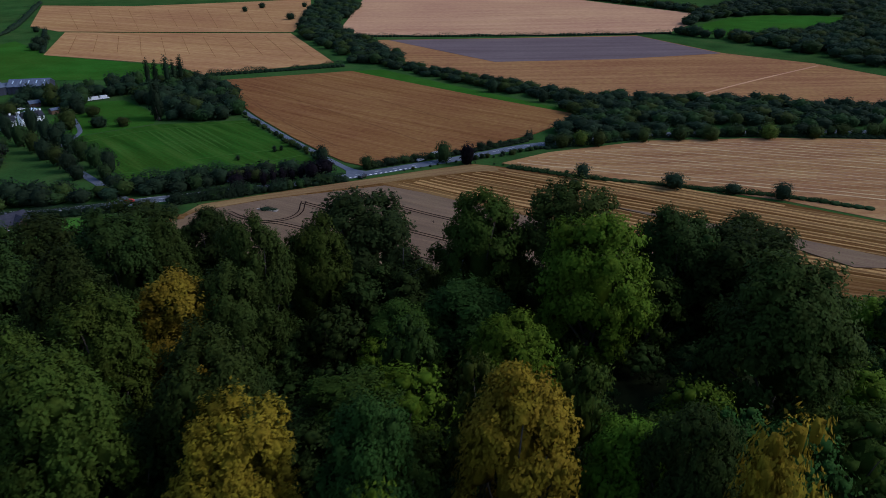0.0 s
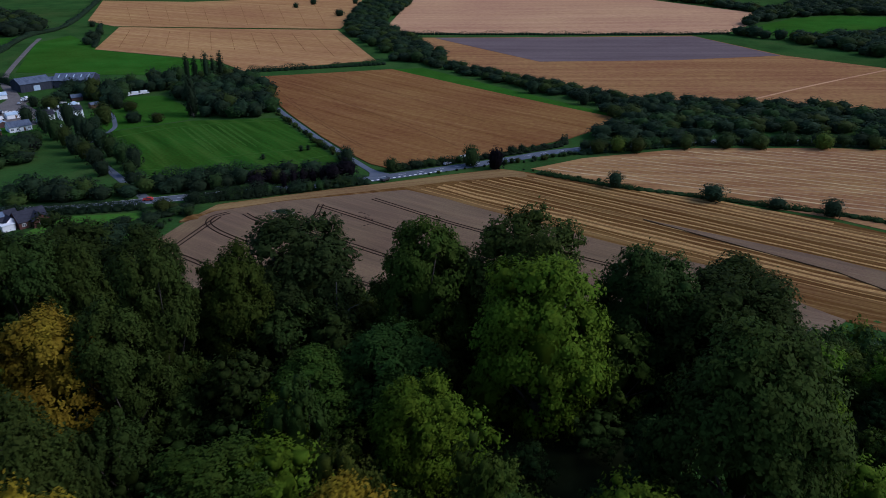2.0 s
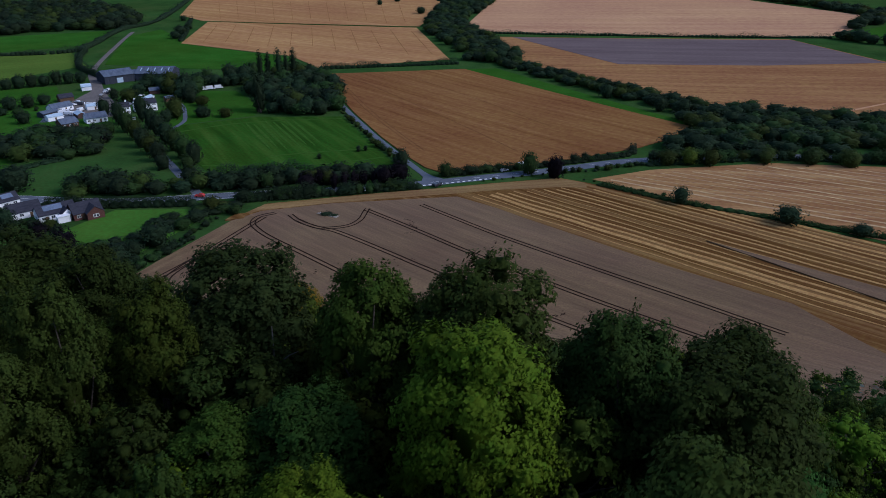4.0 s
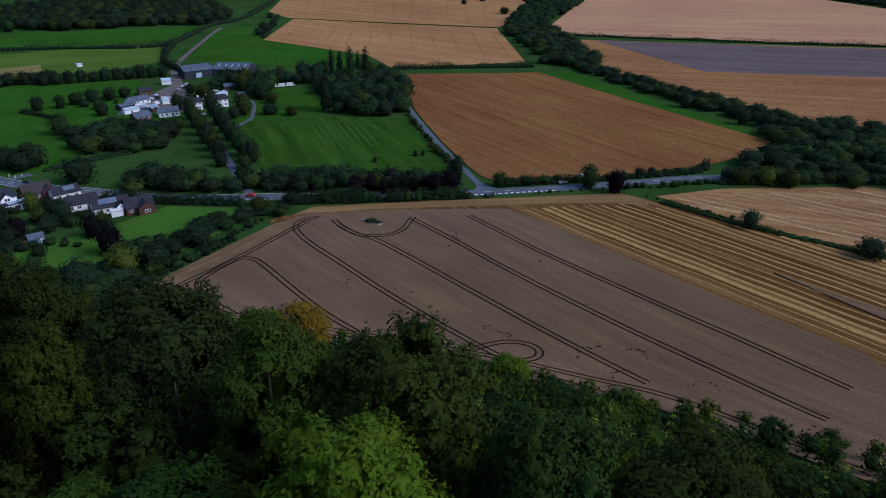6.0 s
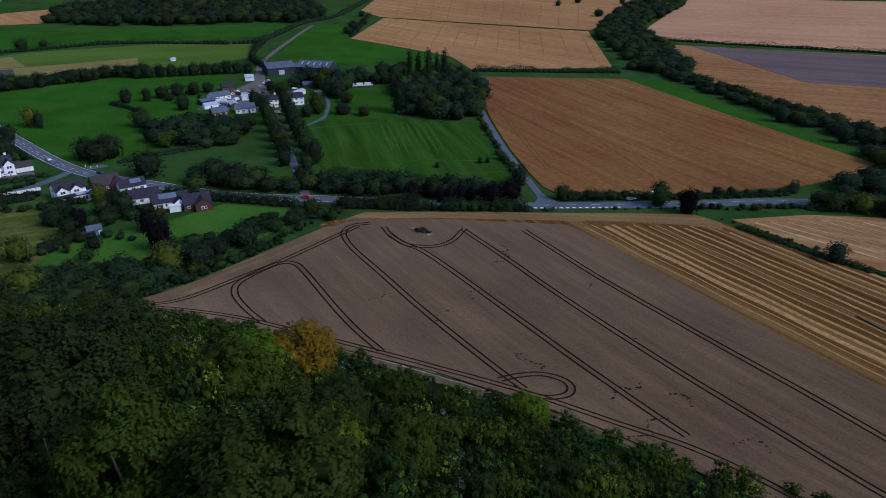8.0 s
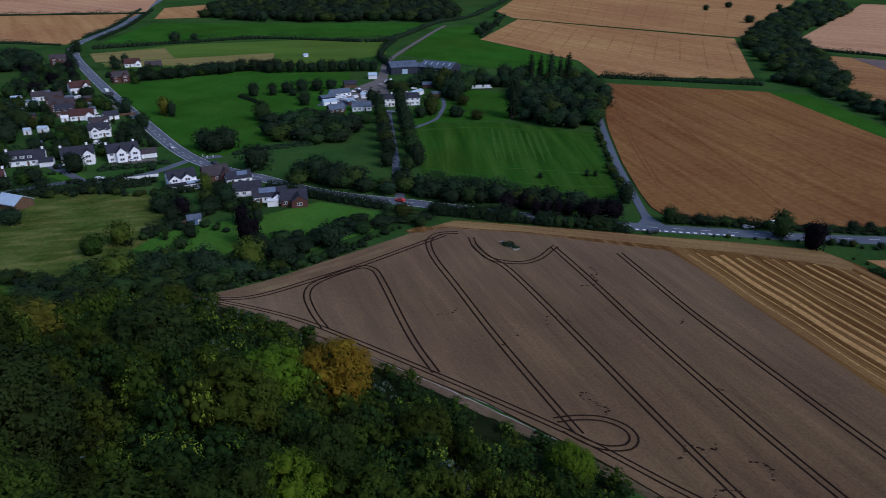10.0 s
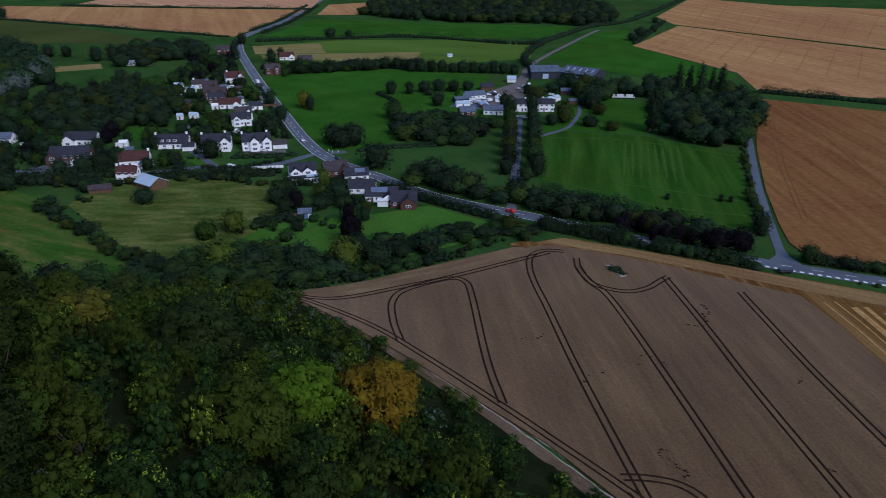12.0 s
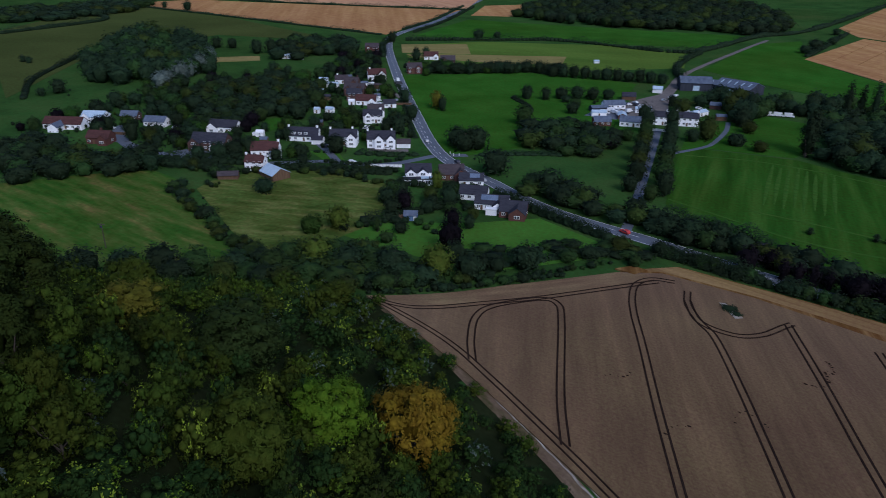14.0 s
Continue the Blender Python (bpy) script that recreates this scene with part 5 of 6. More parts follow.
FAR_TREES = [(-352, 320, 8.9, 5.3, "D"), (292, 976, 8, 5, "D"), (330, 1006, 9, 5.6, "D"), (308, 858, 10, 7.3, "D"), (-41, 950, 10, 7.2, "D"), (6, 786, 12, 7.9, "D"), (19, 905, 7, 5, "D"), (18, 831, 7.4, 5.2, "D"), (-1, 766, 8.7, 6.5, "D"), (-294, 685, 10.9, 6.8, "D"), (-281, 702, 7.7, 4.6, "D"),
             (-356, 622, 10.6, 4.4, "D"), (-298, 571, 8.6, 3.5, "D"), (-330, 330, 10, 6, "M"), (-345, 345, 10, 6, "D"), (420, 1010, 9, 5, "D"), (470, 985, 9, 5, "D"), (388, 985, 8, 5, "D")]
FOOT_TREES = [(-186, 133, 9, 6, "D"), (-176, 142, 10, 6.5, "D"), (-166, 150, 11, 7, "D"), (-157, 158, 10, 6, "D"), (-148, 165, 11, 6.6, "D"), (-139, 171, 10, 6, "M"), (-129, 178, 9, 5.6, "D"), (-119, 184, 9, 5.5, "M"), (-172, 132, 10, 6, "D"),
              (-160, 142, 11, 6, "D"), (-148, 152, 11, 6.5, "D"), (-136, 160, 10, 6, "D"), (-124, 168, 9, 5.5, "O"), (-112, 172, 8, 5, "D"), (-196, 122, 9, 6, "D"), (-206, 112, 10, 6, "D")]
for n, group in enumerate((FOOT_TREES, EAST_TREES, ROAD_TREES, GARDEN_TREES, PADDOCK_TREES, FARM_TREES, VILLAGE_TREES, WEST_TREES, FAR_TREES)):
    for i, (x, y, h, r, leaf) in enumerate(group):
        plant(FAR[(i + n) % 5] if r > 2.2 else POPLAR[i % 2], x, y, h, r, wood.uniform(0, 360), VALLEY[leaf], "valley_tree", f"{'large' if h > 10 else 'small'} {LOOK[leaf]} tree standing in the valley", "tree", "trees of the valley")
for i, (x, y) in enumerate(((38, 505), (45, 512), (52, 508), (60, 520), (66, 522), (22, 432), (25, 436), (23, 428))):
    plant(POPLAR[i % 2], x, y, (27, 24, 27, 22, 24, 27, 24, 22)[i], 3.0 + 0.4 * (i % 3), i * 77, FAR_DARK, "poplar", "tall narrow dark poplar by the farm garden", "tree", "poplars")
for i, (x, y, h) in enumerate(((26.5, 268, 8.5), (31, 267.5, 9.0), (35.5, 267.5, 8.6), (40, 267, 8.0), (44.5, 266, 7.6))):
    plant(CONE[i % 2], x, y, h, 2.9, i * 71, LEAF_PURPLE, "conical_tree", "pointed dark purple tree beside the main road", "tree", "pointed roadside trees")
for i in range(11):
    x, y = -84 - i * 8, 570 - i * 1.6
    plant(FAR[i % 5], x, y, 9 + i % 3, 5.2, i * 91, FAR_DARK, "valley_tree", "round dark green tree in a row behind the farm", "tree", "farm tree row")
# ---------------------------------------------------------------- buildings
RENDER_WHITE = material("white_render", [(0.8165, 0.8278, 0.8505), (0.9299, 0.9412, 0.9639)], 0.6, fine=(3, 0.06))
BRICK = material("red_brick", [(0.0810, 0.0390, 0.0328), (0.1215, 0.0585, 0.0474)], 3.0, fine=(8, 0.2))
BRICK_DARK = material("brown_brick", [(0.07, 0.045, 0.040), (0.11, 0.065, 0.055)], 3.0, fine=(8, 0.2))
TILE_DARK = material("dark_roof_tiles", [(0.0284, 0.0294, 0.0398), (0.0527, 0.0532, 0.0677)], 1.2, rough=0.6, stretch=(3, 1, 1), fine=(4, 0.2), bump=0.3)
TILE_RED = material("red_roof_tiles", [(0.0560, 0.0290, 0.0280), (0.0950, 0.0460, 0.0420)], 1.2, rough=0.7, stretch=(3, 1, 1), fine=(4, 0.2), bump=0.3)
TILE_BROWN = material("brown_roof_tiles", [(0.0478, 0.0392, 0.0448), (0.0765, 0.0641, 0.0690)], 1.2, rough=0.7, stretch=(3, 1, 1), fine=(4, 0.2), bump=0.3)
SHEET_DARK = material("dark_sheet_wall", [(0.030, 0.034, 0.046), (0.055, 0.060, 0.078)], 0.6, rough=0.5, stretch=(1, 1, 6), fine=(2, 0.15))
SLATE = material("grey_sheet_roof", [(0.0675, 0.0837, 0.1188), (0.1283, 0.1553, 0.2093)], 0.6, rough=0.45, stretch=(1, 6, 1), fine=(2, 0.15))
SHEET_BLUE = material("pale_blue_sheet", [(0.34, 0.44, 0.54), (0.46, 0.56, 0.66)], 0.8, rough=0.4, fine=(2, 0.1))
GLASS = material("window_glass", [(0.02, 0.025, 0.035), (0.05, 0.06, 0.075)], 1.5, rough=0.08, spec=0.6)
WHITE = material("white_painted_wood", [(0.74, 0.75, 0.77), (0.82, 0.83, 0.84)], 2.0, rough=0.5)
PV = material("solar_glass", [(0.10, 0.13, 0.19), (0.16, 0.20, 0.28)], 1.0, rough=0.15, spec=0.7)
TIMBER = material("brown_timber", [(0.09, 0.055, 0.035), (0.15, 0.095, 0.06)], 1.5, stretch=(1, 1, 6), fine=(4, 0.2))
BLUE_WOOD = material("blue_painted_wood", [(0.10, 0.17, 0.30), (0.15, 0.23, 0.38)], 1.5, fine=(4, 0.15))
CAR_WHITE = material("white_car_paint", [(0.70, 0.71, 0.73), (0.78, 0.79, 0.80)], 1.0, rough=0.25, spec=0.6)
CAR_DARK = material("dark_car_paint", [(0.03, 0.03, 0.04), (0.06, 0.06, 0.07)], 1.0, rough=0.25, spec=0.6)
CAR_RED = material("red_car_paint", [(0.40, 0.03, 0.025), (0.50, 0.05, 0.04)], 1.0, rough=0.25, spec=0.6)
CAR_GREY = material("silver_car_paint", [(0.34, 0.35, 0.37), (0.44, 0.45, 0.47)], 1.0, rough=0.25, spec=0.6, metal=0.3)
RUBBER = material("black_rubber", [(0.015, 0.015, 0.015), (0.03, 0.03, 0.03)], 4.0)


def block(bm, x0, x1, y0, y1, z0, z1):
    v = [bm.verts.new(p) for p in ((x0, y0, z0), (x1, y0, z0), (x1, y1, z0), (x0, y1, z0), (x0, y0, z1), (x1, y0, z1), (x1, y1, z1), (x0, y1, z1))]
    for f in ((0, 3, 2, 1), (4, 5, 6, 7), (0, 1, 5, 4), (1, 2, 6, 5), (2, 3, 7, 6), (3, 0, 4, 7)):
        bm.faces.new([v[i] for i in f])


def prism(bm, profile, a, b, axis="x"):
    """A cross-section (across, up) drawn out from a to b along x or y."""
    def at(s, q):
        return (s, q[0], q[1]) if axis == "x" else (q[0], s, q[1])
    va, vb = [bm.verts.new(at(a, q)) for q in profile], [bm.verts.new(at(b, q)) for q in profile]
    n = len(profile)
    bm.faces.new(va)
    bm.faces.new(vb[::-1])
    for i in range(n):
        bm.faces.new((va[i], vb[i], vb[(i + 1) % n], va[(i + 1) % n]))
    bmesh.ops.recalc_face_normals(bm, faces=bm.faces[:])


def boxed(*size):
    bm = bmesh.new()
    block(bm, *size)
    return bm


def gabled(parent, x0, x1, y0, y1, eaves, rise, wall, roof, axis="x", over=0.4, z0=-0.4, names=("wall", "roof")):
    """Walls with gable ends and a two-sided roof with its own thickness and eaves."""
    a0, a1, b0, b1 = (x0, x1, y0, y1) if axis == "x" else (y0, y1, x0, x1)
    mid, half = (b0 + b1) / 2, (b1 - b0) / 2
    bm = bmesh.new()
    prism(bm, [(b0, z0), (b1, z0), (b1, eaves), (mid, eaves + rise), (b0, eaves)], a0, a1, axis)
    part(names[0], bm, wall, parent)
    bm = bmesh.new()
    k = rise / half
    e = over
    prism(bm, [(b0 - e, eaves - e * k + 0.02), (mid, eaves + rise + 0.02), (b1 + e, eaves - e * k + 0.02), (b1 + e, eaves - e * k + 0.24), (mid, eaves + rise + 0.27), (b0 - e, eaves - e * k + 0.24)], a0 - e * 0.6, a1 + e * 0.6, axis)
    return part(names[1], bm, roof, parent)


def window(parent, x, y, z, w, h, face=-1, axis="x"):
    """A white frame with a dark pane; face tells which way it looks."""
    fr = bmesh.new()
    pn = bmesh.new()
    if axis == "x":
        ys = sorted((y, y + face * 0.07))
        block(fr, x - w / 2, x + w / 2, *ys, z, z + h)
        ys = sorted((y, y + face * 0.10))
        for s in (-1, 1):
            block(pn, x + s * w * 0.24 - w * 0.19, x + s * w * 0.24 + w * 0.19, *ys, z + h * 0.1, z + h * 0.9)
    else:
        xs = sorted((x, x + face * 0.07))
        block(fr, *xs, y - w / 2, y + w / 2, z, z + h)
        xs = sorted((x, x + face * 0.10))
        for s in (-1, 1):
            block(pn, *xs, y + s * w * 0.24 - w * 0.19, y + s * w * 0.24 + w * 0.19, z + h * 0.1, z + h * 0.9)
    frame_ob = part("window", fr, WHITE, parent)
    part("pane", pn, GLASS, frame_ob)


def chimney(parent, x, y, z0, z1, mat):
    bm = boxed(x - 0.45, x + 0.45, y - 0.35, y + 0.35, z0, z1)
    block(bm, x - 0.55, x + 0.55, y - 0.45, y + 0.45, z1 - 0.25, z1 - 0.05)
    stack = part("chimney", bm, mat, parent)
    pots = bmesh.new()
    for s in (-0.2, 0.2):
        bmesh.ops.create_cone(pots, cap_ends=True, segments=8, radius1=0.14, radius2=0.11, depth=0.5, matrix=Matrix.Translation((x + s, y, z1 + 0.2)))
    part("chimney_pot", pots, TILE_RED, stack)


SITES = []


def building(name, x, y, turn, label, category="house"):
    root = new(name)
    SITES.append((x, y))
    root.matrix_basis = pose(x, y, float(land(x, y)) + 0.1, 0, 0, turn)
    return tagged(root, label, category)


def house(x, y, turn, w, d, eaves, rise, wall, roof, label, wings=(), dormers=(), stacks=(), name="house", windows=True, door=0.0, panels=None, ends=True):
    """A gabled house: its ridge runs along its own x, its front looks along its own -y."""
    root = building(name, x, y, turn, label)
    gabled(root, -w / 2, w / 2, -d / 2, d / 2, eaves, rise, wall, roof)
    floors = (0.9, 3.4) if eaves > 4.2 else (0.9,)
    if windows:
        busy = [(a - b / 2 - 0.3, a + b / 2 + 0.3) for a, b, *_ in wings]
        n = max(2, int(w / 3.0))
        for z in floors:
            for i in range(n):
                u = -w / 2 + w * (i + 0.5) / n
                if not any(a < u < b for a, b in busy) and not (z < 1 and abs(u - door) < 1.1):
                    window(root, u, -d / 2, z, 1.5, 1.25)
                window(root, u, d / 2, z, 1.4, 1.2, 1)
            if ends:
                for s in (-1, 1):
                    window(root, s * w / 2, 0.0, z, 1.3, 1.2, s, "y")
        part("door", boxed(door - 0.5, door + 0.5, -d / 2 - 0.08, -d / 2, 0, 2.1), TIMBER, root)
    for u, ww, out, e2, r2 in wings:
        gabled(root, u - ww / 2, u + ww / 2, -d / 2 - out, 0.0, e2, r2, wall, roof, "y", 0.3, names=("gable_wing", "wing_roof"))
        for z in ((0.9, 3.3) if e2 > 4 else (0.9,)):
            window(root, u, -d / 2 - out, z, min(2.2, ww * 0.5), 1.3)
    for u, ww in dormers:
        z = eaves + rise * 0.12
        bm = boxed(u - ww / 2, u + ww / 2, -d / 2 + 0.5, 0, z, z + 1.6)
        dm = part("dormer", bm, wall, root)
        part("dormer_roof", boxed(u - ww / 2 - 0.2, u + ww / 2 + 0.2, -d / 2 + 0.25, 0.05, z + 1.6, z + 1.78), roof, dm)
        window(root, u, -d / 2 + 0.5, z + 0.3, ww * 0.8, 1.1)
    for u, v in stacks:
        chimney(root, u, v, eaves + rise * 0.3, eaves + rise + 1.2, wall if wall is not RENDER_WHITE else RENDER_WHITE)
    if panels:
        u, ww, t0, t1 = panels
        k = rise / (d / 2)
        bm = bmesh.new()
        lo, hi = -d / 2 * (1 - t0), -d / 2 * (1 - t1)
        up = lambda v: eaves + (v + d / 2) * k + 0.34
        vs = [bm.verts.new(p) for p in ((u - ww / 2, lo, up(lo)), (u + ww / 2, lo, up(lo)), (u + ww / 2, hi, up(hi)), (u - ww / 2, hi, up(hi)))]
        bm.faces.new(vs)
        g = bmesh.ops.extrude_face_region(bm, geom=bm.faces[:])
        bmesh.ops.translate(bm, vec=(0, 0, -0.12), verts=[v for v in g["geom"] if isinstance(v, bmesh.types.BMVert)])
        bmesh.ops.recalc_face_normals(bm, faces=bm.faces[:])
        part("solar_panel", bm, PV, root, "bluish solar panels on the roof")
    return root


# the village by the lane
house(-174, 330, 31, 14.5, 8, 5.0, 3.2, RENDER_WHITE, TILE_DARK, "white rendered house with two front gables", wings=((-1.0, 4.4, 2.2, 5.0, 2.2), (5.2, 4.4, 2.2, 5.0, 2.2)), stacks=((-7.0, 0), (5.5, 0.3)), door=2.2)
gar = building("garage", -164, 336, 31, "white double garage with a brown roof", "garage")
gabled(gar, -3.6, 3.6, -3, 3, 2.4, 1.6, RENDER_WHITE, TILE_BROWN)
part("garage_door", boxed(-2.6, 2.6, -3.1, -3.0, 0, 2.1), WHITE, gar)
house(-193, 323, 28, 14.5, 8, 4.8, 3.0, RENDER_WHITE, TILE_DARK, "white house with a dark roof and end gable", wings=((4.5, 5.0, 2.5, 4.6, 2.4),), stacks=((-7.0, 0), (4.5, 1.0)), door=0.5)
chalet = house(-131, 296, 33, 12.0, 9, 4.6, 2.6, RENDER_WHITE, TILE_DARK, "white chalet house with flat-roofed rear extension", wings=((-3.4, 4.6, 1.2, 4.4, 1.8), (2.0, 4.6, 1.2, 4.4, 1.8)), door=5.0)
part("extension", boxed(-7.0, 9.5, -9.5, -4.5, -0.3, 2.7), RENDER_WHITE, chalet)
part("extension_roof", boxed(-7.3, 9.8, -9.8, -5.8, 2.7, 2.95), TILE_DARK, chalet)
part("roof_light", boxed(1.0, 4.6, -9.2, -6.6, 2.95, 3.25), SHEET_BLUE, chalet, "pale blue glazed roof light")
for u in (6.0, 8.2):
    part("roof_light", boxed(u - 0.9, u + 0.9, -8.6, -6.2, 2.95, 3.2), SHEET_BLUE, chalet, "pale glazed roof light")
for u in (-5.0, -2.0, 1.0, 4.0, 7.0):
    window(chalet, u, -9.5, 0.3, 2.2, 2.0)
house(-119, 306, 33, 11.5, 8.5, 3.0, 3.4, BRICK, TILE_BROWN, "brick house with a broad brown roof", wings=((4.0, 6.0, 1.5, 2.8, 2.6),), door=-2)
house(-107, 303, 27, 11.0, 7, 2.8, 2.4, RENDER_WHITE, TILE_DARK, "white bungalow with solar panels on a dark roof", panels=(1.5, 4.5, 0.3, 0.85), door=-3, stacks=())
house(-98, 288, 18, 12, 8, 2.8, 2.6, RENDER_WHITE, TILE_DARK, "long dark-roofed bungalow wing", door=2)
bung = house(-86, 281, 18, 14, 8, 2.8, 2.6, RENDER_WHITE, TILE_DARK, "white bungalow with wide solar panels", panels=(-1.0, 7.0, 0.35, 0.9), wings=((3.0, 4.5, 3.0, 2.6, 1.8),), door=-4)
part("conservatory", boxed(-1.5, 3.0, -9.5, -7.0, -0.2, 2.5), WHITE, bung, "white glazed conservatory")
part("conservatory_roof", boxed(-1.7, 3.2, -9.8, -6.9, 2.5, 2.75), WHITE, bung)
house(-75, 278, 18, 11, 9, 2.8, 3.0, BRICK, TILE_DARK, "red brick bungalow end with white windows", wings=((2.0, 6.5, 3.0, 2.8, 2.4),), door=-2)
shed = building("garden_shed", -108, 252, 25, "blue painted garden summerhouse with white trim", "shed")
gabled(shed, -2.6, 2.6, -2, 2, 2.3, 1.2, BLUE_WOOD, SLATE)
part("door", boxed(1.2, 2.4, -2.1, -2.0, 0, 2.0), WHITE, shed)
part("lean_to", boxed(-5.2, -2.7, -1.6, 1.6, -0.2, 1.9), TIMBER, shed, "brown timber lean-to")
house(-216, 318, 24, 17, 9, 2.9, 3.6, RENDER_WHITE, TILE_DARK, "long white chalet bungalow with three dormers", dormers=((-4.5, 1.8), (-1.2, 1.8), (2.0, 1.8)), stacks=((-8.0, 0), (7.5, 0)), door=1)
gar = building("garage", -205, 316, 24, "white garage beside the chalet bungalow", "garage")
gabled(gar, -3, 3, -2.6, 2.6, 2.5, 1.4, RENDER_WHITE, TILE_DARK)
part("garage_door", boxed(-2.2, 2.2, -2.7, -2.6, 0, 2.1), WHITE, gar)
red_house = house(-214, 286, 30, 13.5, 8, 3.4, 3.2, RENDER_WHITE, TILE_RED, "white house with a red tiled roof", stacks=((6.5, 0),), door=-2)
part("extension", boxed(3.0, 8.5, -7.5, -3.9, -0.2, 2.6), RENDER_WHITE, red_house)
part("extension_roof", boxed(2.8, 8.8, -7.8, -3.9, 2.6, 2.85), SHEET_BLUE, red_house)
house(-202, 266, 22, 9, 6, 4.4, 2.4, RENDER_WHITE, TILE_RED, "white cottage with a red roof and two chimneys", stacks=((-4.3, 0), (4.3, 0)), door=-1)
bb = building("barn", -187, 262, -18, "barn with a pale blue sheet roof and red rear slope", "barn")
gabled(bb, -5.5, 5.5, -4.5, 4.5, 2.6, 2.6, TIMBER, SHEET_BLUE)
part("door", boxed(-1.4, 1.4, -4.6, -4.5, 0, 2.4), TIMBER, bb)
part("red_slope", boxed(-8.6, -5.6, -4.0, 4.0, 2.2, 2.5), TILE_RED, bb, "low red roofed side shed")
part("side_wall", boxed(-8.4, -5.6, -3.8, 3.8, -0.3, 2.2), BRICK_DARK, bb)
sh = building("shed", -203, 249, 35, "small brown timber shed with a tiled roof", "shed")
gabled(sh, -4.5, 4.5, -2, 2, 2.0, 1.3, TIMBER, TILE_BROWN)
part("door", boxed(1.0, 2.2, -2.1, -2.0, 0, 1.9), TIMBER, sh)
big = house(-244, 279, 22, 18, 9.5, 4.4, 3.6, BRICK_DARK, TILE_DARK, "large dark brick house with a white porch", wings=((-6.5, 6.0, 2.5, 4.2, 2.6),), door=2.5)
part("porch", boxed(1.0, 4.0, -6.3, -4.75, -0.2, 2.7), WHITE, big, "white painted front porch")
house(-262, 306, 18, 17, 8, 3.4, 3.0, RENDER_WHITE, TILE_DARK, "long white house with a dark roof", wings=((-5.0, 6.0, 2.0, 3.2, 2.4),), door=3)
longb = house(-338, 263, 24, 22, 8, 3.0, 3.0, RENDER_WHITE, TILE_RED, "long white farm range with a dark red roof", door=2)
gabled(longb, -4.0, 1.5, -11.0, 0.0, 2.6, 1.9, RENDER_WHITE, SLATE, "y", 0.3, names=("wing", "wing_roof"))
house(-337, 281, 24, 13, 9, 3.2, 2.6, RENDER_WHITE, SHEET_BLUE, "white building with a pale blue roof", wings=((-3.5, 5.0, 1.0, 3.2, 2.4),), door=3)
house(-298, 255, 24, 12, 7.5, 3.4, 2.8, BRICK, TILE_RED, "red brick house with white end wall", wings=((3.5, 4.5, 2.5, 3.2, 2.2),), stacks=((1.0, 0),), door=-2)
house(-325, 295, 24, 10, 6, 2.6, 2.2, BRICK_DARK, SLATE, "low brick outbuilding with a grey roof", name="outbuilding", door=0)
house(-302, 294, 20, 12.5, 7, 2.8, 2.4, RENDER_WHITE, SLATE, "low white building with a grey roof", name="outbuilding", door=-3)
# along the main road
house(-342, 567, 30, 12, 8, 4.6, 3, BRICK, TILE_BROWN, "brick house at the end of the village", wings=((-3, 4, 1.5, 4.4, 2),), door=2)
house(-273, 472, 40, 13.5, 8, 4.0, 3.4, RENDER_WHITE, TILE_RED, "white house with red tiled gables", wings=((3.2, 6.0, 2.5, 3.8, 3.0),), stacks=((-5, 0),), door=-2)
house(-286, 446, 30, 9, 6.5, 3.0, 2.6, RENDER_WHITE, TILE_BROWN, "low white house with a brown gabled roof", stacks=((-3, 0),), door=1)
house(-271, 438, 20, 10, 7, 4.2, 3.0, BRICK_DARK, TILE_BROWN, "brown gabled house in a village row", wings=((2.5, 4.5, 1.5, 4.0, 2.4),), stacks=((4, 0),), door=-2)
house(-218, 405, 40, 8, 6, 2.6, 2.0, RENDER_WHITE, TILE_DARK, "small white bungalow beside the main road", door=1)
house(-256, 421, 20, 14, 8, 4.6, 3, BRICK_DARK, TILE_BROWN, "brown brick house with white barge boards", wings=((-3.5, 5, 2.0, 4.4, 2.6), (3.5, 5, 2.0, 4.4, 2.6)), stacks=((0, 0),), door=0)
house(-248, 409, 30, 10, 7, 4.4, 2.8, BRICK_DARK, TILE_DARK, "dark brick house behind a long garden", stacks=((4, 0),), door=0)
house(-234, 403, 25, 13, 7.5, 3.0, 3.0, RENDER_WHITE, TILE_RED, "white bungalow with a dark red roof", wings=((4.0, 4.5, 1.5, 2.8, 2.0),), door=-2)
house(-212, 381, 35, 10, 7, 4.4, 2.8, RENDER_WHITE, TILE_BROWN, "white house with a brown roof", wings=((2.4, 4, 1.5, 4.2, 2),), door=-2)
house(-206, 369, 30, 11, 7, 4.4, 2.8, RENDER_WHITE, TILE_DARK, "white house with a dark roof beside trees", wings=((-2.4, 4, 1.5, 4.2, 2),), stacks=((4.6, 0),), door=2)
house(-262, 508, 42, 11.5, 8, 4.4, 3, BRICK, TILE_BROWN, "brick house with brown roof by the road", wings=((2.5, 4.5, 1.5, 4.2, 2.2),), stacks=((-4, 0),), door=-2)
house(-280, 566, 30, 12, 7.5, 2.9, 3.2, RENDER_WHITE, TILE_RED, "white bungalow with a red roof", wings=((4.0, 4.5, 1.5, 2.8, 2.2),), door=-2)
house(-256, 552, 30, 12, 8, 4.2, 3, BRICK_DARK, TILE_BROWN, "brown brick house beside a field", wings=((-3, 5, 1.5, 4, 2.4),), door=3)
house(-383, 499, 30, 9, 5, 2.4, 1.2, WHITE, SHEET_BLUE, "low white garden building behind trees", name="outbuilding", door=0)
house(-371, 503, 30, 4, 3.5, 2.4, 1.0, WHITE, SHEET_BLUE, "small white garden building behind trees", name="outbuilding", windows=False)

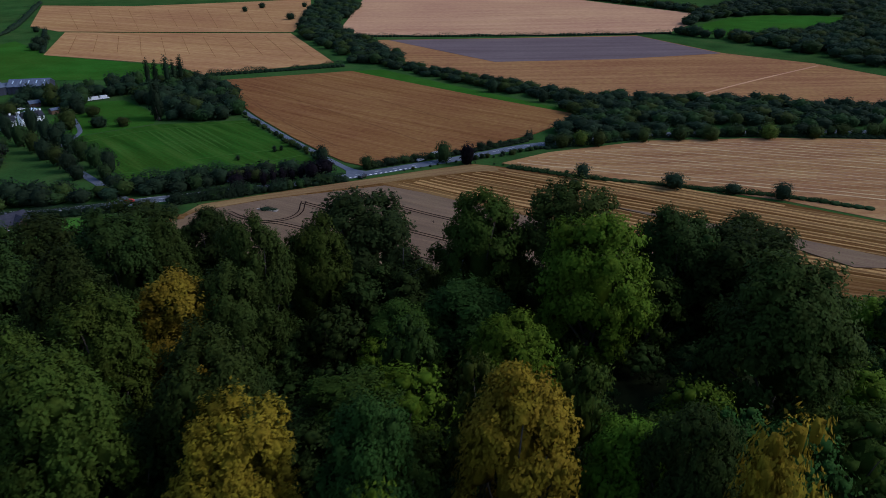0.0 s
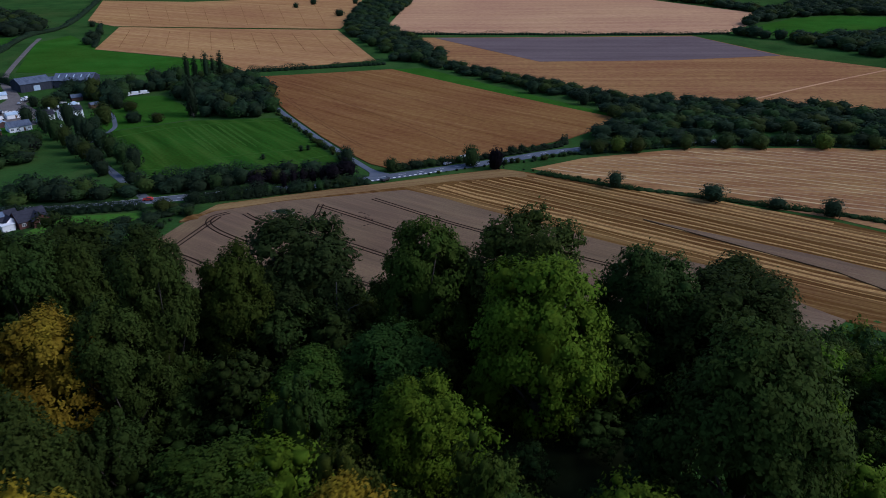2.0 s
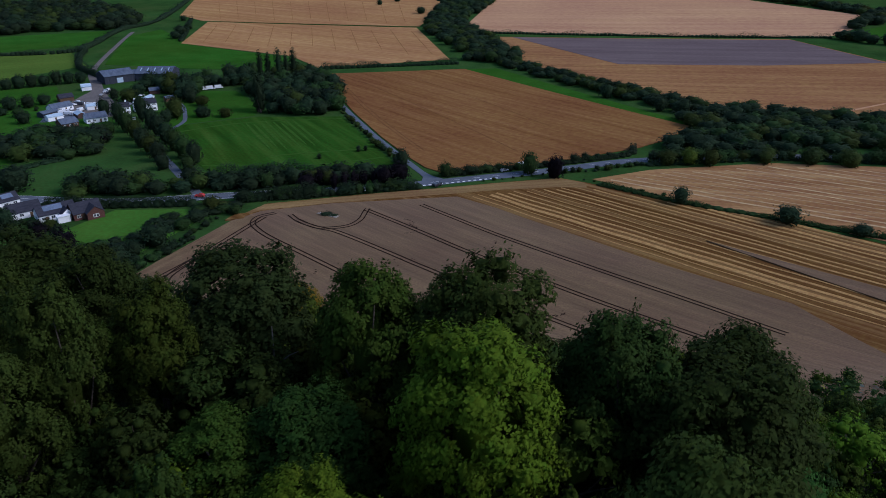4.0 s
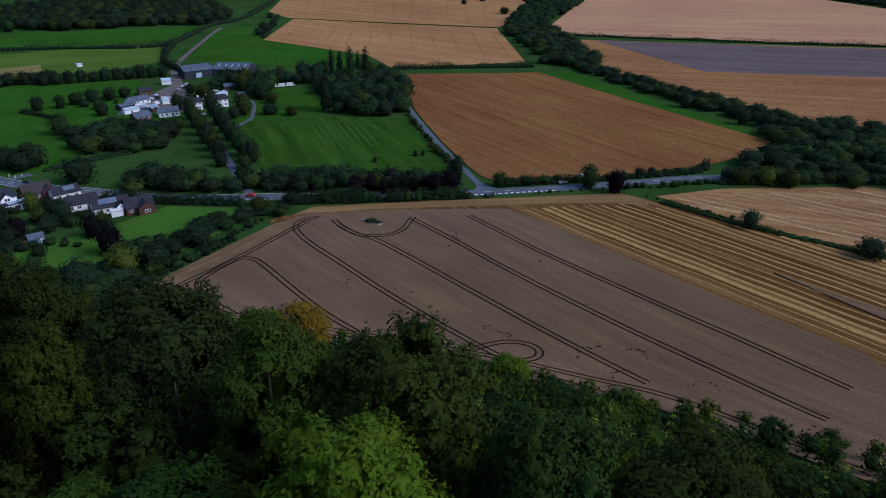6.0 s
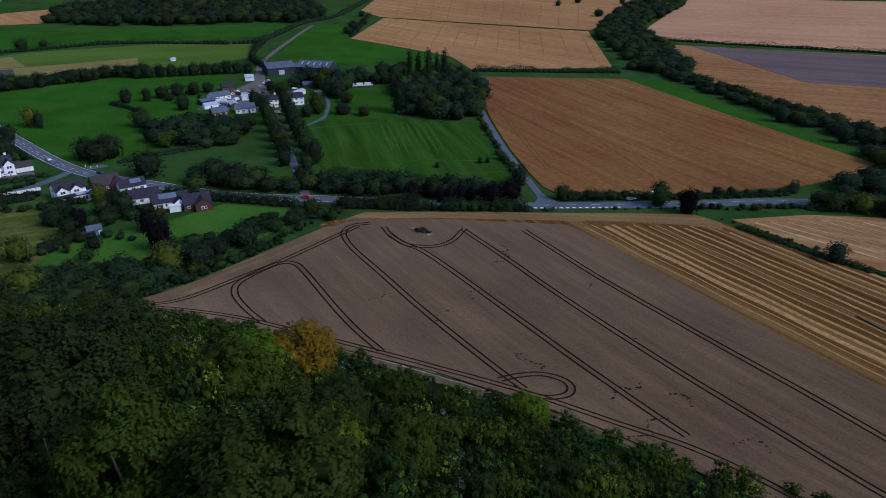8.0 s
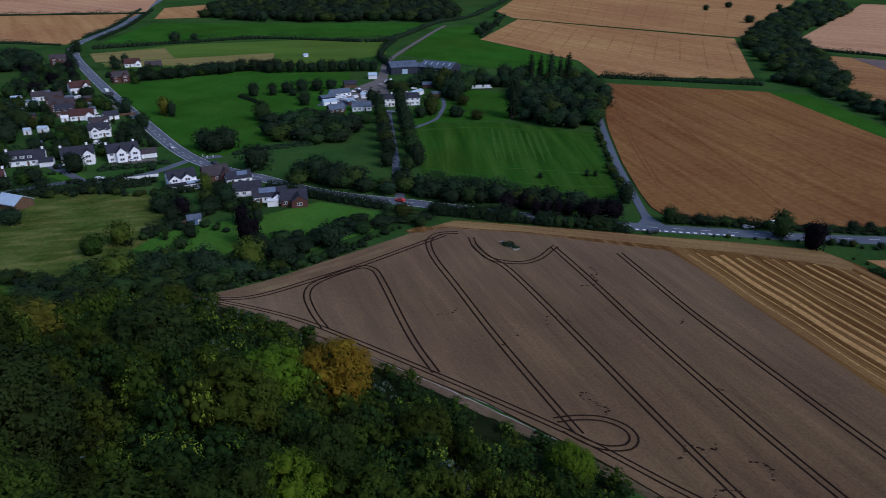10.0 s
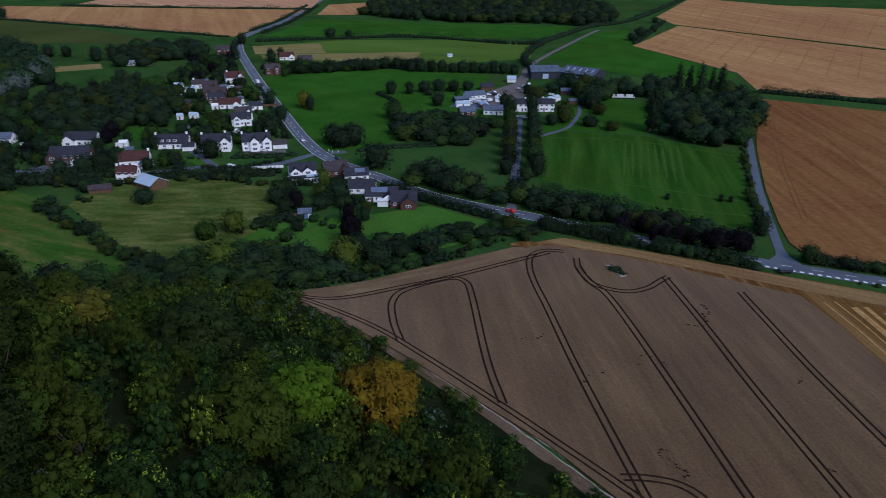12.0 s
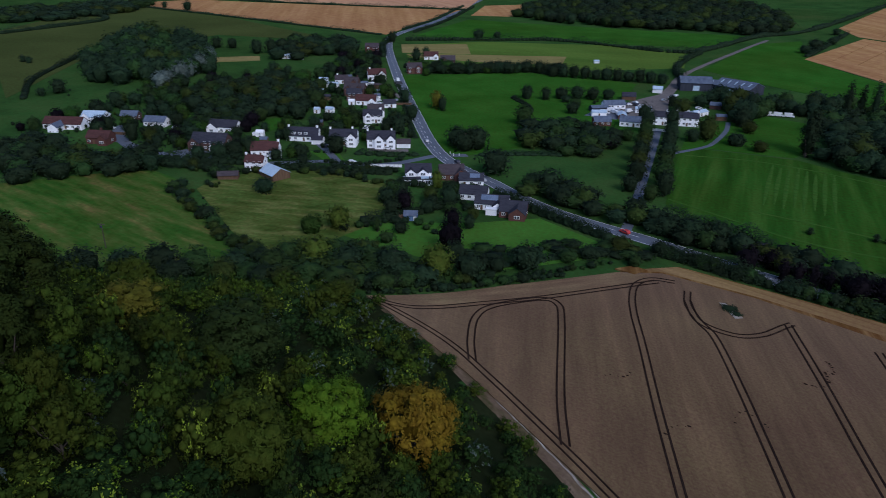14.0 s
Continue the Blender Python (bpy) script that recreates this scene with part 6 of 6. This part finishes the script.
# the farm
def barn(x, y, turn, w, d, eaves, rise, label, lights=0):
    root = building("barn", x, y, turn, label, "barn")
    roof = gabled(root, -w / 2, w / 2, -d / 2, d / 2, eaves, rise, SHEET_DARK, SLATE, over=0.5)
    k = rise / (d / 2)
    for i in range(lights):
        u = -w / 2 + w * (i + 0.6) / (lights + 0.2)
        bm = bmesh.new()
        lo, hi = -d * 0.32, -d * 0.12
        vs = [bm.verts.new((a, b, eaves + (b + d / 2) * k + 0.36)) for a, b in ((u - 0.35, lo), (u + 0.35, lo), (u + 0.35, hi), (u - 0.35, hi))]
        bm.faces.new(vs)
        g = bmesh.ops.extrude_face_region(bm, geom=bm.faces[:])
        bmesh.ops.translate(bm, vec=(0, 0, -0.15), verts=[v for v in g["geom"] if isinstance(v, bmesh.types.BMVert)])
        part("roof_light", bm, SHEET_BLUE, roof, "pale translucent roof sheet")
    part("barn_door", boxed(-2.2, 2.2, -d / 2 - 0.12, -d / 2, 0, 3.6), SHEET_BLUE, root, "pale blue sheet door")
    return root


barn(-60, 566, 20, 22, 17, 5.4, 3.2, "large grey-roofed farm barn with a blue door", 0)
barn(-30, 566, -22, 27, 20, 5.2, 3.6, "large grey-roofed farm barn with roof lights", 5)
barn(-46, 574, 5, 12, 14, 3.8, 2.2, "grey-roofed link between two barns", 2)
ws = building("shed", -80, 540, 10, "small white shed beside the farm yard", "shed")
gabled(ws, -3.2, 3.2, -2.4, 2.4, 2.8, 1.5, WHITE, SHEET_BLUE)
part("door", boxed(-0.9, 0.9, -2.5, -2.4, 0, 2.2), WHITE, ws)
house(-44, 462, 14, 13, 7.5, 5.0, 2.4, RENDER_WHITE, TILE_DARK, "white two-storey farmhouse with end chimneys", stacks=((-6, 0), (6, 0)), door=0)
house(-58, 457, 14, 9, 7, 5.0, 2.4, RENDER_WHITE, TILE_DARK, "white farmhouse wing behind dark trees", stacks=((3, 0),), door=1)
house(-94, 480, 35, 14, 7, 2.8, 2.2, RENDER_WHITE, SLATE, "low farm building with a grey roof", name="farm_building", door=2)
house(-73, 444, 14, 12, 8, 3.0, 2.4, RENDER_WHITE, SLATE, "low white farm building with a grey roof", name="farm_building", door=2)
house(-88, 436, 30, 10, 7, 2.8, 2.4, BRICK, SLATE, "brick farm building with a pale grey roof", name="farm_building", door=2)
house(-36, 512, 10, 7, 5, 2.5, 1.5, BRICK_DARK, SLATE, "small dark farm store", name="farm_building", windows=False)
house(-92, 509, 20, 9, 6, 2.6, 2.0, TIMBER, TILE_DARK, "dark timber farm store", name="farm_building", windows=False)
tagged(ribbon("farm_yard", curve_through([(-66, 452), (-74, 466), (-84, 486), (-78, 510), (-70, 530)]), 16, 0.14, GRAVEL, 0.05), "pale gravel farm yard", "yard", kind="structure")
field("farm_apron", [(-104, 452), (-84, 452), (-76, 470), (-72, 500), (-84, 502), (-100, 488)], ASPHALT, 0.13, "grey parking area on the farm", "yard")
wall_ob = building("garden_wall", -55, 440, 8, "low white wall across the farm drive", "wall")
part("wall", boxed(-3.8, 3.8, -0.2, 0.2, -0.2, 1.3), RENDER_WHITE, wall_ob)
for u in (-3.9, 3.9):
    part("pier", boxed(u - 0.3, u + 0.3, -0.3, 0.3, -0.2, 1.7), RENDER_WHITE, wall_ob)

# drives and forecourts
for name, pts, w, label in (("driveway", [(-205, 316), (-196, 310), (-185, 302), (-176, 295)], 4.0, "grey driveway to a bungalow"), ("driveway", [(-176, 322), (-166, 326), (-158, 331)], 5.0, "pale forecourt of a white house"),
                            ("driveway", [(-252, 262), (-247, 270), (-240, 268)], 9.0, "grey forecourt of a large house"), ("driveway", [(-262, 252), (-290, 262), (-312, 276), (-318, 290)], 6.0, "grey yard between village buildings"),
                            ("driveway", [(-228, 262), (-232, 272)], 8.0, "grey forecourt beside a hedge"), ("driveway", [(-236, 438), (-222, 428), (-210, 418)], 4.0, "pale drive off the main road")):
    tagged(ribbon(name, curve_through(pts), w, 0.2, GRAVEL if "pale" in label else ASPHALT, 0.03), label, "driveway", kind="structure")


# ---------------------------------------------------------------- vehicles
def car_kind(length, width, height, van=False):
    """Body, cabin glass and wheels of a car, about its own middle."""
    bm = bmesh.new()
    hl = length / 2
    side = [(-hl, 0.35), (hl, 0.35), (hl, 0.75), (hl * 0.93, 0.92), (hl * 0.45, 1.0), (hl * 0.12, height), (-hl * 0.62, height), (-hl * 0.9, 1.05), (-hl, 0.9)]
    if van:
        side = [(-hl, 0.35), (hl, 0.35), (hl, 0.95), (hl * 0.82, 1.1), (hl * 0.6, height), (-hl * 0.97, height), (-hl, height - 0.1)]
    prism(bm, side, -width / 2, width / 2, "y")
    bmesh.ops.bevel(bm, geom=bm.edges[:], offset=0.07, segments=1, affect="EDGES")
    gl = bmesh.new()
    if van:
        prism(gl, [(hl * 0.57, 1.25), (hl * 0.78, 1.25), (hl * 0.62, height - 0.12), (hl * 0.55, height - 0.12)], -width / 2 - 0.015, width / 2 + 0.015, "y")
    else:
        prism(gl, [(-hl * 0.84, 1.03), (hl * 0.38, 1.03), (hl * 0.13, height - 0.1), (-hl * 0.58, height - 0.1)], -width / 2 - 0.015, width / 2 + 0.015, "y")
    wh = bmesh.new()
    bmesh.ops.create_cone(wh, cap_ends=True, segments=12, radius1=0.33, radius2=0.33, depth=0.22, matrix=Matrix.Rotation(radians(90), 4, "X"))
    meshes = []
    for nm, b, mat in (("car_body", bm, CAR_WHITE), ("car_glass", gl, GLASS), ("car_wheel", wh, RUBBER)):
        me = bpy.data.meshes.new(nm)
        b.to_mesh(me)
        b.free()
        me.materials.append(mat)
        meshes.append(me)
    return meshes, hl, width


CAR, VAN, CARAVAN = car_kind(4.3, 1.75, 1.48), car_kind(5.2, 2.0, 2.2, True), car_kind(6.0, 2.3, 2.5, True)


def vehicle(kind, x, y, turn, mat, name, label):
    (body, glass, wheel), hl, width = kind
    root = new(name)
    root.matrix_basis = pose(x, y, float(land(x, y)) + 0.22, 0, 0, turn)
    b = new("body", body)
    b.parent = root
    b.material_slots[0].link = "OBJECT"
    b.material_slots[0].material = mat
    g = new("glazing", glass)
    g.parent = root
    for u in (-hl * 0.62, hl * 0.62):
        for v in (-width / 2 + 0.1, width / 2 - 0.1):
            q = new("wheel", wheel)
            q.parent = root
            q.location = (u, v, 0.33)
    return tagged(root, label, name, "vehicles")


for kind, x, y, turn, mat, name, label in (
        (CAR, -127, 327, 140, CAR_DARK, "car", "dark car driving on the main road"), (CAR, -104, 309, 148, CAR_GREY, "car", "silver car driving on the main road"),
        (CAR, -168, 327, 40, CAR_WHITE, "car", "white car parked before a white house"), (VAN, -240, 308, 20, CAR_WHITE, "van", "white van parked in a village drive"),
        (CAR, -170, 298, 28, CAR_WHITE, "car", "white car parked on the village lane"), (CAR, -197, 313, 120, CAR_DARK, "car", "dark car parked on a driveway"),
        (CAR, -158, 350, 130, CAR_GREY, "car", "silver car parked near the junction"), (CAR, -222, 420, 120, CAR_GREY, "car", "silver car parked beside the main road"),
        (CARAVAN, -92, 470, 20, CAR_WHITE, "caravan", "white caravan parked in the farm yard"), (CARAVAN, -84, 464, 15, CAR_WHITE, "caravan", "white caravan parked in the farm yard"),
        (CARAVAN, -94, 462, 20, CAR_WHITE, "caravan", "white caravan parked in the farm yard"), (VAN, -82, 474, 60, CAR_WHITE, "van", "white van parked in the farm yard"),
        (CAR, -78, 482, 80, CAR_WHITE, "car", "white car parked in the farm yard"), (CAR, -88, 492, 10, CAR_DARK, "car", "dark car parked in the farm yard"), (CAR, -94, 495, 15, CAR_DARK, "car", "dark car parked in the farm yard"),
        (CAR, -66, 522, 70, CAR_DARK, "car", "dark pickup by the farm track"), (CAR, -70, 516, 70, CAR_GREY, "car", "grey car by the farm track"),
        (CARAVAN, -4, 509, 5, CAR_WHITE, "caravan", "white caravan among dark trees"), (CARAVAN, 8, 511, 5, CAR_WHITE, "caravan", "white caravan among dark trees"), (CARAVAN, 2, 510, 5, CAR_WHITE, "caravan", "white caravan among dark trees"),
        (CAR, -45, 505, 30, CAR_WHITE, "car", "white car beside the barns"), (VAN, 120, 262, 5, CAR_WHITE, "van", "white van parked behind the roadside hedge"), (CAR, 108, 259, 10, CAR_GREY, "car", "silver car parked behind the roadside hedge"),
        (CAR, -30, 281, 158, CAR_RED, "car", "red car on the main road"), (CAR, -255, 432, 60, CAR_WHITE, "car", "white car parked in a garden"), (CAR, -245, 440, 30, CAR_DARK, "car", "dark car parked in a garden"),
        (VAN, -232, 412, 60, CAR_WHITE, "van", "white van parked in a garden")):
    vehicle(kind, x, y, turn, mat, name, label)

# more parked vehicles round the farm and in the village gardens
parked = random.Random(21)
PAINTS = ((CAR_WHITE, "white"), (CAR_WHITE, "white"), (CAR_GREY, "silver"), (CAR_DARK, "dark"))
for x, y, n, spread, place in ((-88, 468, 7, 9, "in the farm yard"), (-80, 492, 6, 8, "in the farm yard"), (-68, 528, 3, 6, "beside the farm track"), (-48, 486, 4, 7, "behind the farmhouse"),
                               (-222, 412, 4, 7, "on a house drive"), (-240, 432, 4, 8, "on a house drive"), (-268, 450, 3, 7, "in a village garden"), (-252, 470, 3, 6, "on a house drive"), (-200, 352, 2, 5, "in a village garden"),
                               (-312, 272, 3, 7, "in the village yard"), (-282, 290, 2, 6, "in the village yard"), (-388, 492, 3, 8, "at the end of a garden")):
    for k in range(n):
        paint, tone = parked.choice(PAINTS)
        px, py = x + parked.uniform(-spread, spread), y + parked.uniform(-spread, spread)
        if min(math.hypot(px - a, py - c) for a, c in SITES) > 5.5:
            big = parked.random() < 0.3
            vehicle(VAN if big else CAR, px, py, parked.uniform(0, 180), paint, "van" if big else "car", f"{tone} {'van' if big else 'car'} parked {place}")


def garden_shed(x, y, turn, w, d, h, wall, roof, label, name="garden_shed"):
    root = building(name, x, y, turn, label, "shed")
    gabled(root, -w / 2, w / 2, -d / 2, d / 2, h, h * 0.45, wall, roof, over=0.2)
    part("door", boxed(-0.45, 0.45, -d / 2 - 0.06, -d / 2, 0, 1.9), TIMBER, root)


for x, y, turn, w, d, wall, roof, label in (
        (-226, 344, 30, 4, 3, TIMBER, SLATE, "brown timber shed at a garden's end"), (-240, 372, 12, 5, 3, WHITE, SHEET_BLUE, "white glazed greenhouse in a garden"), (-262, 398, 40, 4, 3, TIMBER, TILE_DARK, "dark timber shed behind a house"),
        (-298, 440, 20, 6, 4, WHITE, SHEET_BLUE, "pale garden building behind a house"), (-288, 458, 30, 4, 3, TIMBER, SLATE, "brown garden shed beside shrubs"), (-254, 446, 25, 6, 3.5, BRICK, TILE_BROWN, "small brick garage beside a drive"),
        (-222, 392, 35, 5, 3.5, RENDER_WHITE, TILE_DARK, "small white garage beside a house"), (-228, 300, 25, 4, 3, TIMBER, SLATE, "brown timber shed behind a red-roofed house"), (-186, 338, 30, 4, 3, TIMBER, TILE_BROWN, "brown shed behind a white house"),
        (-96, 456, 25, 9, 5, RENDER_WHITE, SHEET_BLUE, "white farm store with a pale roof"), (-82, 458, 110, 8, 5, BRICK_DARK, SHEET_BLUE, "low farm store with a pale blue roof"), (-74, 478, 15, 10, 5, WHITE, SHEET_BLUE, "long white mobile building in the farm yard"),
        (-100, 468, 40, 11, 6, SHEET_DARK, SLATE, "dark sheet-walled farm shed"), (-42, 488, 60, 12, 5, WHITE, SHEET_BLUE, "long pale polytunnel behind the farmhouse"), (-28, 484, 20, 6, 4, TIMBER, SLATE, "small timber store beside the lawn"),
        (-276, 408, 35, 5, 3, WHITE, SHEET_BLUE, "pale glazed greenhouse in a garden"), (-283, 431, 25, 9, 3.2, WHITE, SHEET_BLUE, "long pale glasshouse behind the houses"), (-241, 396, 30, 4, 3, WHITE, WHITE, "small white garden building"),
        (-246, 367, 20, 3.4, 2.6, WHITE, SHEET_BLUE, "small pale greenhouse between trees"), (-279, 376, 40, 4, 2.6, WHITE, SHEET_BLUE, "small pale greenhouse in a garden"), (-239, 309, 25, 4.2, 3, WHITE, WHITE, "white garden shed behind a red-roofed house"),
        (-266, 446, 40, 5, 3, RENDER_WHITE, SLATE, "small white outbuilding behind a terrace"), (-262, 432, 20, 6, 3.4, BRICK, TILE_BROWN, "small brick outbuilding between houses"), (-236, 418, 35, 4, 3, WHITE, SLATE, "white garden store beside a drive")):
    garden_shed(x, y, turn, w, d, 2.4, wall, roof, label)

# ---------------------------------------------------------------- small outdoor things
tr = building("farm_trailer", 70, 252.5, 20, "dark farm trailer standing in a gateway", "trailer")
part("bed", boxed(-2.2, 2.2, -1.0, 1.0, 0.6, 1.5), CAR_DARK, tr)
for u in (-1.2, 1.2):
    for v in (-1.0, 1.0):
        bm = bmesh.new()
        bmesh.ops.create_cone(bm, cap_ends=True, segments=12, radius1=0.45, radius2=0.45, depth=0.25, matrix=Matrix.Translation((u, v, 0.4)) @ Matrix.Rotation(radians(90), 4, "X"))
        part("wheel", bm, RUBBER, tr)
pole = building("power_pole", -183, 170, 15, "wooden power pole standing in the meadow", "pole")
pv, pf = [], []
limb(pv, pf, (0, 0, -0.5), (0, 0, 9.5), 0.18, 0.13, 8)
post = new("post", mesh_of("post", pv, pf, BARK, True))
post.parent = pole
part("crossarm", boxed(-1.3, 1.3, -0.09, 0.09, 8.8, 9.0), BARK, pole)
part("transformer", boxed(-0.35, 0.35, -0.5, -0.15, 7.8, 8.5), SHEET_DARK, pole)
for k, (x, y) in enumerate(((-137, 338), (-134, 336), (-131.5, 337.5))):
    sp = building("marker_post", x, y, 0, "white reflective marker post at the junction", "post")
    part("post", boxed(-0.12, 0.12, -0.1, 0.1, -0.1, 1.3), WHITE, sp)
house(17, 287, 20, 5, 4, 2.4, 1.6, RENDER_WHITE, TILE_DARK, "small white hut among purple trees", name="hut", door=0)
cr = building("crop_shelter", -152, 625, 30, "small white shelter standing in the pasture", "shelter")
gabled(cr, -2, 2, -1.5, 1.5, 1.8, 0.7, WHITE, SHEET_BLUE)
for x, y, turn, n in ((-215, 412, 30, 9), (-300, 270, 20, 6), (-152, 302, 28, 8)):
    fence = building("garden_fence", x, y, turn, "pale wooden garden fence along a boundary", "fence")
    for i in range(n):
        part("panel", boxed(i * 1.9 - n, i * 1.9 - n + 1.8, -0.05, 0.05, 0.1, 1.5), WHITE if n == 8 else TIMBER, fence)
        part("fence_post", boxed(i * 1.9 - n - 0.1, i * 1.9 - n, -0.07, 0.07, -0.2, 1.6), TIMBER, fence)

for k, outline in enumerate(LAWNS):
    field("garden_lawn", outline, LAWN if k != 1 else PASTURE, 0.13, "green lawn between dark garden trees", "lawn")

# ---------------------------------------------------------------- gardens: trees and shrubs between the houses
garden = random.Random(11)
counted = {True: 0, False: 0}
for outline, gap, share in (([(-165, 352), (-205, 397), (-262, 472), (-320, 552), (-350, 540), (-300, 430), (-250, 360), (-205, 342)], 6.2, 0.95),
                            ([(-178, 300), (-212, 336), (-258, 322), (-288, 300), (-262, 268), (-215, 275)], 5.8, 0.95),
                            ([(-252, 262), (-300, 268), (-352, 240), (-358, 300), (-300, 322), (-262, 316)], 6.2, 0.95),
                            ([(-345, 300), (-390, 350), (-350, 450), (-300, 440), (-262, 345), (-300, 318)], 9.0, 0.9),
                            ([(-62, 262), (-84, 262), (-100, 280), (-128, 284), (-132, 262), (-112, 245), (-95, 245)], 7.0, 0.6),
                            ([(-250, 480), (-268, 520), (-300, 575), (-262, 575), (-235, 530)], 10.0, 0.8),
                            ([(-95, 500), (-120, 520), (-140, 500), (-118, 455), (-104, 440)], 9.0, 0.9),
                            ([(-300, 300), (-350, 320), (-420, 330), (-440, 290), (-370, 240), (-345, 270)], 12.0, 0.7),
                            ([(-340, 555), (-372, 600), (-400, 590), (-380, 540)], 10.0, 0.9),
                            ([(-236, 240), (-205, 228), (-192, 246), (-200, 262), (-232, 262)], 5.5, 0.8),
                            ([(-300, 330), (-262, 345), (-246, 380), (-262, 470), (-300, 540), (-352, 520), (-345, 420)], 9.0, 0.7),
                            ([(-110, 500), (-150, 470), (-140, 440), (-112, 430), (-100, 440)], 8.0, 0.75),
                            ([(30, 440), (40, 470), (32, 500), (28, 480)], 12.0, 0.6)):
    xs, ys = [p[0] for p in outline], [p[1] for p in outline]
    for gx in np.arange(min(xs), max(xs), gap):
        for gy in np.arange(min(ys), max(ys), gap):
            x, y = gx + garden.uniform(-4, 4), gy + garden.uniform(-4, 4)
            if garden.random() > share or not inside(x, y, outline) or any(inside(x + u, y + v, q) for q in LAWNS for u, v in ((0, 0), (2, -3))):
                continue
            if min(math.hypot(x - a, y - b) for a, b in SITES) < 8.5 or min(math.hypot(x - q.x, y - q.y) for q in ROAD_LINE) < 9:
                continue
            small = garden.random() < 0.33
            if not small and any(-2 < 0.47 * (x - a) - 0.88 * (y - b) < 17 and abs(0.88 * (x - a) + 0.47 * (y - b)) < 8 for a, b in SITES):
                small = True
            h = garden.uniform(1.6, 3.4) if small else garden.uniform(5, 9.5)
            counted[small] += 1
            if counted[small] > 295:
                continue
            leaf = garden.choice("DDDDMMOBDP")
            plant(garden.choice(BUSH if small else FAR), x, y, h, h * garden.uniform(0.42, 0.58), garden.uniform(0, 360), VALLEY[leaf], "garden_shrub" if small else "garden_tree",
                  f"{LOOK[leaf]} {'shrub' if small else 'tree'} in a village garden", "shrub" if small else "tree", "garden shrubs" if small else "garden trees")
